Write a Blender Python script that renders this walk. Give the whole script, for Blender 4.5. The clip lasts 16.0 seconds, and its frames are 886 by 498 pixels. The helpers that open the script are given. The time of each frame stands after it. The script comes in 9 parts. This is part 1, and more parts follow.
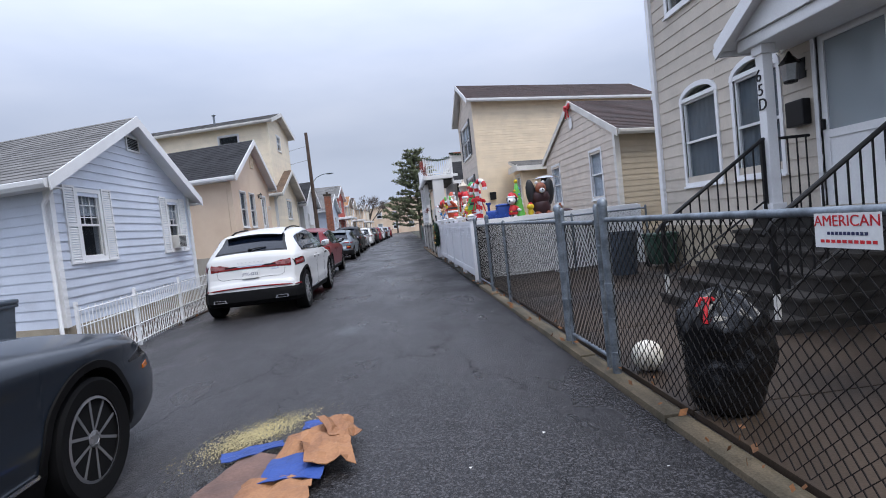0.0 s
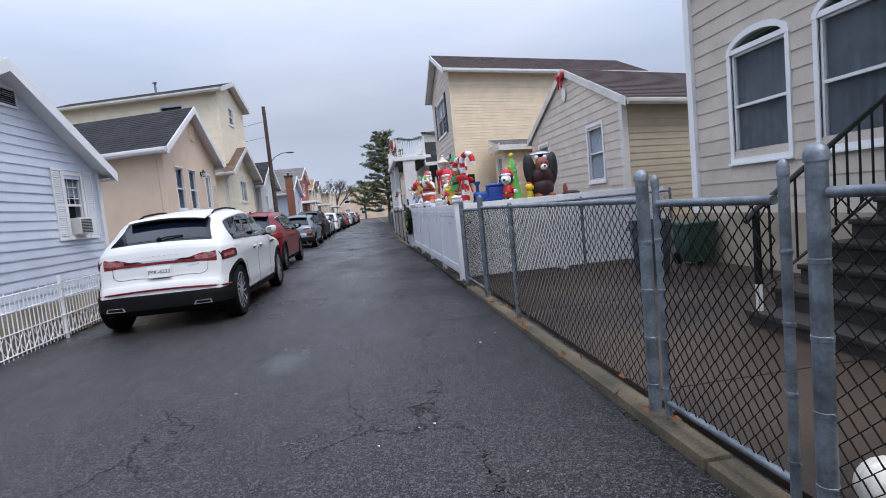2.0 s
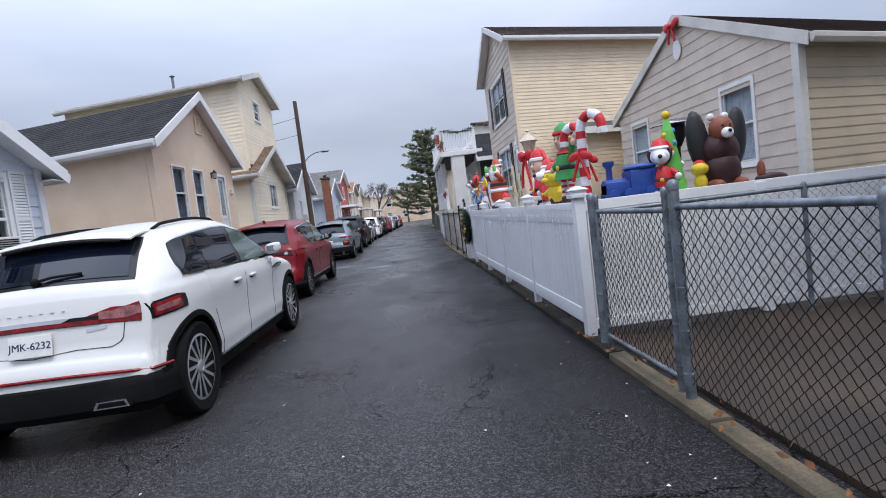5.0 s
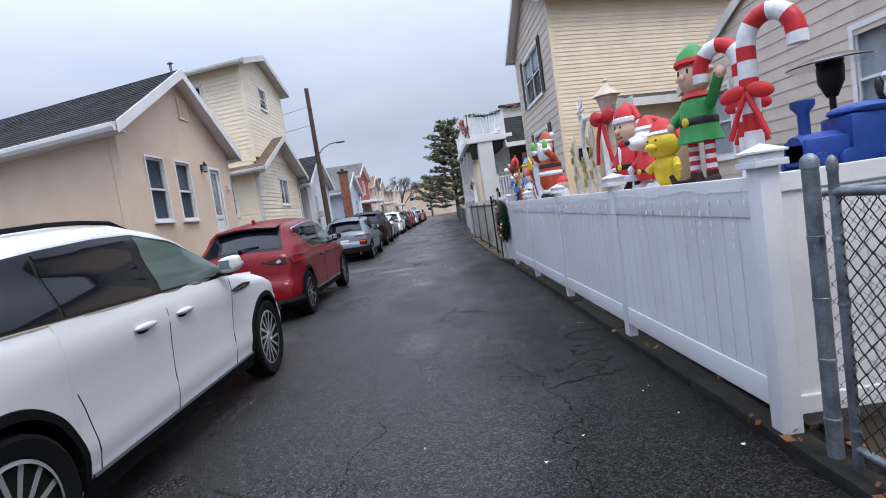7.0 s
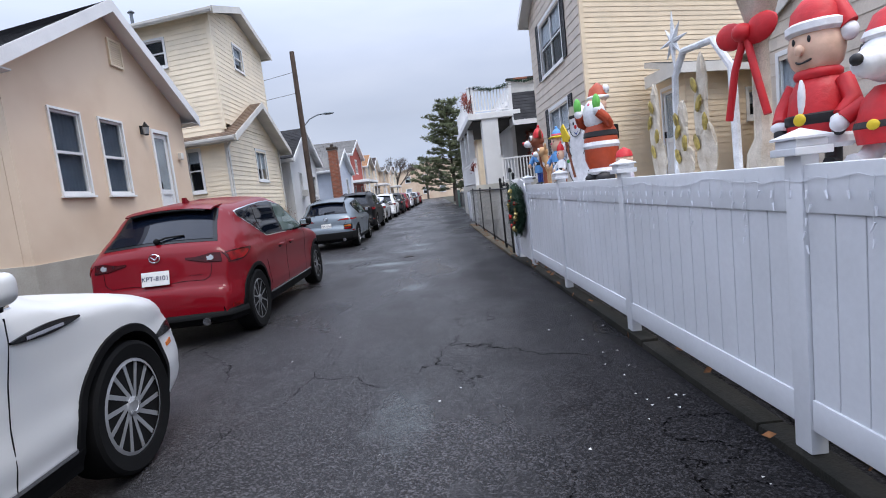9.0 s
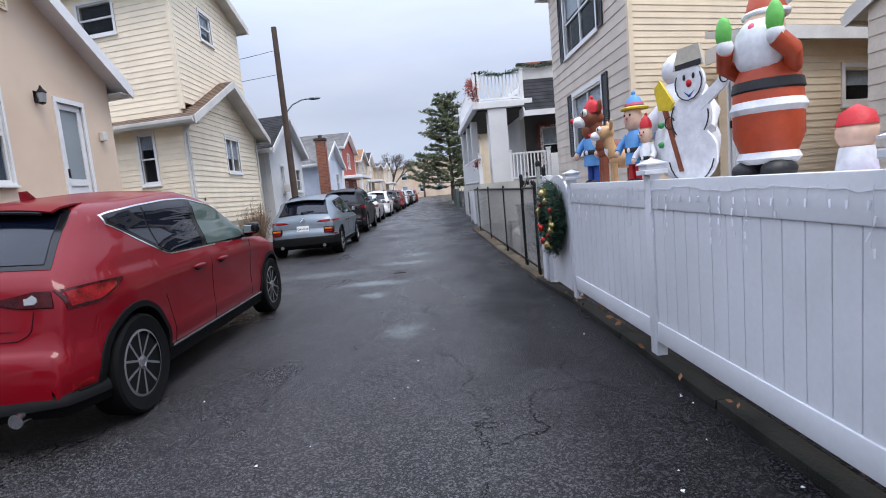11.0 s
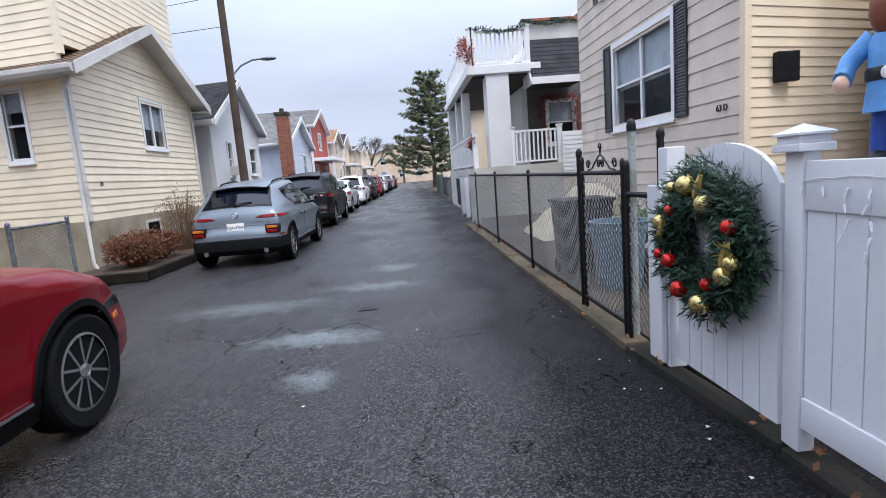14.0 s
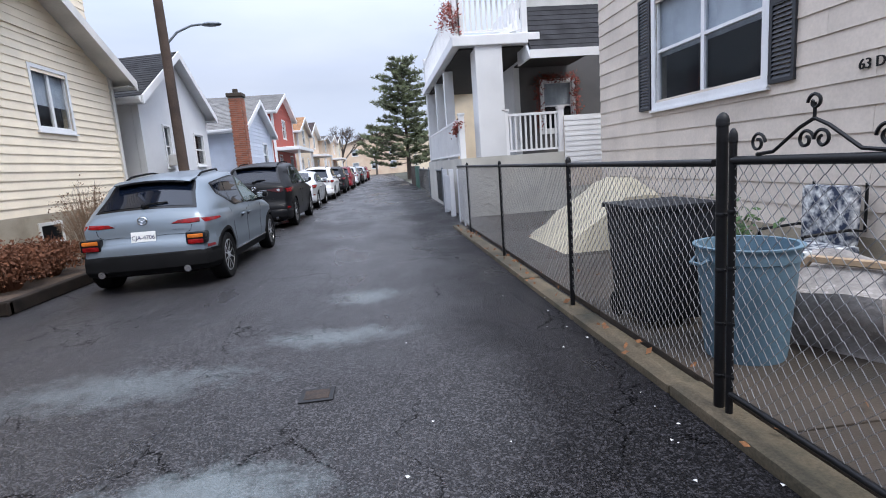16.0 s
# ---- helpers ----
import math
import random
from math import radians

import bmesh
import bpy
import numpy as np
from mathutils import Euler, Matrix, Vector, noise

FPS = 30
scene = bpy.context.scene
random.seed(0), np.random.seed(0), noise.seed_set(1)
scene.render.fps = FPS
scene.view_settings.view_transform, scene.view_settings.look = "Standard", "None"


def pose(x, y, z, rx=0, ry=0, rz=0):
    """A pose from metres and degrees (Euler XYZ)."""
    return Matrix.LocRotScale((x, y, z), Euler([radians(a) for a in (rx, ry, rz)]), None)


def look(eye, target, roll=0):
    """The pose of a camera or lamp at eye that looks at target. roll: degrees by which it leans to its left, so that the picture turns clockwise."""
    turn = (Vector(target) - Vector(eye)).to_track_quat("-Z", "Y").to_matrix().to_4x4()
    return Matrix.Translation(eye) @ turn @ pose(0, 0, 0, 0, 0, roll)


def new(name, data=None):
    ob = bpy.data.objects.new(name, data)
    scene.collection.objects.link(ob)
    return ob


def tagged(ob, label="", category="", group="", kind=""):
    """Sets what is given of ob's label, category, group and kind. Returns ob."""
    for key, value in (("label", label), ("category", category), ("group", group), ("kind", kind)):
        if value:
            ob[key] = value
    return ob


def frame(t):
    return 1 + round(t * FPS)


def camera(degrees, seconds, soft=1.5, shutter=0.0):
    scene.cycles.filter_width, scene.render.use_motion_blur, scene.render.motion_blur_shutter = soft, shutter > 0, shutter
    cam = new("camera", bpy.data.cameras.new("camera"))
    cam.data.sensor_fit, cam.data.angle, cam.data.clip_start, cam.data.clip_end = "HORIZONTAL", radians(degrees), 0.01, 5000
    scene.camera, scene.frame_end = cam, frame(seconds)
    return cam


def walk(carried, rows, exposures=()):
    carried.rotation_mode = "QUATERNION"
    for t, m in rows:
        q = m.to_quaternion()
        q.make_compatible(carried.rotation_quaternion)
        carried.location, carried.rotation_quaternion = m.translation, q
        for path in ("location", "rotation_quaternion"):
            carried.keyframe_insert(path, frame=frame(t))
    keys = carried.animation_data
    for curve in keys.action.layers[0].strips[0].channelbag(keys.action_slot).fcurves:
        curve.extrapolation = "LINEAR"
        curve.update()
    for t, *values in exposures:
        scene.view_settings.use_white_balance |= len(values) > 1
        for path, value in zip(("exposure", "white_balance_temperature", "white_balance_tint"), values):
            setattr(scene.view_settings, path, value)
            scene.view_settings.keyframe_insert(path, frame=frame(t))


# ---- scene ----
cam = camera(80.2, 16.0, soft=1.0)
METRES, EYE, TILT, LEAN, TURN = 20.2, 1.416, 0.0, 0.0, -4.2
ROWS = [
    (0.0, 0.0, 0.0, 0.0, -0.31, -2.88, 6.15),
    (0.5, 0.0013, 0.0297, -0.0005, -0.39, -2.87, 6.13),
    (1.0, 0.0006, 0.0613, -0.0007, -3.89, -4.6, 5.23),
    (1.5, -0.0028, 0.089, -0.0011, -3.73, -4.65, 5.45),
    (2.0, -0.0063, 0.1208, -0.0018, -3.69, -4.71, 5.45),
    (2.5, -0.0088, 0.1516, 0.0001, -0.41, -4.19, 6.28),
    (3.0, -0.0128, 0.1865, -0.0002, -0.22, -4.13, 6.27),
    (3.5, -0.0163, 0.2176, 0.0019, 0.15, -4.07, 6.34),
    (4.0, -0.0224, 0.2492, 0.0017, 0.19, -4.05, 6.3),
    (6.5, -0.0341, 0.4036, 0.0016, 2.77, -4.34, 8.55),
    (7.0, -0.0372, 0.4323, 0.0019, 3.41, -4.48, 8.42),
    (7.5, -0.0383, 0.4608, 0.0009, 3.46, -4.6, 8.21),
    (8.0, -0.0419, 0.4887, 0.0009, 3.7, -5.02, 7.72),
    (8.5, -0.0445, 0.5198, 0.0005, 2.92, -6.27, 6.36),
    (9.0, -0.0471, 0.5515, 0.0013, 2.98, -6.32, 6.44),
    (11.5, -0.0625, 0.7145, 0.0023, 2.57, -6.57, 4.99),
    (12.0, -0.0668, 0.7435, 0.003, 2.6, -6.56, 4.99),
    (12.5, -0.0734, 0.7741, 0.0027, 2.39, -6.76, 4.73),
    (13.0, -0.0753, 0.8057, 0.0024, 1.59, -7.42, 4.58),
    (13.5, -0.0774, 0.8384, 0.0013, 1.23, -7.57, 4.58),
    (14.0, -0.0773, 0.8702, 0.0016, 0.36, -8.24, 4.41),
    (14.5, -0.0799, 0.9017, 0.0018, 0.39, -8.23, 4.42),
    (15.0, -0.0816, 0.9339, 0.0014, -0.35, -8.66, 4.31),
    (15.5, -0.0847, 0.9635, 0.0021, -0.57, -8.6, 4.34),
    (16.0, -0.088, 0.9946, 0.0009, -2.55, -9.31, 4.16),
]
walk(cam, [(t, pose(0, 0, EYE, TILT, LEAN, TURN) @ pose(METRES * x, METRES * y, METRES * z, 90 + pitch, roll, yaw)) for t, x, y, z, yaw, pitch, roll in ROWS],
     ((0.0, -0.18), (4.0, -0.2), (8.0, -0.08), (12.5, 0.1), (14.5, 0.2), (16.0, 0.24)))

# world, sun, exposure
world = bpy.data.worlds.new("overcast_sky")
scene.world = world
world.use_nodes = True
wn, wl = world.node_tree.nodes, world.node_tree.links
wn.clear()
w_out, w_bg = wn.new("ShaderNodeOutputWorld"), wn.new("ShaderNodeBackground")
w_sky = wn.new("ShaderNodeTexSky")
w_sky.sky_type, w_sky.sun_disc = "NISHITA", False
w_sky.sun_elevation, w_sky.sun_rotation = radians(64), radians(220)
w_co, w_sep = wn.new("ShaderNodeTexCoord"), wn.new("ShaderNodeSeparateXYZ")
w_map, w_noise, w_ramp = wn.new("ShaderNodeMapping"), wn.new("ShaderNodeTexNoise"), wn.new("ShaderNodeValToRGB")
w_map.inputs["Scale"].default_value = (1.0, 1.0, 3.2)
w_noise.inputs["Scale"].default_value, w_noise.inputs["Detail"].default_value = 2.1, 5.0
w_ramp.color_ramp.elements[0].position, w_ramp.color_ramp.elements[0].color = 0.32, (0.48, 0.55, 0.72, 1)
w_ramp.color_ramp.elements[1].position, w_ramp.color_ramp.elements[1].color = 0.66, (0.595, 0.655, 0.81, 1)
wl.new(w_co.outputs["Generated"], w_map.inputs["Vector"])
wl.new(w_map.outputs["Vector"], w_noise.inputs["Vector"])
wl.new(w_noise.outputs["Fac"], w_ramp.inputs["Fac"])
wl.new(w_co.outputs["Generated"], w_sep.inputs["Vector"])
# an overcast sky is about three times as bright overhead as at the horizon
w_up = wn.new("ShaderNodeMapRange")
for key, value in (("From Min", 0.15), ("From Max", 1.0), ("To Min", 1.0), ("To Max", 4.7)):
    w_up.inputs[key].default_value = value
wl.new(w_sep.outputs["Z"], w_up.inputs["Value"])
# thin bright cloud low over the horizon
w_low, w_sum = wn.new("ShaderNodeMapRange"), wn.new("ShaderNodeMath")
for key, value in (("From Min", 0.02), ("From Max", 0.22), ("To Min", 0.32), ("To Max", 0.0)):
    w_low.inputs[key].default_value = value
wl.new(w_sep.outputs["Z"], w_low.inputs["Value"])
wl.new(w_up.outputs["Result"], w_sum.inputs[0])
wl.new(w_low.outputs["Result"], w_sum.inputs[1])
w_mul = wn.new("ShaderNodeVectorMath")
w_mul.operation = "SCALE"
wl.new(w_ramp.outputs["Color"], w_mul.inputs[0])
wl.new(w_sum.outputs["Value"], w_mul.inputs["Scale"])
w_dim = wn.new("ShaderNodeVectorMath")
w_dim.operation = "SCALE"
w_dim.inputs["Scale"].default_value = 0.07
wl.new(w_sky.outputs["Color"], w_dim.inputs[0])
w_mix = wn.new("ShaderNodeMix")
w_mix.data_type = "RGBA"
w_mix.inputs["Factor"].default_value = 0.85
wl.new(w_dim.outputs["Vector"], w_mix.inputs["A"])
wl.new(w_mul.outputs["Vector"], w_mix.inputs["B"])
wl.new(w_mix.outputs["Result"], w_bg.inputs["Color"])
w_bg.inputs["Strength"].default_value = 1.0
wl.new(w_bg.outputs["Background"], w_out.inputs["Surface"])
sun_data = bpy.data.lights.new("sun", "SUN")
sun_data.energy, sun_data.angle, sun_data.color = 2.2, radians(25), (1.0, 0.96, 0.9)
sun = new("sun", sun_data)
sun.matrix_world = look((0, 0, 30), (-9, 13, 0))


# materials
def shader(name, col, rough=0.6, metal=0.0, var=0.18, scale=3.0, grain=60.0, bump=0.15, depth=0.004, col2=None, coat=0.0, each=0.0, spec=0.5):
    """A surface with broad stains, fine grain, a fine relief, and (each) a tone of its own for every piece."""
    m = bpy.data.materials.new(name)
    m.use_nodes = True
    n, l = m.node_tree.nodes, m.node_tree.links
    b = n["Principled BSDF"]
    b.inputs["Roughness"].default_value, b.inputs["Metallic"].default_value = rough, metal
    b.inputs["Coat Weight"].default_value = coat
    b.inputs["Coat Roughness"].default_value = 0.04
    b.inputs["Specular IOR Level"].default_value = spec
    co = n.new("ShaderNodeTexCoord")
    broad, fine = n.new("ShaderNodeTexNoise"), n.new("ShaderNodeTexNoise")
    broad.inputs["Scale"].default_value, broad.inputs["Detail"].default_value = scale, 6.0
    fine.inputs["Scale"].default_value, fine.inputs["Detail"].default_value = grain, 3.0
    l.new(co.outputs["Object"], broad.inputs["Vector"])
    l.new(co.outputs["Object"], fine.inputs["Vector"])
    mix = n.new("ShaderNodeMix")
    mix.data_type = "RGBA"
    dark = col2 or tuple(c * (1 - 2.2 * var) for c in col)
    mix.inputs["A"].default_value, mix.inputs["B"].default_value = (*dark, 1), (*col, 1)
    lift = n.new("ShaderNodeMapRange")
    for key, value in (("From Min", 0.3), ("From Max", 0.6)):
        lift.inputs[key].default_value = value
    l.new(broad.outputs["Fac"], lift.inputs["Value"])
    l.new(lift.outputs["Result"], mix.inputs["Factor"])
    hsv = n.new("ShaderNodeHueSaturation")
    tone = n.new("ShaderNodeMapRange")
    for key, value in (("From Min", 0.25), ("From Max", 0.75), ("To Min", 1 - var), ("To Max", 1 + var)):
        tone.inputs[key].default_value = value
    l.new(fine.outputs["Fac"], tone.inputs["Value"])
    value = tone.outputs["Result"]
    if each:
        info, own, mul = n.new("ShaderNodeObjectInfo"), n.new("ShaderNodeMapRange"), n.new("ShaderNodeMath")
        own.inputs["To Min"].default_value, own.inputs["To Max"].default_value = 1 - each, 1 + each
        mul.operation = "MULTIPLY"
        l.new(info.outputs["Random"], own.inputs["Value"])
        l.new(own.outputs["Result"], mul.inputs[0])
        l.new(value, mul.inputs[1])
        value = mul.outputs["Value"]
    l.new(mix.outputs["Result"], hsv.inputs["Color"])
    l.new(value, hsv.inputs["Value"])
    l.new(hsv.outputs["Color"], b.inputs["Base Color"])
    if rough > 0.15 and not coat:
        r = n.new("ShaderNodeMapRange")
        r.inputs["To Min"].default_value, r.inputs["To Max"].default_value = max(0.05, rough - 0.12), min(1, rough + 0.12)
        l.new(broad.outputs["Fac"], r.inputs["Value"])
        l.new(r.outputs["Result"], b.inputs["Roughness"])
    if bump:
        bp = n.new("ShaderNodeBump")
        bp.inputs["Strength"].default_value, bp.inputs["Distance"].default_value = bump, depth
        l.new(fine.outputs["Fac"], bp.inputs["Height"])
        l.new(bp.outputs["Normal"], b.inputs["Normal"])
    return m


def glass_pane(name, tint=(0.02, 0.025, 0.03), rough=0.03, solid=0.3, ior=1.5):
    """Dark window glass: a glossy coat over a dim, tinted pane that lets some light through."""
    m = bpy.data.materials.new(name)
    m.use_nodes = True
    n, l = m.node_tree.nodes, m.node_tree.links
    b = n["Principled BSDF"]
    b.inputs["Base Color"].default_value = (*tint, 1)
    b.inputs["Roughness"].default_value, b.inputs["IOR"].default_value = rough, ior
    clear, mix = n.new("ShaderNodeBsdfTransparent"), n.new("ShaderNodeMixShader")
    clear.inputs["Color"].default_value = (0.95, 0.97, 0.98, 1)
    mix.inputs["Fac"].default_value = solid
    l.new(clear.outputs["BSDF"], mix.inputs[1])
    l.new(b.outputs["BSDF"], mix.inputs[2])
    l.new(mix.outputs["Shader"], n["Material Output"].inputs["Surface"])
    return m


def asphalt():
    m = shader("worn_asphalt", (0.0115, 0.0102, 0.0112), 0.6, 0, 0.45, 0.55, 110.0, 1.0, 0.010, (0.0055, 0.005, 0.0057), 0.0, 0.0, 0.4)
    n, l = m.node_tree.nodes, m.node_tree.links
    b = n["Principled BSDF"]
    hsv = b.inputs["Base Color"].links[0].from_node
    co = n.new("ShaderNodeTexCoord")
    # cracks: thin cell borders, bent, and only in places
    bend, warp, add = n.new("ShaderNodeTexNoise"), n.new("ShaderNodeVectorMath"), n.new("ShaderNodeVectorMath")
    bend.inputs["Scale"].default_value, bend.inputs["Detail"].default_value = 1.7, 5.0
    warp.operation, warp.inputs["Scale"].default_value = "SCALE", 0.8
    l.new(co.outputs["Object"], bend.inputs["Vector"])
    l.new(bend.outputs["Color"], warp.inputs[0])
    l.new(co.outputs["Object"], add.inputs[0])
    l.new(warp.outputs["Vector"], add.inputs[1])
    squeeze = n.new("ShaderNodeMapping")
    squeeze.inputs["Scale"].default_value = (1.15, 0.38, 1.0)
    l.new(add.outputs["Vector"], squeeze.inputs["Vector"])
    cell = n.new("ShaderNodeTexVoronoi")
    cell.feature = "DISTANCE_TO_EDGE"
    cell.inputs["Scale"].default_value = 0.8
    l.new(squeeze.outputs["Vector"], cell.inputs["Vector"])
    line = n.new("ShaderNodeMapRange")
    for key, value in (("From Min", 0.002), ("From Max", 0.010), ("To Min", 0.85), ("To Max", 0.0)):
        line.inputs[key].default_value = value
    l.new(cell.outputs["Distance"], line.inputs["Value"])
    where = n.new("ShaderNodeTexNoise")
    where.inputs["Scale"].default_value = 0.6
    l.new(co.outputs["Object"], where.inputs["Vector"])
    some = n.new("ShaderNodeMapRange")
    for key, value in (("From Min", 0.40), ("From Max", 0.52)):
        some.inputs[key].default_value = value
    l.new(where.outputs["Fac"], some.inputs["Value"])
    crack = n.new("ShaderNodeMath")
    crack.operation = "MULTIPLY"
    l.new(line.outputs["Result"], crack.inputs[0])
    l.new(some.outputs["Result"], crack.inputs[1])
    net, thin, join = n.new("ShaderNodeTexVoronoi"), n.new("ShaderNodeMapRange"), n.new("ShaderNodeMath")
    net.feature, net.inputs["Scale"].default_value = "DISTANCE_TO_EDGE", 3.6
    l.new(add.outputs["Vector"], net.inputs["Vector"])
    for key, value in (("From Min", 0.004), ("From Max", 0.024), ("To Min", 0.4), ("To Max", 0.0)):
        thin.inputs[key].default_value = value
    l.new(net.outputs["Distance"], thin.inputs["Value"])
    patch = n.new("ShaderNodeMapRange")
    for key, value in (("From Min", 0.5), ("From Max", 0.62)):
        patch.inputs[key].default_value = value
    l.new(where.outputs["Fac"], patch.inputs["Value"])
    join.operation = "MULTIPLY_ADD"
    l.new(thin.outputs["Result"], join.inputs[0])
    l.new(patch.outputs["Result"], join.inputs[1])
    l.new(crack.outputs["Value"], join.inputs[2])
    join.use_clamp = True
    crack = join
    fill = n.new("ShaderNodeMix")
    fill.data_type = "RGBA"
    fill.inputs["B"].default_value = (0.003, 0.003, 0.003, 1)
    l.new(crack.outputs["Value"], fill.inputs["Factor"])
    l.new(hsv.outputs["Color"], fill.inputs["A"])
    # light stone chips in the surface
    chip = n.new("ShaderNodeTexVoronoi")
    chip.inputs["Scale"].default_value = 98.0
    l.new(co.outputs["Object"], chip.inputs["Vector"])
    dot = n.new("ShaderNodeMapRange")
    for key, value in (("From Min", 0.52), ("From Max", 0.96), ("To Max", 0.78)):
        dot.inputs[key].default_value = value
    pick = n.new("ShaderNodeSeparateColor")
    l.new(chip.outputs["Color"], pick.inputs["Color"])
    l.new(pick.outputs["Red"], dot.inputs["Value"])
    stone = n.new("ShaderNodeMix")
    stone.data_type = "RGBA"
    stone.inputs["B"].default_value = (0.10, 0.095, 0.10, 1)
    l.new(dot.outputs["Result"], stone.inputs["Factor"])
    l.new(fill.outputs["Result"], stone.inputs["A"])
    # fence's dim reflection painted along the kerb as a dark strip with ragged edge
    lane, edge_n, across, dimmed = n.new("ShaderNodeSeparateXYZ"), n.new("ShaderNodeTexNoise"), n.new("ShaderNodeMath"), n.new("ShaderNodeMapRange")
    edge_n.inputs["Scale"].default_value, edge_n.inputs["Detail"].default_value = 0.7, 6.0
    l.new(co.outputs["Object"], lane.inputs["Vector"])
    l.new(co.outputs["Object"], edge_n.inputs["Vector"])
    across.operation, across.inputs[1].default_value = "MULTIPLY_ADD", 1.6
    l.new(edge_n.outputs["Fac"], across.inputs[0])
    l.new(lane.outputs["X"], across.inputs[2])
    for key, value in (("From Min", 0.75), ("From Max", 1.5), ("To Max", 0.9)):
        dimmed.inputs[key].default_value = value
    l.new(across.outputs["Value"], dimmed.inputs["Value"])
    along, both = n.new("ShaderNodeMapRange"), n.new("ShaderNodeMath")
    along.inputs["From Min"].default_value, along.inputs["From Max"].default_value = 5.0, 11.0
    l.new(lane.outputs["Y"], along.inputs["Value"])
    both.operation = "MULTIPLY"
    l.new(dimmed.outputs["Result"], both.inputs[0])
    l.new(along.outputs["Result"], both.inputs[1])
    dim_mix = n.new("ShaderNodeMix")
    dim_mix.data_type = "RGBA"
    dim_mix.inputs["B"].default_value = (0.45, 0.44, 0.46, 1)
    dim_mix.blend_type = "MULTIPLY"
    l.new(both.outputs["Value"], dim_mix.inputs["Factor"])
    l.new(stone.outputs["Result"], dim_mix.inputs["A"])
    last = dim_mix.outputs["Result"]
    # pale, dried spills: place, half length across and along
    for x, y, rx, ry, much in SPILLS:
        away, div, size = n.new("ShaderNodeVectorMath"), n.new("ShaderNodeVectorMath"), n.new("ShaderNodeVectorMath")
        away.operation, div.operation, size.operation = "SUBTRACT", "DIVIDE", "LENGTH"
        away.inputs[1].default_value, div.inputs[1].default_value = (x, y, 0), (rx, ry, 1)
        l.new(co.outputs["Object"], away.inputs[0])
        l.new(away.outputs["Vector"], div.inputs[0])
        l.new(div.outputs["Vector"], size.inputs[0])
        rag, sub, edge = n.new("ShaderNodeTexNoise"), n.new("ShaderNodeMath"), n.new("ShaderNodeMapRange")
        rag.inputs["Scale"].default_value, rag.inputs["Detail"].default_value = 4.5, 12.0
        rag.inputs["Roughness"].default_value = 0.72
        l.new(co.outputs["Object"], rag.inputs["Vector"])
        sub.operation = "MULTIPLY_ADD"
        sub.inputs[1].default_value = 2.4
        l.new(rag.outputs["Fac"], sub.inputs[0])
        l.new(size.outputs["Value"], sub.inputs[2])
        for key, value in (("From Min", 1.4), ("From Max", 2.1), ("To Min", much), ("To Max", 0.0)):
            edge.inputs[key].default_value = value
        l.new(sub.outputs["Value"], edge.inputs["Value"])
        pale = n.new("ShaderNodeMix")
        pale.data_type = "RGBA"
        pale.inputs["B"].default_value = (0.22, 0.26, 0.27, 1)
        l.new(edge.outputs["Result"], pale.inputs["Factor"])
        l.new(last, pale.inputs["A"])
        last = pale.outputs["Result"]
    l.new(last, b.inputs["Base Color"])
    # damp, smoother stretches
    wet, gloss = n.new("ShaderNodeTexNoise"), n.new("ShaderNodeMapRange")
    wet.inputs["Scale"].default_value, wet.inputs["Detail"].default_value = 0.5, 4.0
    stretch = n.new("ShaderNodeMapping")
    stretch.inputs["Scale"].default_value = (1.6, 0.8, 1.0)
    l.new(co.outputs["Object"], stretch.inputs["Vector"])
    l.new(stretch.outputs["Vector"], wet.inputs["Vector"])
    for key, value in (("From Min", 0.35), ("From Max", 0.65), ("To Min", 0.22), ("To Max", 0.58)):
        gloss.inputs[key].default_value = value
    l.new(wet.outputs["Fac"], gloss.inputs["Value"])
    l.new(gloss.outputs["Result"], b.inputs["Roughness"])
    dull = n.new("ShaderNodeMapRange")
    dull.inputs["To Min"].default_value, dull.inputs["To Max"].default_value = 0.32, 0.0
    l.new(crack.outputs["Value"], dull.inputs["Value"])
    # gloss is cut in the same strip, to go with its painted-in reflection
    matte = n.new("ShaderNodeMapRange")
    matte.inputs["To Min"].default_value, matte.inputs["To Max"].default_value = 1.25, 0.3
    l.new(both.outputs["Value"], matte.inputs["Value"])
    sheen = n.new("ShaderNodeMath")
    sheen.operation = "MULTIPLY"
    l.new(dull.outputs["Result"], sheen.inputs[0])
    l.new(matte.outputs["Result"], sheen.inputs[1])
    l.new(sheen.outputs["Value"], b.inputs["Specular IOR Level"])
    return m


SPILLS = ((-1.25, 22.5, 0.8, 0.34, 0.5), (-1.12, 21.45, 0.28, 0.3, 0.4), (-0.6, 19.35, 0.3, 0.4, 0.3), (-0.58, 26.1, 0.5, 0.45, 0.4), (-0.8, 24.7, 0.8, 0.35, 0.4), (-2.3, 24.0, 1.3, 0.45, 0.28), (-0.9, 7.7, 0.3, 0.5, 0.2), (-0.5, 14.5, 0.3, 0.7, 0.16))
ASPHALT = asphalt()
CONCRETE = shader("damp_concrete", (0.055, 0.041, 0.03), 0.65, 0, 0.2, 1.2, 90, 0.5, 0.004, (0.028, 0.024, 0.02), 0, 0, 0.3)
YARD = shader("wet_brown_concrete", (0.056, 0.038, 0.025), 0.6, 0, 0.2, 0.7, 80, 0.4, 0.004, (0.013, 0.009, 0.007), 0, 0, 0.3)
STEP = shader("wet_dark_concrete", (0.036, 0.031, 0.027), 0.6, 0, 0.25, 1.5, 80, 0.5, 0.004, (0.011, 0.010, 0.009), 0, 0, 0.3)
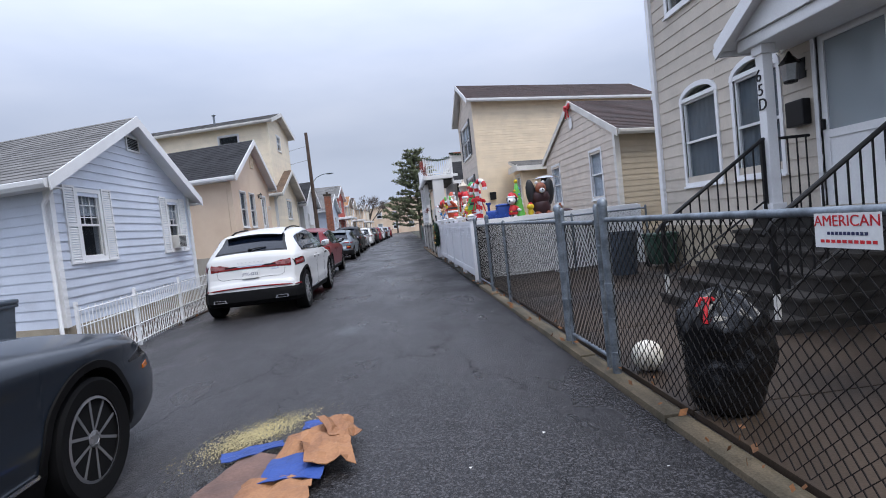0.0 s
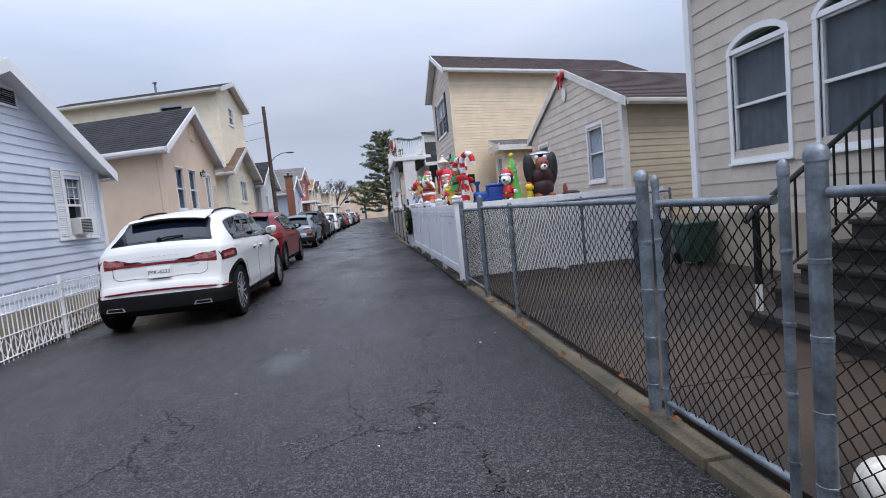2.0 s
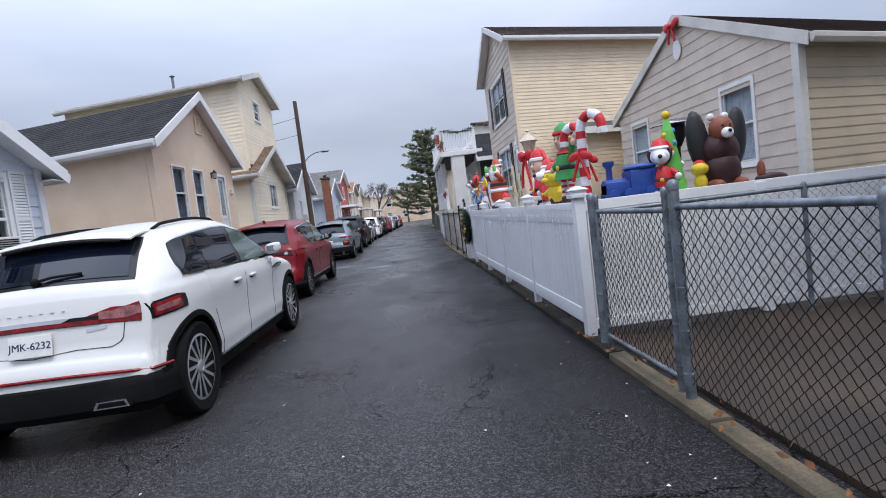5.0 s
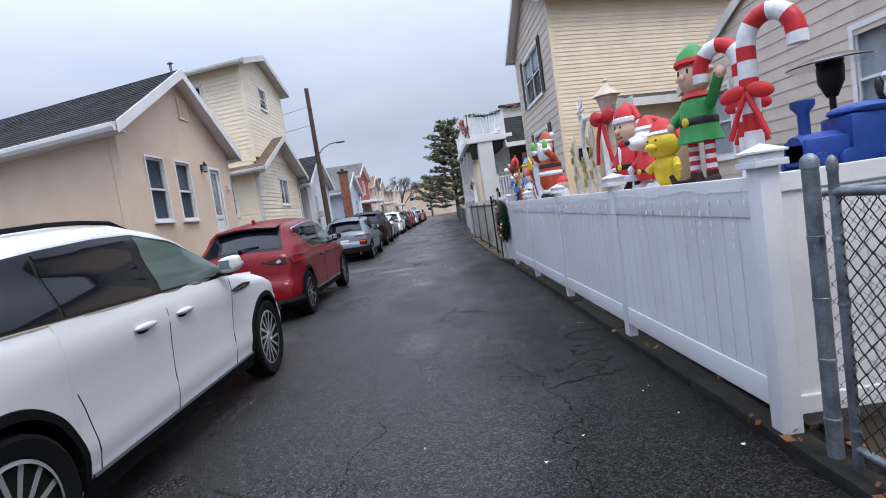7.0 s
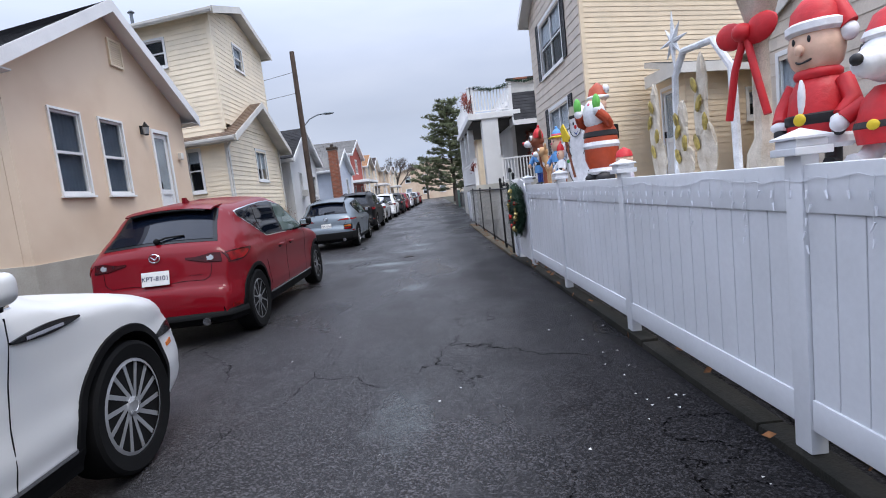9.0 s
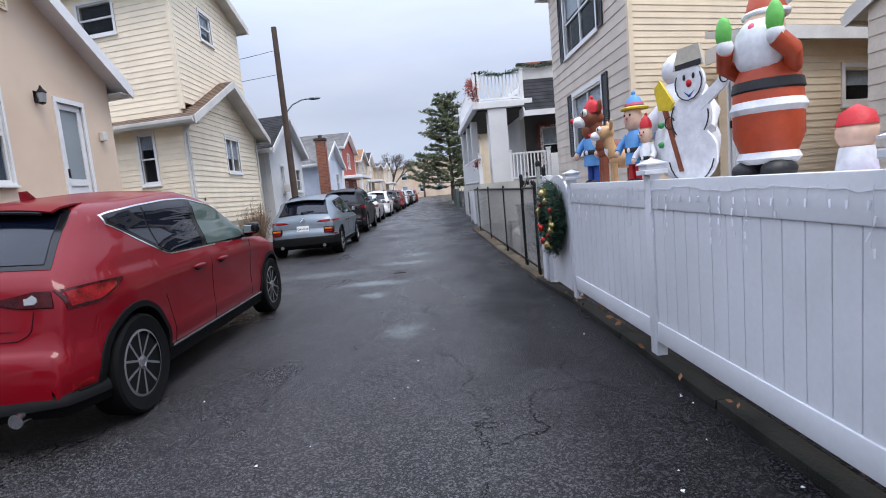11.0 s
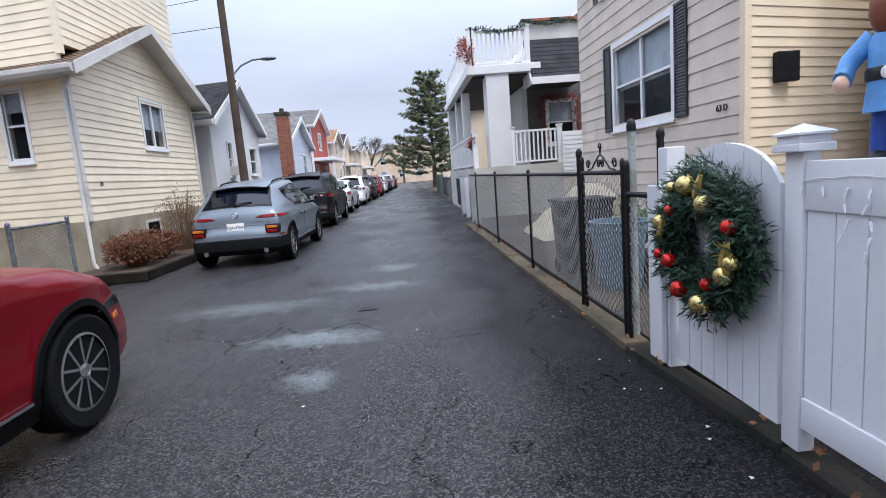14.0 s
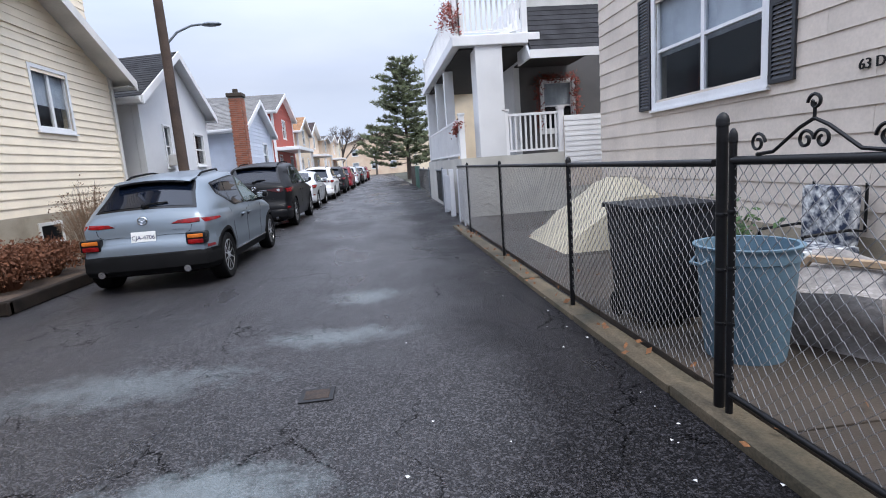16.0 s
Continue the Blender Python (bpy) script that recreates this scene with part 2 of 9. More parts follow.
KERB = shader("mossy_kerb_concrete", (0.115, 0.09, 0.058), 0.8, 0, 0.3, 3.0, 70, 0.7, 0.005, (0.05, 0.045, 0.03), 0, 0.15, 0.3)
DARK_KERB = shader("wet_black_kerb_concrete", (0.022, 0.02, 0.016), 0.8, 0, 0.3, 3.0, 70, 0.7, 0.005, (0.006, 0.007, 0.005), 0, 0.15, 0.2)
SOIL = shader("leaf_litter_soil", (0.07, 0.045, 0.03), 0.95, 0, 0.4, 4, 50, 1.0, 0.02)
GRASSLAND = shader("far_ground", (0.07, 0.07, 0.05), 0.95, 0, 0.3, 0.2, 20, 0.5, 0.02)
WHITE_PAINT = shader("white_paint", (0.78, 0.78, 0.78), 0.45, 0, 0.04, 2, 40, 0.05)
WHITE_VINYL = shader("white_vinyl", (0.67, 0.68, 0.71), 0.4, 0, 0.03, 1.5, 30, 0.04, 0.002, (0.60, 0.61, 0.63))
OFF_WHITE = shader("dusty_white_trim", (0.66, 0.64, 0.6), 0.55, 0, 0.08, 2, 40, 0.1)
BLUE_SIDING = shader("pale_blue_siding", (0.60, 0.645, 0.73), 0.5, 0, 0.05, 2, 50, 0.1, 0.003, None, 0, 0.04)
YELLOW_SIDING = shader("cream_yellow_siding", (0.89, 0.77, 0.585), 0.55, 0, 0.05, 2, 50, 0.1, 0.003, None, 0, 0.04)
TAN_SIDING = shader("tan_siding", (0.78, 0.64, 0.46), 0.55, 0, 0.05, 2, 50, 0.1, 0.003, None, 0, 0.04)
TAN_BROWN_SIDING = shader("tan_brown_siding", (0.50, 0.42, 0.31), 0.55, 0, 0.06, 2, 50, 0.1, 0.003, None, 0, 0.05)
GREY_SIDING = shader("warm_grey_shingle_siding", (0.62, 0.54, 0.46), 0.65, 0, 0.07, 2, 35, 0.3, 0.003, None, 0, 0.05)
BEIGE_SIDING = shader("beige_board_siding", (0.53, 0.47, 0.395), 0.65, 0, 0.07, 2, 35, 0.3, 0.003, None, 0, 0.05)
STUCCO = shader("peach_stucco", (0.72, 0.57, 0.43), 0.85, 0, 0.07, 0.8, 110, 0.35, 0.003, (0.62, 0.46, 0.33))
WHITE_STUCCO = shader("white_stucco", (0.70, 0.70, 0.70), 0.8, 0, 0.06, 0.8, 90, 0.3, 0.003)
FOUNDATION = shader("stained_foundation", (0.36, 0.31, 0.23), 0.85, 0, 0.15, 1.5, 60, 0.5, 0.004, (0.2, 0.16, 0.11))
DARK_ROOF = shader("charcoal_shingle", (0.04, 0.04, 0.044), 0.95, 0, 0.25, 2, 45, 0.8, 0.008, None, 0, 0.12, 0.2)
GREY_ROOF = shader("grey_shingle", (0.17, 0.165, 0.16), 0.9, 0, 0.2, 2, 45, 0.8, 0.008, None, 0, 0.1)
BROWN_ROOF = shader("dark_brown_shingle", (0.052, 0.031, 0.028), 0.9, 0, 0.25, 2, 45, 0.8, 0.008, None, 0, 0.12)
TAN_ROOF = shader("weathered_tan_shingle", (0.17, 0.115, 0.08), 0.9, 0, 0.2, 2, 45, 0.8, 0.008, None, 0, 0.1)
ORANGE_ROOF = shader("orange_brown_shingle", (0.33, 0.17, 0.08), 0.9, 0, 0.2, 2, 45, 0.8, 0.008)
RED_SIDING = shader("red_siding", (0.40, 0.07, 0.045), 0.6, 0, 0.1, 2, 40, 0.2)
ROOM = shader("dim_room", (0.10, 0.10, 0.11), 0.9, 0, 0.1)
GREY_BLIND = shader("grey_net_curtain", (0.21, 0.24, 0.27), 0.9, 0, 0.15, 5, 40, 0.2)
# unseen sheet added behind the stucco house's panes for their blue-grey look
PANE_BACKING = shader("dim_blue_blind", (0.10, 0.13, 0.18), 0.8, 0, 0.1)
GREY_BASE = shader("grey_painted_foundation", (0.42, 0.39, 0.34), 0.85, 0, 0.12, 1.2, 60, 0.4, 0.004, (0.3, 0.27, 0.22))
PORCH_BASE = shader("cream_porch_wall", (0.53, 0.51, 0.46), 0.8, 0, 0.1, 1.2, 60, 0.3)
CURTAIN = shader("pale_curtain", (0.74, 0.79, 0.86), 0.9, 0, 0.1, 6, 40, 0.2)
GLASS = glass_pane("window_glass", (0.02, 0.025, 0.03), 0.03, 0.2)
# the doors' sky reflection is put into this glass's pale tint
DOOR_GLASS = glass_pane("door_glass", (0.42, 0.47, 0.5), 0.04, 0.45)
CAR_GLASS = glass_pane("tinted_car_glass", (0.003, 0.005, 0.011), 0.02, 0.99, 1.45)
BLACK_IRON = shader("black_iron", (0.008, 0.008, 0.009), 0.45, 0.0, 0.2, 10, 90, 0.3, 0.002, None, 0, 0, 0.25)
BLACK_PLASTIC = shader("black_plastic", (0.006, 0.006, 0.0065), 0.65, 0, 0.15, 8, 150, 0.2, 0.002, None, 0, 0, 0.1)
GALVANISED = shader("weathered_galvanised_steel", (0.22, 0.25, 0.28), 0.5, 0.6, 0.2, 9, 60, 0.3, 0.002, (0.10, 0.115, 0.13))
WIRE = shader("dull_steel_wire", (0.11, 0.113, 0.12), 0.5, 0.5, 0.15, 10, 60, 0)
DARK_WIRE = shader("dark_rusty_wire", (0.012, 0.011, 0.011), 0.7, 0.0, 0.2, 10, 60, 0, 0.004, None, 0, 0, 0.15)
WOOD = shader("old_pole_wood", (0.085, 0.058, 0.045), 0.85, 0, 0.25, 2, 60, 0.6, 0.006)
BRICK = shader("red_brown_brick", (0.34, 0.13, 0.08), 0.85, 0, 0.15, 6, 60, 0.4, 0.003, None, 0, 0.22)
MORTAR = shader("grey_mortar", (0.3, 0.28, 0.25), 0.9, 0, 0.1, 6, 60, 0.3)
RUBBER = shader("tyre_rubber", (0.006, 0.006, 0.0065), 0.8, 0, 0.15, 12, 120, 0.3, 0.003, None, 0, 0, 0.15)
ALLOY = shader("silver_alloy", (0.5, 0.51, 0.53), 0.4, 0.7, 0.05, 5, 60, 0)
GREY_ALLOY = shader("grey_alloy", (0.26, 0.265, 0.28), 0.4, 0.6, 0.05, 5, 60, 0)
CHROME = shader("chrome", (0.7, 0.7, 0.72), 0.12, 1.0, 0.02, 5, 60, 0)
RED_LENS = shader("red_lamp_lens", (0.24, 0.004, 0.006), 0.2, 0, 0.3, 14, 60, 0, 0.003, None, 0, 0, 0.4)
DARK_LENS = shader("smoked_red_lens", (0.05, 0.002, 0.003), 0.15, 0, 0.2, 14, 60, 0, 0.003, None, 0, 0, 0.4)
PINK_LENS = shader("clear_pink_lamp_lens", (0.34, 0.13, 0.13), 0.15, 0.2, 0.25, 16, 60, 0)
CLEAR_LENS = shader("clear_lamp_lens", (0.4, 0.42, 0.44), 0.1, 0.3, 0.1, 8, 60, 0)
PLATE = shader("white_licence_plate", (0.7, 0.7, 0.68), 0.4, 0, 0.05, 8, 60, 0)
INK = shader("dark_blue_ink", (0.02, 0.025, 0.08), 0.5, 0, 0.05, 8, 60, 0)


# building helpers
def root_place(ob):
    while ob.parent:
        ob = ob.parent
    return ob.location


def thing(name, place, label, category, group="", kind=""):
    """An Empty at the base of a thing; its parts go under it."""
    ob = new(name)
    ob.empty_display_size = 0.2
    ob.location = place
    return tagged(ob, label, category, group, kind)


SLANTED = set()


def slant(house, x0, k):
    """Turn a house into the slanted plot's outline: its sides run k metres north for each metre east, its street front stays at x0."""
    px = root_place(house).x
    for ob in house.children_recursive:
        if ob.type == "MESH" and ob.name not in SLANTED and ob.matrix_basis.is_identity:
            SLANTED.add(ob.name)
            for v in ob.data.vertices:
                v.co.y += k * (v.co.x + px - x0)


def mesh_of(name, bm, mats, smooth=False, clean=True):
    if clean:
        bmesh.ops.recalc_face_normals(bm, faces=bm.faces)
    me = bpy.data.meshes.new(name)
    bm.to_mesh(me)
    bm.free()
    for m in mats if isinstance(mats, (list, tuple)) else (mats,):
        me.materials.append(m)
    if smooth:
        me.shade_smooth()
        if smooth != "all":
            me.set_sharp_from_angle(angle=radians(smooth if smooth is not True else 40))
    return me


def part(name, bm, mats, parent, label="", smooth=False, local=False, clean=True):
    """Link a bmesh as one mesh under a thing or a part. Its vertices are in the world's metres, or in the thing's own if local."""
    if not local:
        bmesh.ops.translate(bm, verts=bm.verts, vec=-Vector(root_place(parent)))
    ob = new(name, mesh_of(name, bm, mats, smooth, clean))
    ob.parent = parent
    return tagged(ob, label)


def alone(name, bm, mats, label, category, group="", kind="", smooth=False, clean=True):
    """A thing that is one mesh: its origin goes to the middle of its base."""
    lo = [min(v.co[i] for v in bm.verts) for i in range(3)]
    hi = [max(v.co[i] for v in bm.verts) for i in range(3)]
    base = Vector(((lo[0] + hi[0]) / 2, (lo[1] + hi[1]) / 2, lo[2]))
    bmesh.ops.translate(bm, verts=bm.verts, vec=-base)
    ob = new(name, mesh_of(name, bm, mats, smooth, clean))
    ob.location = base
    return tagged(ob, label, category, group, kind)


def box(bm, x0, x1, y0, y1, z0, z1, m=None, mi=0, soft=0.0):
    old = set(bm.verts) if soft else ()
    vs = [bm.verts.new((x, y, z)) for x in (x0, x1) for y in (y0, y1) for z in (z0, z1)]
    fs = [bm.faces.new([vs[i] for i in q]) for q in ((0, 1, 3, 2), (4, 6, 7, 5), (0, 4, 5, 1), (2, 3, 7, 6), (0, 2, 6, 4), (1, 5, 7, 3))]
    for f in fs:
        f.material_index = mi
    if soft:
        es = list({e for f in fs for e in f.edges})
        bmesh.ops.bevel(bm, geom=es, offset=soft, segments=2, affect="EDGES", profile=0.6)
        vs = [v for v in bm.verts if v not in old]
    if m is not None:
        bmesh.ops.transform(bm, matrix=m, verts=vs)
    return vs


def prism(bm, pts, depth, m=None, mi=0):
    """A polygon in (u, z), pushed depth[0] to depth[1] along the second axis."""
    a = [bm.verts.new((u, depth[0], z)) for u, z in pts]
    b = [bm.verts.new((u, depth[1], z)) for u, z in pts]
    n = len(pts)
    fs = [bm.faces.new(a), bm.faces.new(b[::-1])]
    fs += [bm.faces.new((a[i], b[i], b[(i + 1) % n], a[(i + 1) % n])) for i in range(n)]
    for f in fs:
        f.material_index = mi
    if m is not None:
        bmesh.ops.transform(bm, matrix=m, verts=a + b)
    return a + b


def rod(bm, p, q, r, r2=None, n=8, mi=0, caps=True):
    p, q = Vector(p), Vector(q)
    r2 = r if r2 is None else r2
    way = (q - p).normalized()
    side = way.orthogonal().normalized()
    up = way.cross(side)
    ring = lambda c, s: [bm.verts.new(c + s * (math.cos(k * math.tau / n) * side + math.sin(k * math.tau / n) * up)) for k in range(n)]
    a, b = ring(p, r), ring(q, r2)
    fs = [bm.faces.new((a[k], a[(k + 1) % n], b[(k + 1) % n], b[k])) for k in range(n)]
    if caps:
        fs += [bm.faces.new(a[::-1]), bm.faces.new(b)]
    for f in fs:
        f.material_index = mi
    return a + b


def pipe(bm, pts, r, n=6, mi=0):
    """A round bar along a line of points, with mitred bends."""
    pts = [Vector(p) for p in pts]
    rings, side = [], None
    for i, p in enumerate(pts):
        way = ((pts[min(i + 1, len(pts) - 1)] - p).normalized() + (p - pts[max(i - 1, 0)]).normalized()).normalized()
        side = way.orthogonal().normalized() if side is None else (side - way * side.dot(way)).normalized()
        up = way.cross(side)
        rr = r(i / (len(pts) - 1)) if callable(r) else r
        rings.append([bm.verts.new(p + rr * (math.cos(k * math.tau / n) * side + math.sin(k * math.tau / n) * up)) for k in range(n)])
    for a, b in zip(rings, rings[1:]):
        for k in range(n):
            bm.faces.new((a[k], a[(k + 1) % n], b[(k + 1) % n], b[k])).material_index = mi
    bm.faces.new(rings[0][::-1]).material_index = mi
    bm.faces.new(rings[-1]).material_index = mi
    return [v for ring in rings for v in ring]


def turned(bm, prof, n=16, m=None, mi=0):
    """A lathed body from (radius, height) pairs."""
    rings = [[bm.verts.new((r * math.cos(k * math.tau / n), r * math.sin(k * math.tau / n), z)) for k in range(n)] for r, z in prof]
    for a, b in zip(rings, rings[1:]):
        for k in range(n):
            bm.faces.new((a[k], a[(k + 1) % n], b[(k + 1) % n], b[k])).material_index = mi
    bm.faces.new(rings[0][::-1]).material_index = mi
    bm.faces.new(rings[-1]).material_index = mi
    vs = [v for r in rings for v in r]
    if m is not None:
        bmesh.ops.transform(bm, matrix=m, verts=vs)
    return vs


def ball(bm, c, r, m=None, mi=0, n=12, rough=0.0):
    """An ellipsoid with radii r (one number or three)."""
    r = (r, r, r) if isinstance(r, (int, float)) else r
    vs = bmesh.ops.create_uvsphere(bm, u_segments=n, v_segments=max(6, n * 2 // 3), radius=1.0)["verts"]
    for v in vs:
        s = 1 + (rough * noise.noise(v.co * 2.3 + Vector(c) * 5) if rough else 0)
        v.co = Vector((v.co.x * r[0] * s, v.co.y * r[1] * s, v.co.z * r[2] * s))
        if m is not None:
            v.co = m @ v.co
        v.co += Vector(c)
    for f in {f for v in vs for f in v.link_faces}:
        f.material_index = mi
    return vs


def wall_frame(o, u, n):
    """Axes of a wall: u along it, then outwards, then up."""
    return Matrix(((u[0], n[0], 0, o[0]), (u[1], n[1], 0, o[1]), (0, 0, 1, o[2]), (0, 0, 0, 1)))


def top_at(top, u):
    for (a, za), (b, zb) in zip(top, top[1:]):
        if a - 1e-6 <= u <= b + 1e-6:
            return za + (zb - za) * (u - a) / (b - a)
    return top[-1][1]


def facade(parent, F, top, z0, holes, mat, name="wall", thick=0.18, label=""):
    """A thick wall under the outline top [(u, z), ...], with rectangular holes (u0, u1, z0, z1) through it."""
    bm = bmesh.new()
    cuts = sorted({u for u, _ in top} | {u for h in holes for u in h[:2]})
    for a, b in zip(cuts, cuts[1:]):
        if b - a < 1e-4:
            continue
        mid, roof = (a + b) / 2, min(top_at(top, a), top_at(top, b))
        levels = sorted({z0} | {z for h in holes for z in h[2:] if z0 < z < roof - 0.02})
        for z, zz in zip(levels, levels[1:] + [None]):
            high = ((b, zz), (a, zz)) if zz else ((b, top_at(top, b)), (a, top_at(top, a)))
            test = (z + zz) / 2 if zz else (z + roof) / 2
            if not any(h[0] < mid < h[1] and h[2] < test < h[3] for h in holes):
                prism(bm, ((a, z), (b, z), *high), (-thick, 0), F)
    bmesh.ops.remove_doubles(bm, verts=bm.verts, dist=0.0005)
    return part(name, bm, mat, parent, label)


def siding(parent, F, top, z0, holes, mat, course, name="siding_board", lap=0.018, split=0.0):
    """Overlapping boards on a wall, each one an object, cut round the holes and along the roof's slope."""
    u_lo, u_hi = top[0][0], top[-1][0]
    z_hi = max(z for _, z in top)
    shift = Vector(root_place(parent))
    G = Matrix.Translation(-shift) @ F
    apex = max(top, key=lambda p: p[1])[0]
    z, row = z0, 0
    while z < z_hi - 0.03:
        zt = min(z + course, z_hi - 0.005)

        def span(h):
            if h <= min(top[0][1], top[-1][1]) + 1e-6:
                return u_lo, u_hi
            a, b = u_lo, u_hi
            for (p, zp), (q, zq) in zip(top, top[1:]):
                if zp < h <= zq:
                    a = max(a, p + (q - p) * (h - zp) / (zq - zp))
                if zq < h <= zp:
                    b = min(b, p + (q - p) * (h - zp) / (zq - zp))
            return a, b

        (a0, b0), (a1, b1) = span(z), span(zt)
        pieces = [(a0, b0, a1, b1)]
        for h in holes:
            if h[2] < (z + zt) / 2 < h[3]:
                cut = []
                for p in pieces:
                    if h[1] <= p[0] or h[0] >= p[1]:
                        cut.append(p)
                        continue
                    if h[0] > p[0]:
                        cut.append((p[0], h[0], p[2], h[0]))
                    if h[1] < p[1]:
                        cut.append((h[1], p[1], h[1], p[3]))
                pieces = cut
        if split:
            fine = []
            for p in pieces:
                k0 = p[0] + split * (0.35 + 0.5 * (row % 2))
                stops = [p[0]]
                while k0 < p[1] - 0.3:
                    stops.append(k0)
                    k0 += split
                stops.append(p[1])
                for i, (c, d) in enumerate(zip(stops, stops[1:])):
                    fine.append((c + (0.002 if i else 0), d, p[2] if i == 0 else c + 0.002, p[3] if d == p[1] else d))
            pieces = fine
        for p in pieces:
            if p[1] - p[0] < 0.02:
                continue
            top0, top1 = (p[2], max(p[3], p[2] + 0.01))
            back, low, high = 0.001, lap, 0.005
            vs = [(p[0], back, z), (p[1], back, z), (top1, back, zt + 0.004), (top0, back, zt + 0.004),
                  (p[0], low, z), (p[1], low, z), (top1, high, zt + 0.004), (top0, high, zt + 0.004)]
            me = bpy.data.meshes.new(name)
            me.from_pydata([G @ Vector(v) for v in vs], [], [(4, 5, 6, 7), (0, 1, 5, 4), (0, 4, 7, 3), (1, 2, 6, 5), (3, 7, 6, 2), (0, 3, 2, 1)])
            me.materials.append(mat)
            ob = new(name, me)
            ob.parent = parent
        z += course
        row += 1


def ring(bm, u0, u1, z0, z1, t, d0, d1, F):
    """A rectangular frame in one piece: outer edges, bar width t, from depth d0 to d1."""
    loops = []
    for g in (0, t):
        for d in (d0, d1):
            loops.append([bm.verts.new(F @ Vector((u, d, z))) for u, z in ((u0 + g, z0 + g), (u1 - g, z0 + g), (u1 - g, z1 - g), (u0 + g, z1 - g))])
    oi, oo, ii, io = loops
    for a, b in ((oi, oo), (oo, io), (io, ii), (ii, oi)):
        for k in range(4):
            bm.faces.new((a[k], a[(k + 1) % 4], b[(k + 1) % 4], b[k]))


def window(parent, F, h, trim=0.09, sashes=1, rails=1, glass=None, frame_mat=None, blind=0.5, name="window", sill=True, depth=0.1, cloth=None):
    """A window in the hole h: outer trim, sashes with a meeting rail, panes, a sill, a curtain or blind and the dim room behind."""
    u0, u1, z0, z1 = h
    fm = frame_mat or WHITE_PAINT
    bm = bmesh.new()
    ring(bm, u0 - trim, u1 + trim, z0 - trim, z1 + trim, trim, -0.02, 0.035, F)
    win = part(name, bm, fm, parent)
    w = (u1 - u0) / sashes
    for s in range(sashes):
        a, b = u0 + s * w, u0 + (s + 1) * w
        bm, t = bmesh.new(), 0.035
        ring(bm, a, b, z0, z1, t, -0.07, -0.01, F)
        part("window_frame", bm, fm, win)
        for k in range(rails):
            zc = z0 + (z1 - z0) * (k + 1) / (rails + 1)
            bm = bmesh.new()
            box(bm, a + t, b - t, -0.065, -0.005, zc - 0.02, zc + 0.02, F)
            part("meeting_rail", bm, fm, win)
        step = (z1 - z0) / (rails + 1)
        for k in range(rails + 1):
            bm = bmesh.new()
            box(bm, a + t, b - t, -0.05, -0.045, z0 + k * step + (t if k == 0 else 0.02), z0 + (k + 1) * step - (t if k == rails else 0.02), F)
            part("pane", bm, glass or GLASS, win).visible_shadow = False
    if sill:
        bm = bmesh.new()
        box(bm, u0 - trim - 0.02, u1 + trim + 0.02, -0.02, 0.07, z0 - trim - 0.03, z0 - trim, F)
        part("window_sill", bm, fm, win)
    if blind:
        bm = bmesh.new()
        k, n = 0, 14
        n = 36
        sheet = []
        for k in range(n + 1):
            a, d = u0 + (u1 - u0) * k / n, -0.08 + 0.006 * math.sin(k * 1.3)
            sheet.append([bm.verts.new(F @ Vector((a, d - e, z))) for e in (0, 0.004) for z in (z1 - (z1 - z0) * blind, z1)])
        for p, q in zip(sheet, sheet[1:]):
            for i, j in ((0, 1), (1, 3), (3, 2), (2, 0)):
                bm.faces.new((p[i], p[j], q[j], q[i]))
        part("curtain", bm, cloth or CURTAIN, win)
    bm = bmesh.new()
    ring(bm, u0 - 0.35, u1 + 0.35, z0 - 0.35, z1 + 0.35, 0.05, -1.0, -0.19, F)
    back = [[bm.verts.new(F @ Vector((u, d, z))) for u, z in ((u0 - 0.35, z0 - 0.35), (u1 + 0.35, z0 - 0.35), (u1 + 0.35, z1 + 0.35), (u0 - 0.35, z1 + 0.35))] for d in (-1.0, -1.04)]
    for q in (back[0], back[1][::-1], *[(back[0][k], back[1][k], back[1][(k + 1) % 4], back[0][(k + 1) % 4]) for k in range(4)]):
        bm.faces.new(q)
    bmesh.ops.remove_doubles(bm, verts=bm.verts, dist=0.001)
    part("room_recess", bm, ROOM, win)
    return win


def shutter(parent, F, u0, u1, z0, z1, mat, slats=22):
    bm, t = bmesh.new(), 0.04
    ring(bm, u0, u1, z0, z1, t, 0.012, 0.05, F)
    ob = part("shutter", bm, mat, parent)
    bm = bmesh.new()
    box(bm, u0 + t, u1 - t, 0.012, 0.05, (z0 + z1) / 2 - 0.03, (z0 + z1) / 2 + 0.03, F)
    part("mid_rail", bm, mat, ob)
    bm = bmesh.new()
    step = (z1 - z0 - 2 * t) / slats
    for k in range(slats):
        z = z0 + t + k * step
        prism_uv = [(u0 + t, z), (u1 - t, z), (u1 - t, z + step * 0.8), (u0 + t, z + step * 0.8)]
        vs = prism(bm, prism_uv, (0.0, 0.012))
        for v in vs:
            v.co.y += 0.038 - 0.02 * (v.co.z - z) / step
        bmesh.ops.transform(bm, matrix=F, verts=vs)
    tagged(part("slat", bm, mat, ob), kind="stuff")


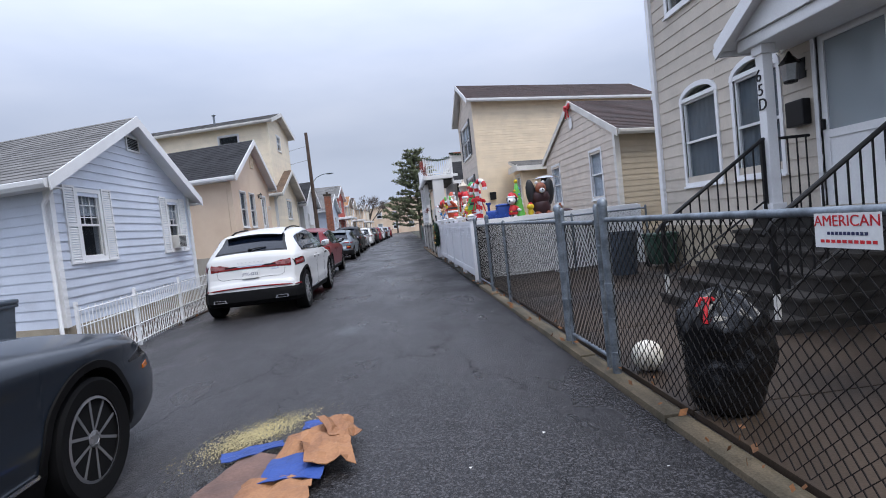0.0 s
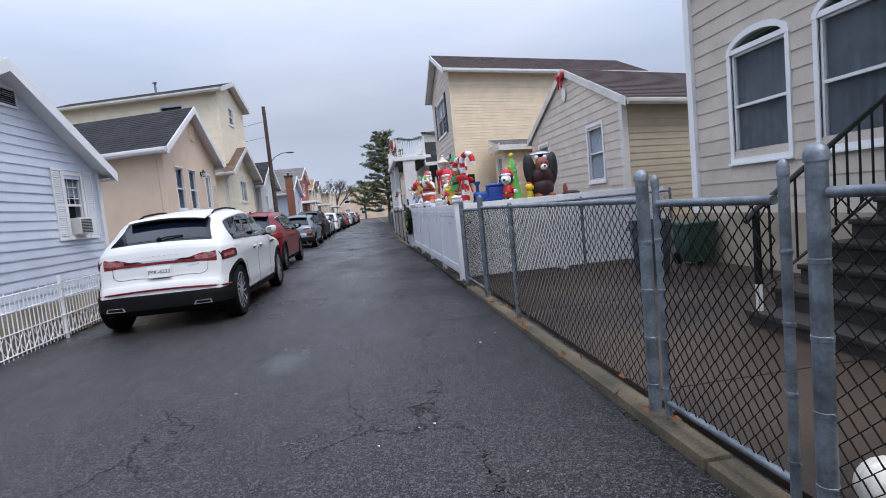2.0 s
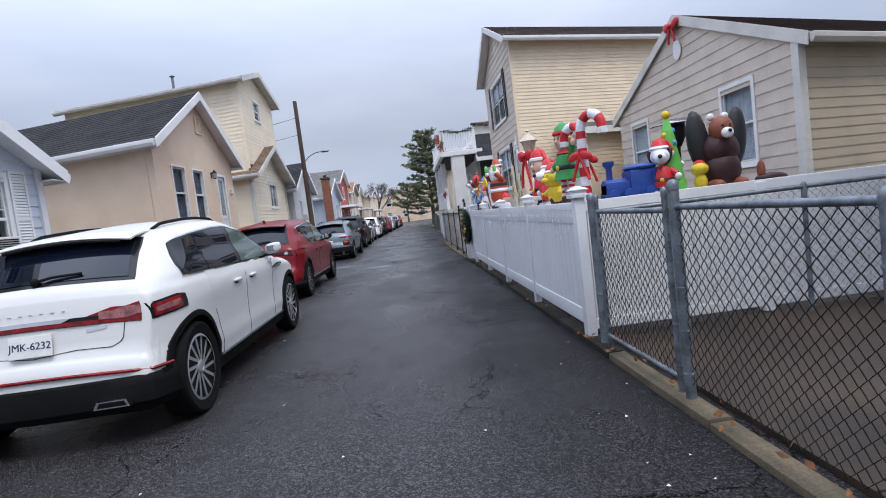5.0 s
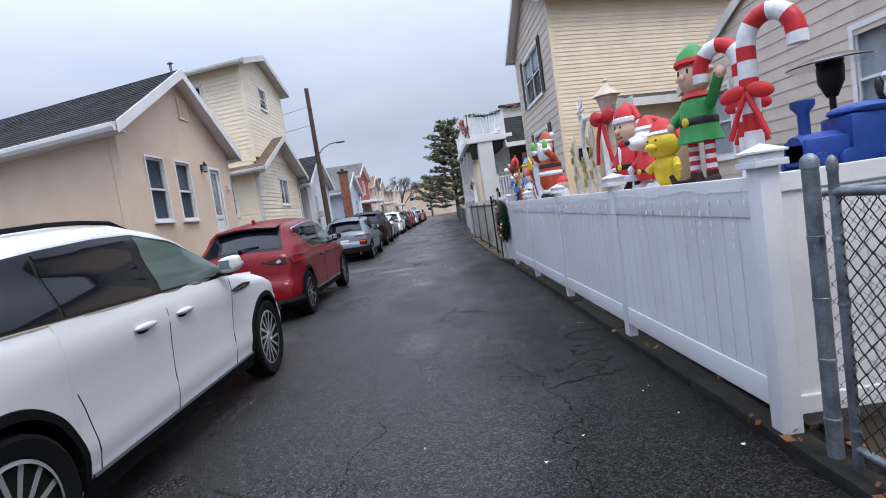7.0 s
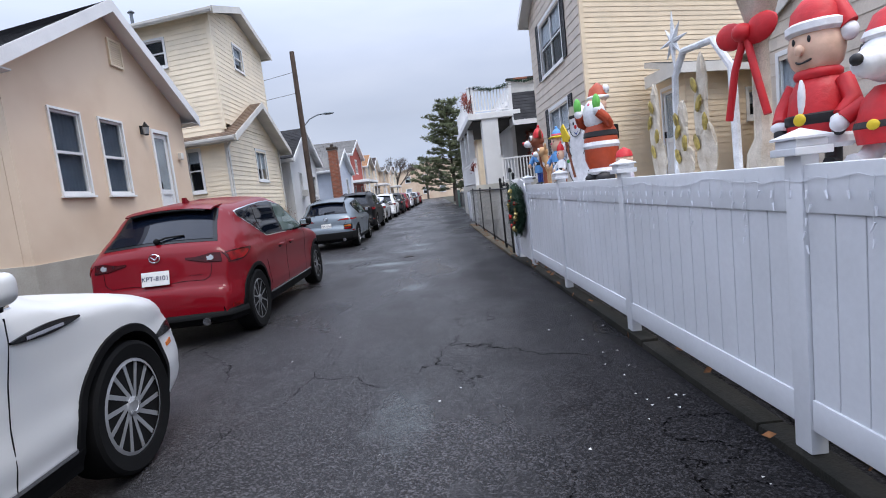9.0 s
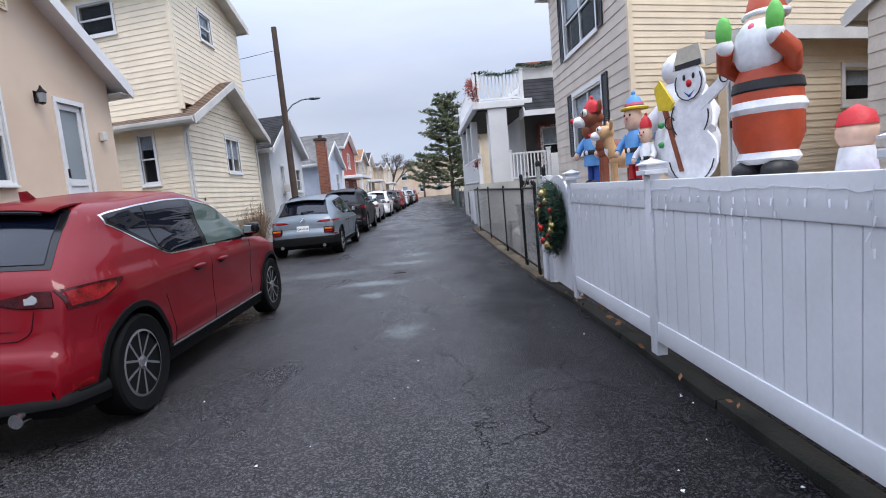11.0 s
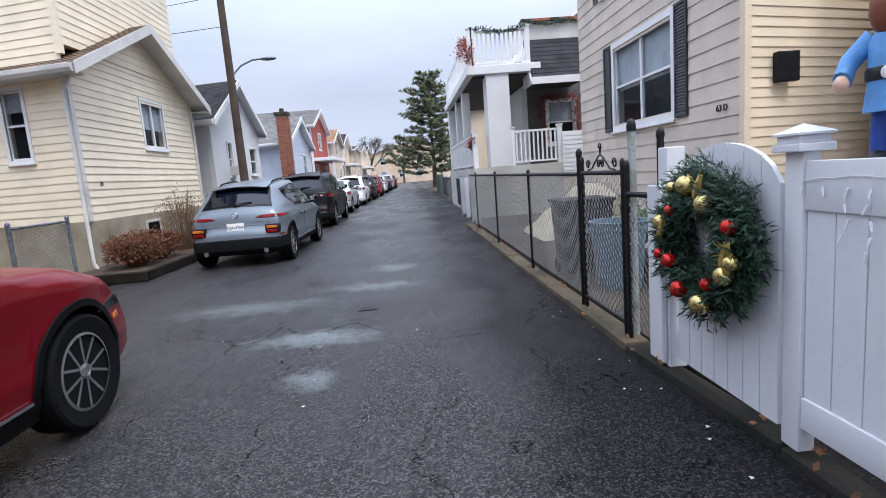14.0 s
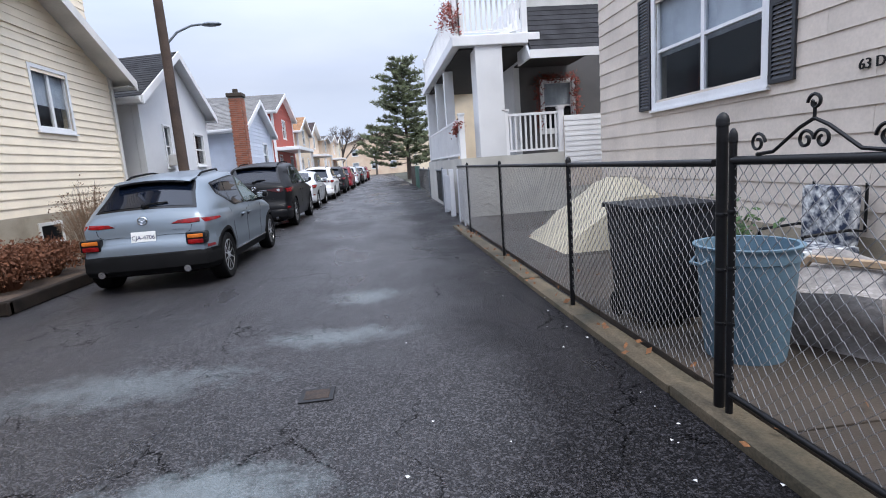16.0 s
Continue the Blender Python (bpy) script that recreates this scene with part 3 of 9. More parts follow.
def roof_slope(parent, p, q, up, mat, rows=None, thick=0.12, name="roof", eave=None, tile=0.0, under=None):
    """One slope of a roof: from the eave line p-q along the vector up; courses of shingles lie on it as low steps."""
    p, q, up = Vector(p), Vector(q), Vector(up)
    along = (q - p)
    nrm = along.cross(up).normalized()
    if nrm.z < 0:
        nrm = -nrm
    bm = bmesh.new()
    a = [p, q, q + up, p + up]
    lo, hi = [bm.verts.new(v - nrm * thick) for v in a], [bm.verts.new(v) for v in a]
    bm.faces.new(lo)
    bm.faces.new(hi)
    for i in range(4):
        bm.faces.new((lo[i], lo[(i + 1) % 4], hi[(i + 1) % 4], hi[i]))
    ob = part(name, bm, under or mat, parent)
    n = rows or max(3, int(up.length / 0.18))
    bm = bmesh.new()
    cols = max(1, int(along.length / 0.9)) if tile else 1
    for k in range(n):
        for c in range(cols):
            f0, f1 = c / cols, (c + 1) / cols
            if tile and k % 2:
                f0, f1 = max(0, f0 - 0.5 / cols), (f1 - 0.5 / cols if c < cols - 1 else 1.0)
            s = p + along * f0 + up * (k / n)
            e = p + along * f1 + up * (k / n)
            d = up / n
            vs = [s + nrm * 0.001, e + nrm * 0.001, e + d + nrm * 0.001, s + d + nrm * 0.001, s + nrm * 0.014, e + nrm * 0.014, e + d + nrm * 0.003, s + d + nrm * 0.003]
            vs = [bm.verts.new(v) for v in vs]
            for f in ((4, 5, 6, 7), (0, 1, 5, 4), (1, 2, 6, 5), (2, 3, 7, 6), (3, 0, 4, 7)):
                bm.faces.new([vs[i] for i in f])
    tagged(part("shingle_course", bm, mat, ob), kind="stuff")
    return ob


def gable_roof(parent, axis, lo, hi, a, b, apex, z_eave, z_apex, mat, fascia, over=0.0):
    """A ridged roof. axis 'x': the ridge runs along x from lo to hi, the eaves lie at y = a and y = b."""
    P = (lambda r, s, z: (r, s, z)) if axis == "x" else (lambda r, s, z: (s, r, z))
    for e in (a, b):
        roof_slope(parent, P(lo, e, z_eave), P(hi, e, z_eave), Vector(P(0, apex - e, z_apex - z_eave)), mat, under=fascia)
    for r in (lo, hi):
        bm = bmesh.new()
        for e in (a, b):
            s, t = Vector(P(r, e, z_eave)), Vector(P(r, apex, z_apex))
            out = Vector(P(0.03 if r == hi else -0.03, 0, 0))
            for dz0, dz1, w in ((-0.2, 0.012, 1.0),):
                vs = [bm.verts.new(v) for v in (s + Vector((0, 0, dz0)), t + Vector((0, 0, dz0)), t + Vector((0, 0, dz1)), s + Vector((0, 0, dz1)))]
                ws = [bm.verts.new(v.co + out) for v in vs]
                bm.faces.new(vs)
                bm.faces.new(ws[::-1])
                for i in range(4):
                    bm.faces.new((vs[i], vs[(i + 1) % 4], ws[(i + 1) % 4], ws[i]))
        part("rake_board", bm, fascia, parent)
    for e in (a, b):
        bm = bmesh.new()
        d = 0.11 if e == max(a, b) else -0.11
        # a rounded gutter along the eave
        prof = ((0, -0.02), (0, -0.16), (d * 0.6, -0.16), (d * 0.95, -0.1), (d, -0.03), (d * 0.85, -0.02))
        vs = []
        for r in (lo + 0.02, hi - 0.02):
            vs.append([bm.verts.new(P(r, e + dy, z_eave + dz)) for dy, dz in prof])
        k = len(prof)
        for i in range(k):
            bm.faces.new((vs[0][i], vs[0][(i + 1) % k], vs[1][(i + 1) % k], vs[1][i]))
        bm.faces.new(vs[0])
        bm.faces.new(vs[1][::-1])
        part("gutter", bm, fascia, parent)


def corner_trim(parent, x, y, z0, z1, mat, w=0.12):
    bm = bmesh.new()
    box(bm, x - w / 2, x + w / 2, y - w / 2, y + w / 2, z0, z1)
    part("corner_board", bm, mat, parent)


# ground, road, kerb, yards
def kerb_x(y):
    return 1.545 - 0.0085 * y - 0.1 * min(1.0, max(0.0, (y - 20.0) / 0.8))


bm = bmesh.new()
box(bm, -1500, 1500, -1500, 1500, -0.6, -0.06)
tagged(new("ground", mesh_of("ground", bm, GRASSLAND)), "dull brown-green ground reaching to the horizon", "ground", kind="structure")
bm = bmesh.new()
ys = [-14 + 2.0 * j for j in range(78)]
grid = [[bm.verts.new((-8.2 + 10.2 * i / 32, y, 0.02 * noise.noise(Vector((i * 0.4, y * 0.35, 0))) * (1 if i < 27 else 0.2))) for i in range(33)] for y in ys]
for a, b in zip(grid, grid[1:]):
    for i in range(32):
        bm.faces.new((a[i], a[i + 1], b[i + 1], b[i]))
lid = bmesh.ops.extrude_face_region(bm, geom=list(bm.faces))
for v in lid["geom"]:
    if isinstance(v, bmesh.types.BMVert):
        v.co.z = -0.1
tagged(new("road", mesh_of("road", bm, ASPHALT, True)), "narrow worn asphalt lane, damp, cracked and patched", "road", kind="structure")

# the kerb: cast lengths with open joints
kerb = thing("kerb", (1.5, 10, 0), "low weathered concrete kerb along the fences", "kerb", kind="structure")
y = -9.0
while y < 31.6:
    e = min(y + 1.52, 31.7)
    bm = bmesh.new()
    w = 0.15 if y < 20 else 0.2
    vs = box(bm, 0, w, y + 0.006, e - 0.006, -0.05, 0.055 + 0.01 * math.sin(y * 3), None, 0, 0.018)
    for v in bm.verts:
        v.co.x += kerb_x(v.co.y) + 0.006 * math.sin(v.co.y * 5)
    # stones along the white fence are nearly black
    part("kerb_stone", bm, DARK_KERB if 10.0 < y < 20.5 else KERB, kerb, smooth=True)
    y = e


def slab(name, x0, x1, y0, y1, z, mat, label, joints=()):
    """A yard of poured slabs with open joints."""
    ob = thing(name, ((x0 + x1) / 2, (y0 + y1) / 2, 0), label, "yard", kind="structure")
    edges = [y0, *joints, y1]
    for a, b in zip(edges, edges[1:]):
        for c, d in ((x0, (x0 + x1) / 2), ((x0 + x1) / 2, x1)):
            bm = bmesh.new()
            box(bm, c + 0.006, d - 0.006, a + 0.006, b - 0.006, -0.06, z, None, 0, 0.012)
            part("slab", bm, mat, ob, smooth=True)


slab("yard_ground_front", 1.72, 7.2, -9, 11.45, 0.045, YARD, "wet brown concrete front yard", (-6, -3, 0.4, 3.2, 5.6, 8.4))
slab("yard_ground_middle", 1.68, 7.6, 11.45, 20.3, 0.03, YARD, "bare concrete yard behind the white fence", (14.3, 17.3))
slab("yard_ground_back", 1.5, 8.2, 20.3, 33.0, 0.05, CONCRETE, "pale damp concrete yard with leaves", (22.3, 24.5, 27, 30))
bm = bmesh.new()
box(bm, -6.5, -4.5, -9, 17.5, -0.05, 0.03)
tagged(new("verge_soil", mesh_of("verge_soil", bm, SOIL)), "strip of leaf litter along the house", "soil", kind="structure")


# houses on the west side; every street front looks east
EAST, NORTH, SOUTH, WEST = (1, 0), (0, 1), (0, -1), (-1, 0)


def front(x, y0, z0=0):
    return wall_frame((x, y0, z0), NORTH, EAST)


def south_wall(x0, y, z0=0):
    return wall_frame((x0, y, z0), EAST, SOUTH)


def gable_house(name, label, x, depth, y0, y1, z_eave, z_apex, wall_mat, roof_mat, trim, holes=(), course=0.0, base=0.0, base_mat=None, over=0.32, lip=0.3, holes_s=(), base_z=0.0, apex=None, split=0.0, z_low=0.0):
    """A gable-fronted house with its ridge across the lane's line. Returns the house and its two wall frames."""
    apex = (y0 + y1) / 2 if apex is None else apex
    house = thing(name, (x - depth / 2, (y0 + y1) / 2, 0), label, "house")
    pitch = (z_apex - z_eave) / ((apex - (y0 - over)))
    zw = z_eave + pitch * over - 0.12
    top = [(0, zw), (apex - y0, z_apex - 0.14), (y1 - y0, z_eave + (z_apex - z_eave) / (y1 + over - apex) * over - 0.12)]
    F, S = front(x, y0), south_wall(x - depth, y0)
    zs = base if base else 0.0
    w = facade(house, F, top, z_low, holes, wall_mat if not course else wall_mat)
    ws = facade(house, S, [(0, zw), (depth - 0.19, zw)], z_low, holes_s, wall_mat)
    B, N = wall_frame((x - depth, y1, 0), SOUTH, WEST), wall_frame((x - depth, y1, 0), EAST, NORTH)
    facade(house, B, [(0.2, zw), (y1 - apex, z_apex - 0.14), (y1 - y0 - 0.2, zw)], z_low, (), wall_mat)
    facade(house, N, [(0, zw), (depth - 0.19, zw)], z_low, (), wall_mat)
    if course:
        siding(w, F, top, max(zs, z_low), holes, wall_mat, course, split=split, lap=0.024)
        siding(ws, S, [(0, zw), (depth, zw)], max(zs, z_low), holes_s, wall_mat, course, split=split)
        corner_trim(house, x + 0.005, y0 - 0.005, max(zs, z_low), zw, trim)
        corner_trim(house, x + 0.005, y1 + 0.005, max(zs, z_low), zw, trim)
    if base:
        bm = bmesh.new()
        box(bm, x - depth - 0.03, x + 0.03, y0 - 0.03, y1 + 0.03, 0, base)
        part("foundation", bm, base_mat or FOUNDATION, house)
    gable_roof(house, "x", x - depth - lip, x + lip, y0 - over, y1 + over, apex, z_eave, z_apex, roof_mat, trim)
    for e, f in ((y0 - over, y0), (y1, y1 + over)):
        bm = bmesh.new()
        box(bm, x - depth, x + lip - 0.03, min(e, f) + 0.005, max(e, f) - 0.005, z_eave - 0.15, z_eave - 0.13)
        part("soffit", bm, trim, house)
    return house, F, S


def downpipe(parent, x, y, z1, z0, mat, dy=0.0):
    bm = bmesh.new()
    pipe(bm, [(x + 0.25, y + dy, z1), (x + 0.2, y + dy, z1 - 0.12), (x + 0.04, y, z1 - 0.32), (x + 0.04, y, z0 + 0.15), (x + 0.14, y, z0)], 0.04, 8)
    part("downpipe", bm, mat, parent, smooth=True)


# pale blue house
BH = [(0.75, 1.40, 1.48, 2.66), (4.35, 4.92, 1.50, 2.66)]
blue_house, F, S = gable_house("house", "pale blue clapboard bungalow with white shutters and grey shingle roof", -5.7, 9.5, 9.15, 14.75, 2.78, 4.36, BLUE_SIDING, GREY_ROOF, WHITE_PAINT, BH, 0.16, 0.35, FOUNDATION, 0.35, 0.32)
for h in BH:
    w = window(blue_house, F, h, 0.07, 1, 1, None, None, 0.35)
    bm = bmesh.new()
    for r in range(2):
        zc = h[2] + (h[3] - h[2]) * (0.62 + 0.19 * r)
        box(bm, h[0] + 0.03, h[1] - 0.03, -0.055, -0.035, zc - 0.008, zc + 0.008, F)
    for r in range(2):
        uc = h[0] + (h[1] - h[0]) * (r + 1) / 3
        box(bm, uc - 0.008, uc + 0.008, -0.055, -0.035, (h[2] + h[3]) / 2, h[3] - 0.03, F)
    part("muntin", bm, WHITE_PAINT, w)
    for a, b in ((h[0] - 0.42, h[0] - 0.09), (h[1] + 0.09, h[1] + 0.42)):
        shutter(blue_house, F, a, b, h[2] - 0.1, h[3] + 0.1, WHITE_PAINT, 30)
bm = bmesh.new()
box(bm, 4.42, 4.86, -0.1, 0.2, 1.5, 1.82, F, 0, 0.015)
ac = part("air_conditioner", bm, OFF_WHITE, blue_house, "white window air conditioner")
bm = bmesh.new()
for k in range(9):
    box(bm, 4.45, 4.83, 0.2, 0.206, 1.53 + 0.03 * k, 1.545 + 0.03 * k, F)
part("grille", bm, BLACK_PLASTIC, ac)
# gable vent
bm = bmesh.new()
for e in ((2.72, 2.76, 3.68, 4.02), (3.24, 3.28, 3.68, 4.02), (2.76, 3.24, 3.68, 3.72), (2.76, 3.24, 3.98, 4.02)):
    box(bm, e[0], e[1], 0.0, 0.05, e[2], e[3], F)
vent = part("gable_vent", bm, WHITE_PAINT, blue_house, "white gable vent with dark louvres")
for k in range(7):
    bm = bmesh.new()
    box(bm, 2.76, 3.24, 0.012, 0.035, 3.735 + 0.036 * k, 3.75 + 0.036 * k, F)
    part("louvre", bm, BLACK_PLASTIC, vent)
downpipe(blue_house, -5.75, 9.02, 2.72, 0.1, WHITE_PAINT)
slant(blue_house, -5.7, -0.33)

# peach stucco house
SH = [(0.82, 1.48, 2.03, 3.28), (1.98, 2.62, 2.03, 3.28), (3.68, 4.25, 1.2, 3.24)]
stucco_house, F, S = gable_house("house", "peach stucco bungalow with charcoal roof and white door", -5.55, 9.0, 18.3, 23.35, 3.72, 5.32, STUCCO, DARK_ROOF, WHITE_PAINT, SH, 0, 1.06, GREY_BASE, 0.32, 0.3)
# no curtain is known here: the added blue sheet tints the panes
for h in SH[:2]:
    window(stucco_house, F, h, 0.035, 1, 1, None, None, 1.0, cloth=PANE_BACKING)


def front_door(parent, F, h, glass_top=True, mat=None):
    u0, u1, z0, z1 = h
    bm = bmesh.new()
    for e in ((u0 - 0.06, u0, z0, z1), (u1, u1 + 0.06, z0, z1), (u0 - 0.06, u1 + 0.06, z1, z1 + 0.07)):
        box(bm, e[0], e[1], -0.03, 0.03, e[2], e[3], F)
    d = part("door", bm, mat or WHITE_PAINT, parent)
    bm, t = bmesh.new(), 0.09
    zm = z0 + (z1 - z0) * 0.42
    for e in ((u0, u0 + t, z0, z1), (u1 - t, u1, z0, z1), (u0 + t, u1 - t, z0, z0 + 0.14), (u0 + t, u1 - t, z1 - t, z1), (u0 + t, u1 - t, zm - 0.05, zm + 0.05)):
        box(bm, e[0], e[1], -0.06, -0.02, e[2], e[3], F)
    box(bm, u0 + t, u1 - t, -0.055, -0.04, z0 + 0.14, zm - 0.05, F)
    leaf = part("door_leaf", bm, mat or WHITE_PAINT, d)
    bm = bmesh.new()
    box(bm, u0 + t, u1 - t, -0.045, -0.04, zm + 0.05, z1 - t, F)
    part("pane", bm, DOOR_GLASS, d)
    bm = bmesh.new()
    box(bm, u0 + 0.02, u1 - 0.02, -0.12, -0.1, z0, z1, F)
    part("inner_door", bm, OFF_WHITE, d)
    bm = bmesh.new()
    box(bm, u0 + 0.03, u0 + 0.06, -0.02, 0.03, zm + 0.06, zm + 0.2, F, 0, 0.008)
    part("handle", bm, BLACK_IRON, d)
    return d


front_door(stucco_house, F, SH[2])


def wall_lamp(parent, F, u, z, size=1.0, mat=None):
    bm = bmesh.new()
    s = size
    box(bm, u - 0.05 * s, u + 0.05 * s, 0, 0.02, z - 0.1 * s, z + 0.08 * s, F, 0, 0.005)
    box(bm, u - 0.012, u + 0.012, 0.02, 0.12 * s, z + 0.05 * s, z + 0.075 * s, F)
    lamp = part("wall_lantern", bm, mat or BLACK_IRON, parent, "black wall lantern")
    bm = bmesh.new()
    M0 = F @ Matrix.Translation((u, 0.12 * s, z - 0.14 * s))
    turned(bm, ((0.012, 0.0), (0.05 * s, 0.01), (0.055 * s, 0.02), (0.075 * s, 0.17 * s), (0.09 * s, 0.18 * s), (0.03 * s, 0.25 * s), (0.012, 0.29 * s)), 6, M0)
    part("lantern_body", bm, mat or BLACK_IRON, lamp)
    bm = bmesh.new()
    turned(bm, ((0.057 * s, 0.03 * s), (0.078 * s, 0.165 * s)), 6, M0 @ Matrix.Scale(1.03, 4))
    part("lantern_glass", bm, CLEAR_LENS, lamp)


wall_lamp(stucco_house, F, 3.3, 3.25, 0.9)
bm = bmesh.new()
for e in ((2.62, 2.66, 4.3, 4.78), (2.98, 3.02, 4.3, 4.78), (2.66, 2.98, 4.3, 4.34), (2.66, 2.98, 4.74, 4.78)):
    box(bm, e[0], e[1], 0.0, 0.045, e[2], e[3], F)
vent = part("gable_vent", bm, YELLOW_SIDING, stucco_house, "yellow gable vent")
for k in range(10):
    bm = bmesh.new()
    box(bm, 2.66, 2.98, 0.01, 0.03, 4.36 + 0.038 * k, 4.38 + 0.038 * k, F)
    part("louvre", bm, YELLOW_SIDING, vent)
bm = bmesh.new()
box(bm, 4.62, 4.74, 0, 0.1, 2.75, 2.9, F, 0, 0.02)
part("meter_box", bm, OFF_WHITE, stucco_house)
slant(stucco_house, -5.55, -0.33)

# cream yellow house: low front wing and a tall block behind it
YH = [(2.68, 3.75, 2.60, 3.66)]
YS = [(6.55, 7.0, 2.3, 3.58)]
yellow_house, F, S = gable_house("house", "cream yellow two-storey house with a low gabled front", -6.35, 8.0, 28.05, 33.6, 3.84, 5.3, YELLOW_SIDING, TAN_ROOF, OFF_WHITE, YH, 0.15, 1.05, FOUNDATION, 0.4, 0.5, YS)
window(yellow_house, F, YH[0], 0.07, 2, 0, None, None, 0.6)
window(yellow_house, S, YS[0], 0.07, 1, 1, None, None, 0.3)
downpipe(yellow_house, -6.36, 27.92, 3.8, 0.1, OFF_WHITE)
bm = bmesh.new()
ring(bm, 2.05, 2.75, 0.48, 0.9, 0.06, 0.02, 0.06, F)
hatch = part("basement_window", bm, OFF_WHITE, yellow_house, "small white-framed basement window")
bm = bmesh.new()
box(bm, 2.11, 2.69, 0.032, 0.04, 0.54, 0.84, F)
part("pane", bm, BLACK_PLASTIC, hatch)
UX, UY0, UY1 = -6.32, 28.0, 33.0
FU, SU = front(UX, UY0), south_wall(UX - 8, UY0)
UH, UHS = [(1.85, 2.65, 6.38, 7.14)], [(5.3, 6.35, 6.3, 7.1)]
topU = [(0, 7.62), (2.2, 8.2), (UY1 - UY0, 7.62)]
wu = facade(yellow_house, FU, topU, 4.3, UH, YELLOW_SIDING)
siding(wu, FU, topU, 4.3, UH, YELLOW_SIDING, 0.15)
wu = facade(yellow_house, SU, [(0, 7.62), (7.8, 7.62)], 4.0, UHS, YELLOW_SIDING)
siding(wu, SU, [(0, 7.62), (8, 7.62)], 4.0, UHS, YELLOW_SIDING, 0.15)
facade(yellow_house, wall_frame((UX - 8, UY1, 0), EAST, NORTH), [(0, 7.62), (7.8, 7.62)], 4.0, (), YELLOW_SIDING)
facade(yellow_house, wall_frame((UX - 8, UY1, 0), SOUTH, WEST), [(0.2, 7.62), (2.2, 8.2), (UY1 - UY0 - 0.2, 7.62)], 0, (), YELLOW_SIDING)
window(yellow_house, FU, UH[0], 0.07, 1, 1, None, None, 0.7)
window(yellow_house, SU, UHS[0], 0.07, 1, 1, None, None, 0.0)
corner_trim(yellow_house, UX + 0.005, UY0 - 0.005, 4.1, 7.6, YELLOW_SIDING)
gable_roof(yellow_house, "x", UX - 8.3, UX + 0.35, UY0 - 0.35, UY1 + 0.35, UY0 + 2.2, 7.6, 8.4, GREY_ROOF, OFF_WHITE)
bm = bmesh.new()
rod(bm, (-9.5, 29.0, 7.9), (-9.5, 29.0, 8.5), 0.06)
turned(bm, ((0.06, 0), (0.13, 0.03), (0.02, 0.12)), 10, Matrix.Translation((-9.5, 29.0, 8.5)))
part("roof_vent", bm, GALVANISED, yellow_house)
slant(yellow_house, -6.4, -0.27)

# white stucco house
WH = [(1.35, 1.75, 1.9, 2.98), (3.75, 4.55, 1.95, 2.9)]
white_house, F, S = gable_house("house", "small white stucco house with dark roof", -6.1, 8.0, 34.35, 39.5, 3.55, 5.15, WHITE_STUCCO, DARK_ROOF, WHITE_PAINT, WH, 0, 0, None, 0.35, 0.3)
for h in WH:
    window(white_house, F, h, 0.05, 1, 1, None, None, 0.0)
bm = bmesh.new()
box(bm, 1.38, 1.72, -0.1, 0.3, 1.9, 2.2, F, 0, 0.015)
part("air_conditioner", bm, OFF_WHITE, white_house, "white window air conditioner")
slant(white_house, -6.1, -0.27)

# light blue house with a brick chimney
LH = [(3.6, 4.4, 1.9, 2.9)]
light_house, F, S = gable_house("house", "light blue clapboard house with a grey roof", -5.6, 8.0, 42.2, 47.8, 3.35, 4.75, BLUE_SIDING, GREY_ROOF, WHITE_PAINT, LH, 0.16, 0, None, 0.35, 0.3)
window(light_house, F, LH[0], 0.06)
slant(light_house, -5.6, -0.27)
chimney = thing("chimney", (-5.45, 41.4, 0), "tall red-brown brick chimney on the house's side", "chimney")
bm = bmesh.new()
box(bm, -5.68, -5.22, 41.17, 41.63, 0, 4.42)
part("mortar_core", bm, MORTAR, chimney)
bm = bmesh.new()
box(bm, -5.74, -5.16, 41.11, 41.69, 4.42, 4.56, None, 0, 0.02)
rod(bm, (-5.45, 41.4, 4.56), (-5.45, 41.4, 4.72), 0.1)
part("chimney_cap", bm, CONCRETE, chimney)
bm = bmesh.new()
box(bm, -0.105, 0.105, -0.02, 0.02, 0, 0.062)
me = mesh_of("brick", bm, BRICK)
for row in range(55):
    z = 0.3 + row * 0.074
    for k in range(2):
        for (x, y, turn) in ((-5.56 + 0.22 * k + (0.02 if row % 2 else -0.02), 41.165, 0), (-5.215, 41.29 + 0.22 * k + (0.02 if row % 2 else -0.02), 90)):
            ob = new("brick", me)
            ob.parent, ob.matrix_basis = chimney, Matrix.Translation((x, y, z)) @ pose(0, 0, 0, 0, 0, turn)
            ob.location = Vector((x, y, z)) - chimney.location

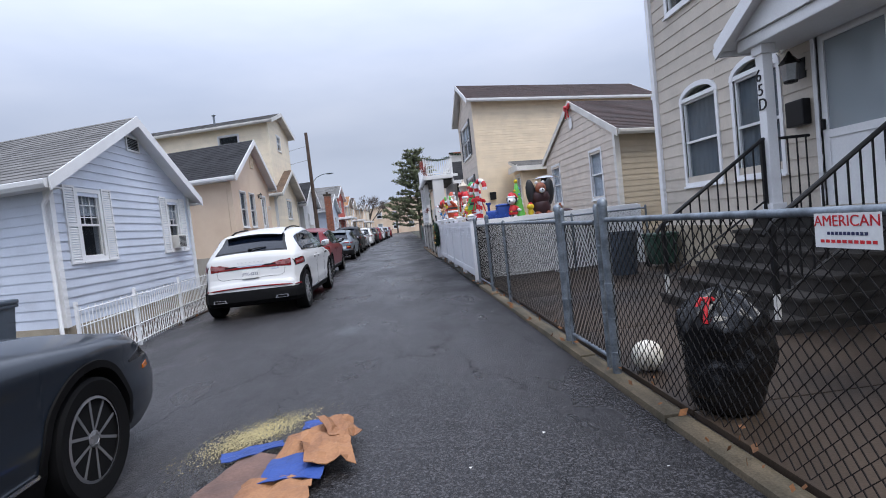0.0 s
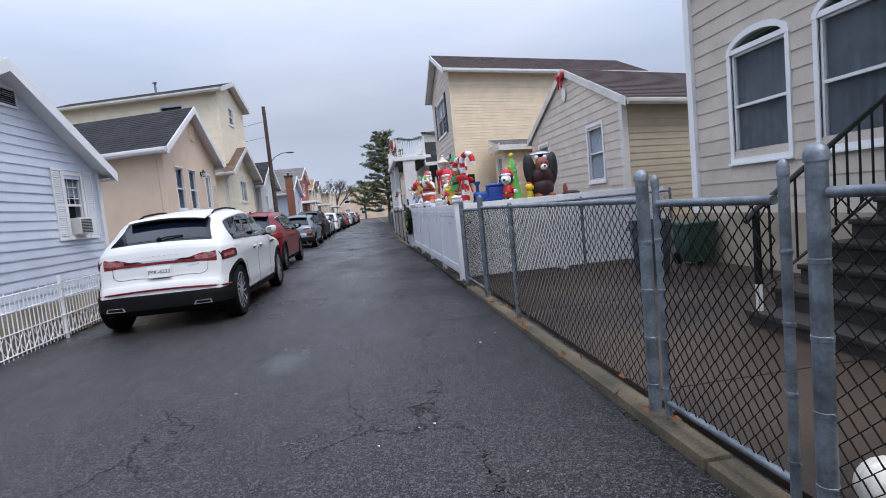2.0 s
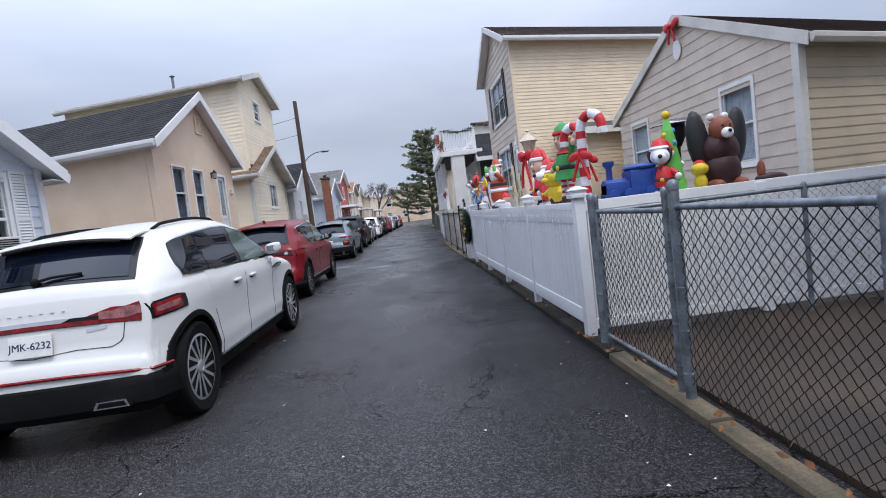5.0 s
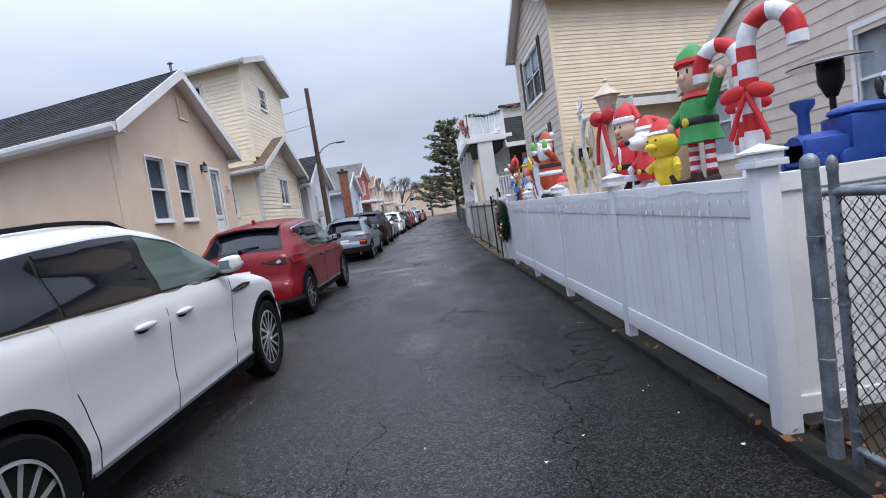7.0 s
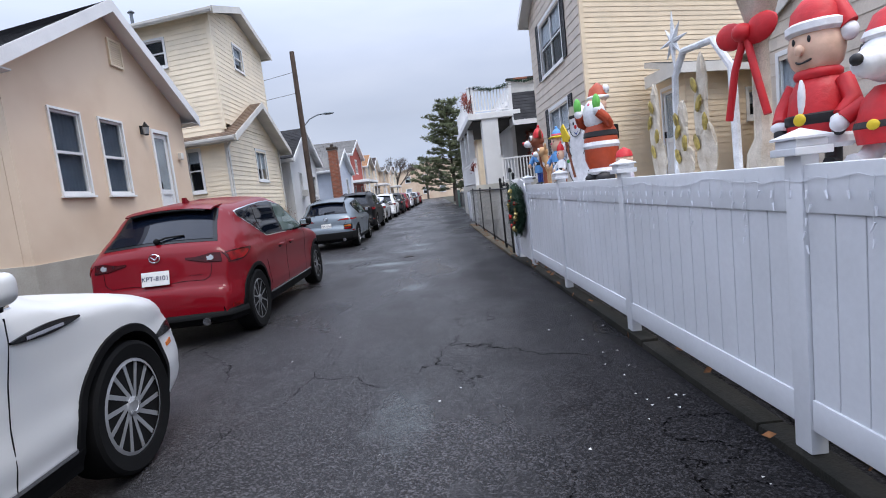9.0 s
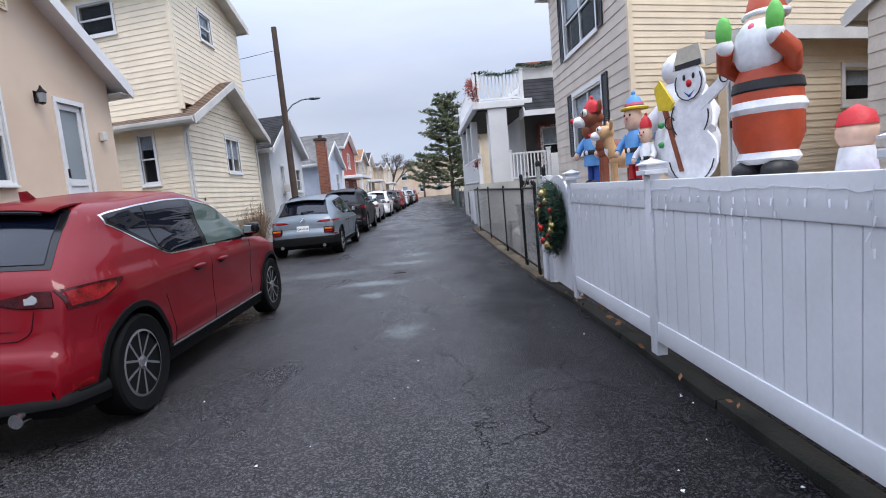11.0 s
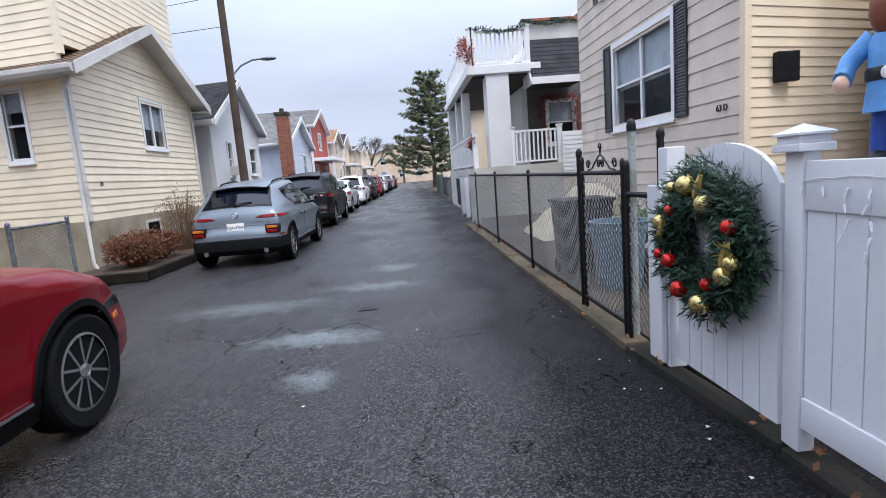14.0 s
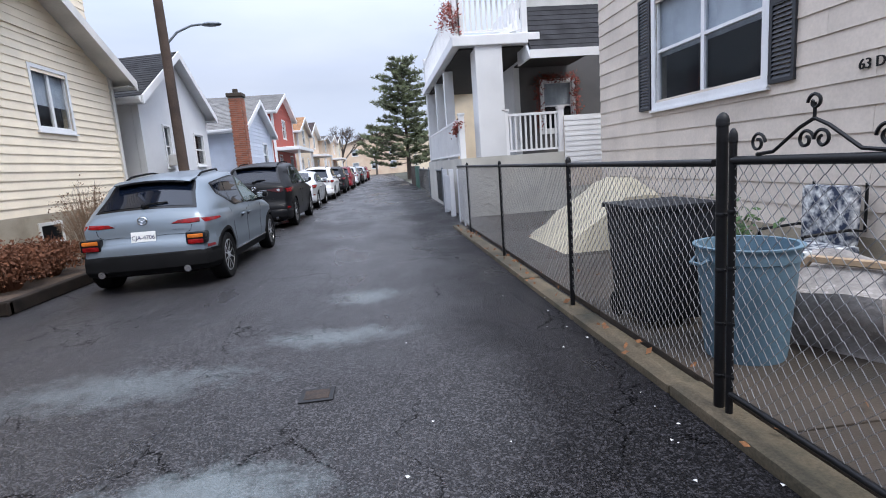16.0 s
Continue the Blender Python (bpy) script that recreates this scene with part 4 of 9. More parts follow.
# houses farther up the lane
far = [("red", -5.9, 50.5, 57.0, 4.9, 6.2, RED_SIDING, GREY_ROOF), ("tan", -5.9, 59, 65, 4.4, 5.6, TAN_SIDING, ORANGE_ROOF), ("tan", -6.1, 67, 73.5, 4.6, 5.9, STUCCO, BROWN_ROOF),
       ("cream", -6.0, 76, 83, 4.7, 5.2, STUCCO, GREY_ROOF), ("cream", -6.0, 86, 94, 5.0, 5.9, STUCCO, GREY_ROOF), ("pale", -6.2, 97, 106, 5.2, 6.4, YELLOW_SIDING, BROWN_ROOF)]
for colour, x, y0, y1, ze, za, wm, rm in far:
    L = y1 - y0
    hs = [(0.9, 1.7, 1.4, 2.5), (L - 1.9, L - 1.1, 1.4, 2.5), (L * 0.5 - 0.5, L * 0.5 + 0.5, 3.6, 4.6)]
    hse, F, S = gable_house("house", f"{colour} two-storey house with a shallow gable", x, 8.0, y0, y1, ze, za, wm, rm, WHITE_PAINT, hs, 0.2 if y0 < 60 else 0, 0, None, 0.35, 0.3)
    for h in hs:
        window(hse, F, h, 0.07, 1, 1, None, None, 0.3)
    if y0 not in (50.5, 67, 86):
        continue
    bm = bmesh.new()
    box(bm, x + 0.02, x + 1.3, y0 + 0.1, y1 - 0.3, 2.75, 2.95, None, 0, 0.03)
    aw = part("awning", bm, WHITE_PAINT, hse, "white porch awning")
    for k in (0.3, L - 0.6):
        bm = bmesh.new()
        box(bm, x + 1.15, x + 1.25, y0 + k, y0 + k + 0.1, 0, 2.75)
        part("post", bm, WHITE_PAINT, aw)

# utility pole with its lamp and wires
pole = thing("utility_pole", (-5.45, 35.0, 0), "leaning brown wooden utility pole with a street light", "pole")
bm = bmesh.new()
rod(bm, (-5.45, 35.0, 0), (-5.5, 35.0, 8.15), 0.14, 0.10, 14)
part("shaft", bm, WOOD, pole, smooth=True)
bm = bmesh.new()
pipe(bm, [(-5.4, 35.0, 4.95), (-5.15, 35.05, 5.22), (-4.8, 35.1, 5.38), (-4.5, 35.15, 5.42)], 0.028, 8)
part("lamp_arm", bm, GALVANISED, pole, smooth=True)
bm = bmesh.new()
ball(bm, (-4.32, 35.2, 5.42), (0.27, 0.11, 0.06))
part("lamp_head", bm, GALVANISED, pole, "grey street light head", smooth=True)
for k, (a, b) in enumerate((((-5.5, 35, 7.3), (-12, 33, 6.0)), ((-5.5, 35, 6.4), (-12, 31, 5.0)))):
    bm = bmesh.new()
    a, b = Vector(a), Vector(b)
    pipe(bm, [a.lerp(b, i / 12) - Vector((0, 0, 4 * 0.03 * a.to_3d().lerp(b, 0).length / 10 * (i / 12) * (1 - i / 12))) for i in range(13)], 0.009, 5)
    part("wire", bm, BLACK_PLASTIC, pole)


# houses on the east side; street fronts look west
def west_front(x, y1, z0=0):
    """Front wall that looks west: u runs from its north end southwards."""
    return wall_frame((x, y1, z0), SOUTH, WEST)


def south_face(x0, y, z0=0):
    return wall_frame((x0, y, z0), EAST, SOUTH)


# beige house with the stoop
RX = 5.6
beige_house = thing("house", (RX + 4, 3.5, 0), "beige board-sided two-storey house with arched windows and a stoop", "house")
Fb = west_front(RX, 10.75)
BW = [(0.95, 2.0, 1.66, 3.38), (2.5, 3.5, 1.66, 3.38), (4.2, 5.25, 1.1, 3.3)]
topb = [(0, 6.6), (12.0, 6.6)]
upper = [(0.7, 1.6, 5.0, 6.2)]
wb = facade(beige_house, Fb, topb, 0, BW + upper, BEIGE_SIDING)
siding(wb, Fb, topb, 0.85, BW + upper, BEIGE_SIDING, 0.23, split=2.4, lap=0.02)
Nb = wall_frame((RX, 10.75, 0), EAST, NORTH)
facade(beige_house, Nb, [(0.19, 6.6), (8, 6.6)], 0, (), BEIGE_SIDING)
facade(beige_house, south_face(RX + 0.2, -1.25), [(0, 6.6), (7.8, 6.6)], 0, (), BEIGE_SIDING)
bm = bmesh.new()
box(bm, RX - 0.04, RX + 8, -1.25, 10.79, 0, 0.85)
part("foundation", bm, FOUNDATION, beige_house)
corner_trim(beige_house, RX - 0.005, 10.75, 0.85, 6.6, WHITE_PAINT, 0.14)
gable_roof(beige_house, "y", -1.6, 11.1, RX - 0.35, RX + 8.4, RX + 4, 6.6, 8.6, DARK_ROOF, WHITE_PAINT)


def arched_window(parent, F, h, glass=None):
    """A window with a segment arch over it, a white surround and two sashes."""
    u0, u1, z0, z1 = h
    win = window(parent, F, (u0, u1, z0, z1 - 0.2), 0.07, 1, 1, glass, None, 1.0, cloth=GREY_BLIND)
    mid, half = (u0 + u1) / 2, (u1 - u0) / 2
    rise, n = 0.2, 10
    arc = [(mid - half * math.cos(math.pi * k / n), z1 - 0.2 + rise * math.sin(math.pi * k / n)) for k in range(n + 1)]
    bm = bmesh.new()
    for a, b in zip(arc, arc[1:]):
        out = lambda p: (mid + (p[0] - mid) * 1.16, z1 - 0.2 + (p[1] - z1 + 0.2) * 1.45)
        prism(bm, (a, b, out(b), out(a)), (-0.02, 0.04), F)
    part("arch_trim", bm, WHITE_PAINT, win)
    bm = bmesh.new()
    prism(bm, arc, (-0.05, -0.045), F)
    part("pane", bm, GLASS, win)
    bm = bmesh.new()
    for a, b in zip(arc, arc[1:]):
        prism(bm, (a, b, (b[0], z1 + 0.0), (a[0], z1 + 0.0)), (-0.17, 0.0), F)
    part("spandrel", bm, BEIGE_SIDING, win)


for h in BW[:2]:
    arched_window(beige_house, Fb, h)
window(beige_house, Fb, upper[0], 0.09, 1, 1)
front_door(beige_house, Fb, BW[2])
wall_lamp(beige_house, Fb, 3.95, 2.98, 1.5)
bm = bmesh.new()
box(bm, 3.75, 4.08, 0.02, 0.14, 2.2, 2.55, Fb, 0, 0.02)
part("mailbox", bm, BLACK_IRON, beige_house, "black wall mailbox")

# the stoop: concrete steps, railings, posts and porch roof
stoop = thing("stoop", (4.6, 5.9, 0), "grey wet concrete stoop with six steps", "stoop", kind="structure")
SY0, SY1, SX = 4.55, 6.75, 3.35
for k in range(6):
    bm = bmesh.new()
    box(bm, SX + 0.27 * k, RX - 0.05, SY0, SY1, 0.18 * k + (0.04 if k == 0 else 0), 0.18 * (k + 1) - 0.05)
    box(bm, SX + 0.27 * k - 0.025, RX - 0.05, SY0 - 0.02, SY1 + 0.02, 0.18 * (k + 1) - 0.05, 0.18 * (k + 1), None, 0, 0.012)
    part("step", bm, STEP, stoop, smooth=True)


def iron_rail(y):
    r = thing("railing", (4.2, y, 0.2), "black iron stair railing with square balusters", "railing", "stoop railings")
    bm = bmesh.new()
    a, b = Vector((SX + 0.05, y, 1.08)), Vector((SX + 1.5, y, 2.05))
    pipe(bm, [a + Vector((-0.1, 0, -0.1)), a, b, b + Vector((0.08, 0, 0.02))], 0.026, 8)
    part("handrail", bm, BLACK_IRON, r, smooth=True)
    bm = bmesh.new()
    pipe(bm, [a - Vector((0, 0, 0.72)), b - Vector((0, 0, 0.80))], 0.014, 6)
    part("bottom_rail", bm, BLACK_IRON, r)
    for k in range(12):
        p = a.lerp(b, k / 11)
        bm = bmesh.new()
        s = 0.022 if k in (0, 11) else 0.0075
        low = 0.18 * (int((p.x - SX) / 0.27) + 1) if k in (0, 11) else p.z - 0.74
        box(bm, p.x - s, p.x + s, y - s, y + s, low, p.z)
        upright = part("post" if k in (0, 11) else "baluster", bm, BLACK_IRON, r)
        if k == 0:
            bm = bmesh.new()
            rod(bm, (p.x, y, low), (p.x, y, low + 0.24), 0.03, n=8)
            part("foot", bm, OFF_WHITE, upright, "white painted post foot")
    # level stretch along the landing
    bm = bmesh.new()
    pipe(bm, [(SX + 1.5, y, 2.05), (RX - 0.08, y, 2.05)], 0.02, 8)
    part("handrail", bm, BLACK_IRON, r)
    for k in range(5):
        bm = bmesh.new()
        x = SX + 1.6 + 0.13 * k
        box(bm, x - 0.0075, x + 0.0075, y - 0.0075, y + 0.0075, 1.08, 2.05)
        part("baluster", bm, BLACK_IRON, r)


iron_rail(SY1 - 0.08)
iron_rail(SY0 + 0.08)
porch_roof = thing("porch_roof", (5.0, 5.6, 3.1), "white gabled porch roof on square posts over the stoop", "porch roof")
for y in (SY1 - 0.1, SY0 + 0.1):
    bm = bmesh.new()
    box(bm, 4.88, 5.02, y - 0.07, y + 0.07, 1.08, 3.25, None, 0, 0.01)
    box(bm, 4.85, 5.05, y - 0.1, y + 0.1, 1.08, 1.2, None, 0, 0.01)
    box(bm, 4.85, 5.05, y - 0.1, y + 0.1, 3.15, 3.27, None, 0, 0.01)
    part("post", bm, WHITE_PAINT, porch_roof)
bm = bmesh.new()
box(bm, 4.8, RX - 0.05, SY0 - 0.15, SY1 + 0.2, 3.27, 3.42, None, 0, 0.02)
part("beam", bm, WHITE_PAINT, porch_roof)
gable_roof(porch_roof, "x", 4.6, RX - 0.06, SY0 - 0.3, SY1 + 0.35, (SY0 + SY1) / 2, 3.45, 4.25, DARK_ROOF, WHITE_PAINT)
bm = bmesh.new()
prism(bm, ((SY0 - 0.1, 3.42), (SY1 + 0.15, 3.42), ((SY0 + SY1) / 2, 4.1)), (4.75, 4.8), Matrix(((0, 1, 0, 0), (1, 0, 0, 0), (0, 0, 1, 0), (0, 0, 0, 1))))
part("pediment", bm, WHITE_PAINT, porch_roof)

# low grey-beige house with the gable
GX = 6.2
grey_house = thing("house", (GX + 4, 17.9, 0), "grey-beige bungalow with brown shingle roof and white windows", "house")
Fg = west_front(GX, 21.4)
GH = [(4.95, 5.85, 1.68, 3.1), (0.8, 1.7, 1.68, 3.1)]
topg = [(0, 3.5), (3.5, 5.0), (7.0, 3.5)]
wg = facade(grey_house, Fg, topg, 0, GH, GREY_SIDING)
siding(wg, Fg, topg, 0.6, GH, GREY_SIDING, 0.22, split=2.2, lap=0.02)
Sg = south_face(GX + 0.2, 14.4)
wg = facade(grey_house, Sg, [(0, 3.5), (8, 3.5)], 0, (), TAN_BROWN_SIDING)
siding(wg, south_face(GX, 14.4), [(0, 3.5), (8, 3.5)], 0.6, (), TAN_BROWN_SIDING, 0.16)
facade(grey_house, wall_frame((GX + 0.2, 21.4, 0), EAST, NORTH), [(0, 3.5), (8, 3.5)], 0, (), TAN_SIDING)
for h in GH:
    window(grey_house, Fg, h, 0.08, 1, 1, None, None, 1.0)
gable_roof(grey_house, "x", GX - 0.07, GX + 8.5, 14.1, 21.75, 17.9, 3.46, 5.1, BROWN_ROOF, OFF_WHITE)
corner_trim(grey_house, GX - 0.005, 14.395, 0.5, 3.4, OFF_WHITE, 0.16)
bm = bmesh.new()
box(bm, GX - 0.02, GX + 8, 14.38, 21.42, 0, 0.6)
part("foundation", bm, FOUNDATION, grey_house)
bm = bmesh.new()
turned(bm, ((0.15, 0), (0.17, 0.02), (0.17, 0.04), (0.1, 0.05)), 14, Matrix.Translation((GX - 0.02, 17.9, 4.35)) @ pose(0, 0, 0, 0, -90, 0) @ Matrix.Diagonal((1.3, 1, 1, 1)))
part("gable_vent", bm, WHITE_PAINT, grey_house, "white oval gable vent")
# red bow under the gable
bow = bmesh.new()
for s in (-1, 1):
    ball(bow, (GX - 0.14, 17.9 + 0.17 * s, 4.88), (0.05, 0.16, 0.1), pose(0, 0, 0, 25 * s, 0, 0), 0, 10)
    pipe(bow, [(GX - 0.14, 17.9, 4.88), (GX - 0.15, 17.9 + 0.1 * s, 4.7), (GX - 0.14, 17.9 + 0.13 * s, 4.52)], 0.03, 5)
ball(bow, (GX - 0.17, 17.9, 4.88), 0.06, None, 0, 8)
slant(grey_house, GX, 0.33)

# tall tan house
TX = 3.75
tall_house = thing("house", (TX + 5, 26.7, 0), "tall tan shingle-sided house with black shutters and brown roof", "house")
Ft = west_front(TX, 29.55)
TH = [(1.95, 4.1, 2.06, 3.46), (1.5, 4.0, 4.6, 6.1)]
topt = [(0, 6.75), (2.9, 8.0), (5.8, 6.75)]
wt = facade(tall_house, Ft, topt, 0, TH, GREY_SIDING)
siding(wt, Ft, topt, 0.55, TH, GREY_SIDING, 0.22, split=2.3, lap=0.02)
St = south_face(TX + 0.19, 23.75)
wt = facade(tall_house, St, [(0, 6.75), (9.5, 6.75)], 0, (), TAN_SIDING)
siding(wt, south_face(TX, 23.75), [(0, 6.75), (9.7, 6.75)], 0.55, (), TAN_SIDING, 0.115)
facade(tall_house, wall_frame((TX + 0.19, 29.55, 0), EAST, NORTH), [(0, 6.75), (9.5, 6.75)], 0, (), GREY_SIDING)
window(tall_house, Ft, TH[0], 0.1, 2, 1, None, None, 0.55)
window(tall_house, Ft, TH[1], 0.1, 2, 1, None, None, 0.4)
SHUT = shader("black_shutter_paint", (0.02, 0.022, 0.027), 0.5, 0, 0.1, 5, 60, 0.1)
for h, w in ((TH[0], 0.34), (TH[1], 0.34)):
    shutter(tall_house, Ft, h[0] - 0.12 - w, h[0] - 0.12, h[2] - 0.08, h[3] + 0.1, SHUT, 34)
    shutter(tall_house, Ft, h[1] + 0.12, h[1] + 0.12 + w, h[2] - 0.08, h[3] + 0.1, SHUT, 34)
gable_roof(tall_house, "x", TX - 0.32, TX + 10, 23.4, 29.9, 26.65, 6.75, 8.15, BROWN_ROOF, WHITE_PAINT)
corner_trim(tall_house, TX - 0.005, 23.745, 0.5, 6.65, TAN_SIDING, 0.1)
bm = bmesh.new()
box(bm, TX - 0.02, TX + 9.5, 23.73, 29.57, 0, 0.55)
part("foundation", bm, FOUNDATION, tall_house)
slant(tall_house, TX, 0.28)
# its side entry
EX = 5.35
Fe, Se = west_front(EX, 23.74), south_face(EX, 22.3)
EH, ES = [(0.35, 1.1, 1.2, 3.1)], [(1.6, 2.45, 2.3, 2.85)]
we = facade(tall_house, Fe, [(0, 3.4), (1.44, 3.4)], 0, EH, TAN_SIDING)
siding(we, Fe, [(0, 3.4), (1.44, 3.4)], 0.3, EH, TAN_SIDING, 0.115)
we = facade(tall_house, south_face(EX + 0.19, 22.3), [(0, 3.4), (5, 3.4)], 0, [(h[0] - 0.19, h[1] - 0.19, h[2], h[3]) for h in ES], TAN_SIDING)
siding(we, Se, [(0, 3.4), (5.2, 3.4)], 0.3, ES, TAN_SIDING, 0.115)
front_door(tall_house, Fe, EH[0])
window(tall_house, Se, ES[0], 0.08, 1, 0)
roof_slope(tall_house, (EX - 0.25, 22.0, 3.42), (EX + 5.3, 22.0, 3.42), (0, 1.75, 0.42), GREY_ROOF, under=OFF_WHITE)
bm = bmesh.new()
box(bm, EX - 0.28, EX + 5.3, 21.96, 22.02, 3.24, 3.44)
box(bm, EX - 0.3, EX - 0.26, 21.98, 23.7, 3.24, 3.5)
part("fascia", bm, OFF_WHITE, tall_house)
slant(tall_house, EX, 0.3)
bm = bmesh.new()
box(bm, TX + 0.4, TX + 0.68, 23.76, 23.86, 2.2, 2.55, None, 0, 0.02)
part("mailbox", bm, BLACK_IRON, tall_house, "black wall mailbox")

# white porch house
PX0, PX1, PY = 1.75, 5.6, 33.5
porch_house = thing("house", (5.0, 37.5, 0), "white house with a railed porch and a balcony over it", "house")
Fp, Sp = west_front(3.9, 43.0), south_face(3.9, 36.2)
PH = [(0.9, 1.8, 2.2, 3.6)]
facade(porch_house, Fp, [(0, 5.9), (6.8, 5.9)], 0, [(2, 3, 2.0, 3.6)], WHITE_STUCCO)
# shade under the porch is put into these dark wall and ceiling colours
SHADED_PORCH = shader("dark_grey_porch_wall", (0.11, 0.105, 0.105), 0.8, 0, 0.12, 1.2, 60, 0.3)
SHADED_BOARD = shader("dark_brown_ceiling_boards", (0.02, 0.017, 0.015), 0.8, 0, 0.2, 2, 60, 0.3)
wp = facade(porch_house, Sp, [(0.19, 5.0), (3.2, 7.2), (6.4, 5.0)], 0, PH, SHADED_PORCH)
bm = bmesh.new()
box(bm, 1.9, 3.89, 33.7, 42.3, 4.15, 4.19)
box(bm, 3.91, 5.58, 33.7, 36.1, 4.05, 4.09)
part("porch_ceiling", bm, SHADED_BOARD, porch_house, "brown boarded porch ceiling with shade put into its colour")
window(porch_house, Sp, PH[0], 0.1, 1, 1)
gable_roof(porch_house, "y", 35.9, 43.2, 3.6, 10.6, 7.1, 5.1, 7.4, GREY_ROOF, WHITE_PAINT)
bm = bmesh.new()
box(bm, PX0, PX1, PY, 42.5, 0, 1.5)
part("porch_base", bm, PORCH_BASE, porch_house)
bm = bmesh.new()
box(bm, PX0 - 0.05, 3.9, PY - 0.05, 42.5, 4.2, 4.45, None, 0, 0.02)
box(bm, 3.91, PX1, PY + 0.05, 36.2, 4.1, 4.19)
part("balcony_floor", bm, WHITE_PAINT, porch_house)
for x, y, w in ((2.6, PY + 0.35, 0.34), (2.0, 36.8, 0.14), (2.0, 39.2, 0.14), (2.0, 42.0, 0.2)):
    bm = bmesh.new()
    box(bm, x - w, x + w, y - w, y + w, 1.5, 4.2, None, 0, 0.01)
    part("column", bm, WHITE_STUCCO, porch_house)


def rail_run(parent, p, q, z0, z1, step=0.13):
    """A white railing: two rails, posts at the ends, balusters."""
    p, q = Vector(p), Vector(q)
    bm = bmesh.new()
    rod(bm, (*p, z1), (*q, z1), 0.045, n=4)
    r = part("rail", bm, WHITE_PAINT, parent)
    bm = bmesh.new()
    rod(bm, (*p, z0 + 0.1), (*q, z0 + 0.1), 0.035, n=4)
    part("bottom_rail", bm, WHITE_PAINT, parent)
    for e in (p, q):
        bm = bmesh.new()
        box(bm, e.x - 0.07, e.x + 0.07, e.y - 0.07, e.y + 0.07, z0, z1 + 0.1)
        box(bm, e.x - 0.09, e.x + 0.09, e.y - 0.09, e.y + 0.09, z1 + 0.1, z1 + 0.14)
        part("post", bm, WHITE_PAINT, r)
    n = max(2, int((q - p).length / step))
    for k in range(1, n):
        c = p.lerp(q, k / n)
        bm = bmesh.new()
        box(bm, c.x - 0.022, c.x + 0.022, c.y - 0.022, c.y + 0.022, z0 + 0.1, z1)
        part("baluster", bm, WHITE_PAINT, r)


rail_run(porch_house, (1.95, PY + 0.1), (3.55, PY + 0.1), 4.45, 5.4)
rail_run(porch_house, (1.85, PY + 0.1), (1.85, 42.0), 4.45, 5.4)
rail_run(porch_house, (2.95, PY + 0.1), (4.4, PY + 0.1), 1.5, 2.5)
rail_run(porch_house, (1.85, PY + 0.3), (1.85, 42.0), 1.5, 2.5)
# the small roof beside the balcony
roof_slope(porch_house, (3.6, PY - 0.3, 3.95), (6.0, PY - 0.3, 3.95), (0, 1.05, 1.3), DARK_ROOF)
bm = bmesh.new()
box(bm, 3.55, 6.0, PY - 0.34, PY - 0.3, 3.78, 3.98)
prism(bm, ((PY - 0.3, 3.8), (PY + 0.85, 3.8), (PY + 0.85, 5.2)), (3.55, 3.6), Matrix(((0, 1, 0, 0), (1, 0, 0, 0), (0, 0, 1, 0), (0, 0, 0, 1))))
part("fascia", bm, WHITE_PAINT, porch_house)
bm = bmesh.new()
box(bm, 3.6, 6.0, PY + 0.78, PY + 1.0, 5.1, 5.78)
part("parapet", bm, OFF_WHITE, porch_house, "cream parapet above the small roof")
for k in range(8):
    bm = bmesh.new()
    box(bm, 3.57 + 0.3 * k, 3.86 + 0.3 * k, PY + 0.72, PY + 1.04, 5.785, 5.87, None, 0, 0.01)
    part("coping_tile", bm, BRICK if k % 3 else BROWN_ROOF, porch_house)
Spb = south_face(4.45, PY - 0.02)
wp = facade(porch_house, Spb, [(0, 2.4), (1.5, 2.4)], 0.6, (), GREY_SIDING)
siding(wp, Spb, [(0, 2.4), (1.5, 2.4)], 1.1, (), WHITE_PAINT, 0.13)

# houses farther up on this side
for y0, y1, x, ze, za, wm, rm in ((46.5, 53.0, 3.2, 4.6, 5.9, TAN_SIDING, ORANGE_ROOF), (86, 94, 4.4, 4.8, 6.2, YELLOW_SIDING, GREY_ROOF), (97, 106, 4.4, 4.8, 6.2, TAN_SIDING, BROWN_ROOF)):
    hse = thing("house", (x + 4, (y0 + y1) / 2, 0), "tan two-storey house behind the pine", "house")
    F = west_front(x, y1)
    hs = [(1.2, 2.1, 1.5, 2.7), (3.6, 4.5, 1.5, 2.7)]
    facade(hse, F, [(0, ze), (y1 - y0, ze)], 0, hs, wm)
    facade(hse, south_face(x + 0.19, y0), [(0, ze), (4.0, za), (7.8, ze)], 0, (), wm)
    for h in hs:
        window(hse, F, h, 0.08)
    gable_roof(hse, "y", y0 - 0.3, y1 + 0.3, x - 0.35, x + 8.3, x + 4, ze, za, rm, WHITE_PAINT)
RED_CLOTH = shader("red_satin", (0.5, 0.02, 0.025), 0.5, 0, 0.12, 8, 60, 0.2)
part("bow", bow, RED_CLOTH, grey_house, "red ribbon bow", smooth=True)


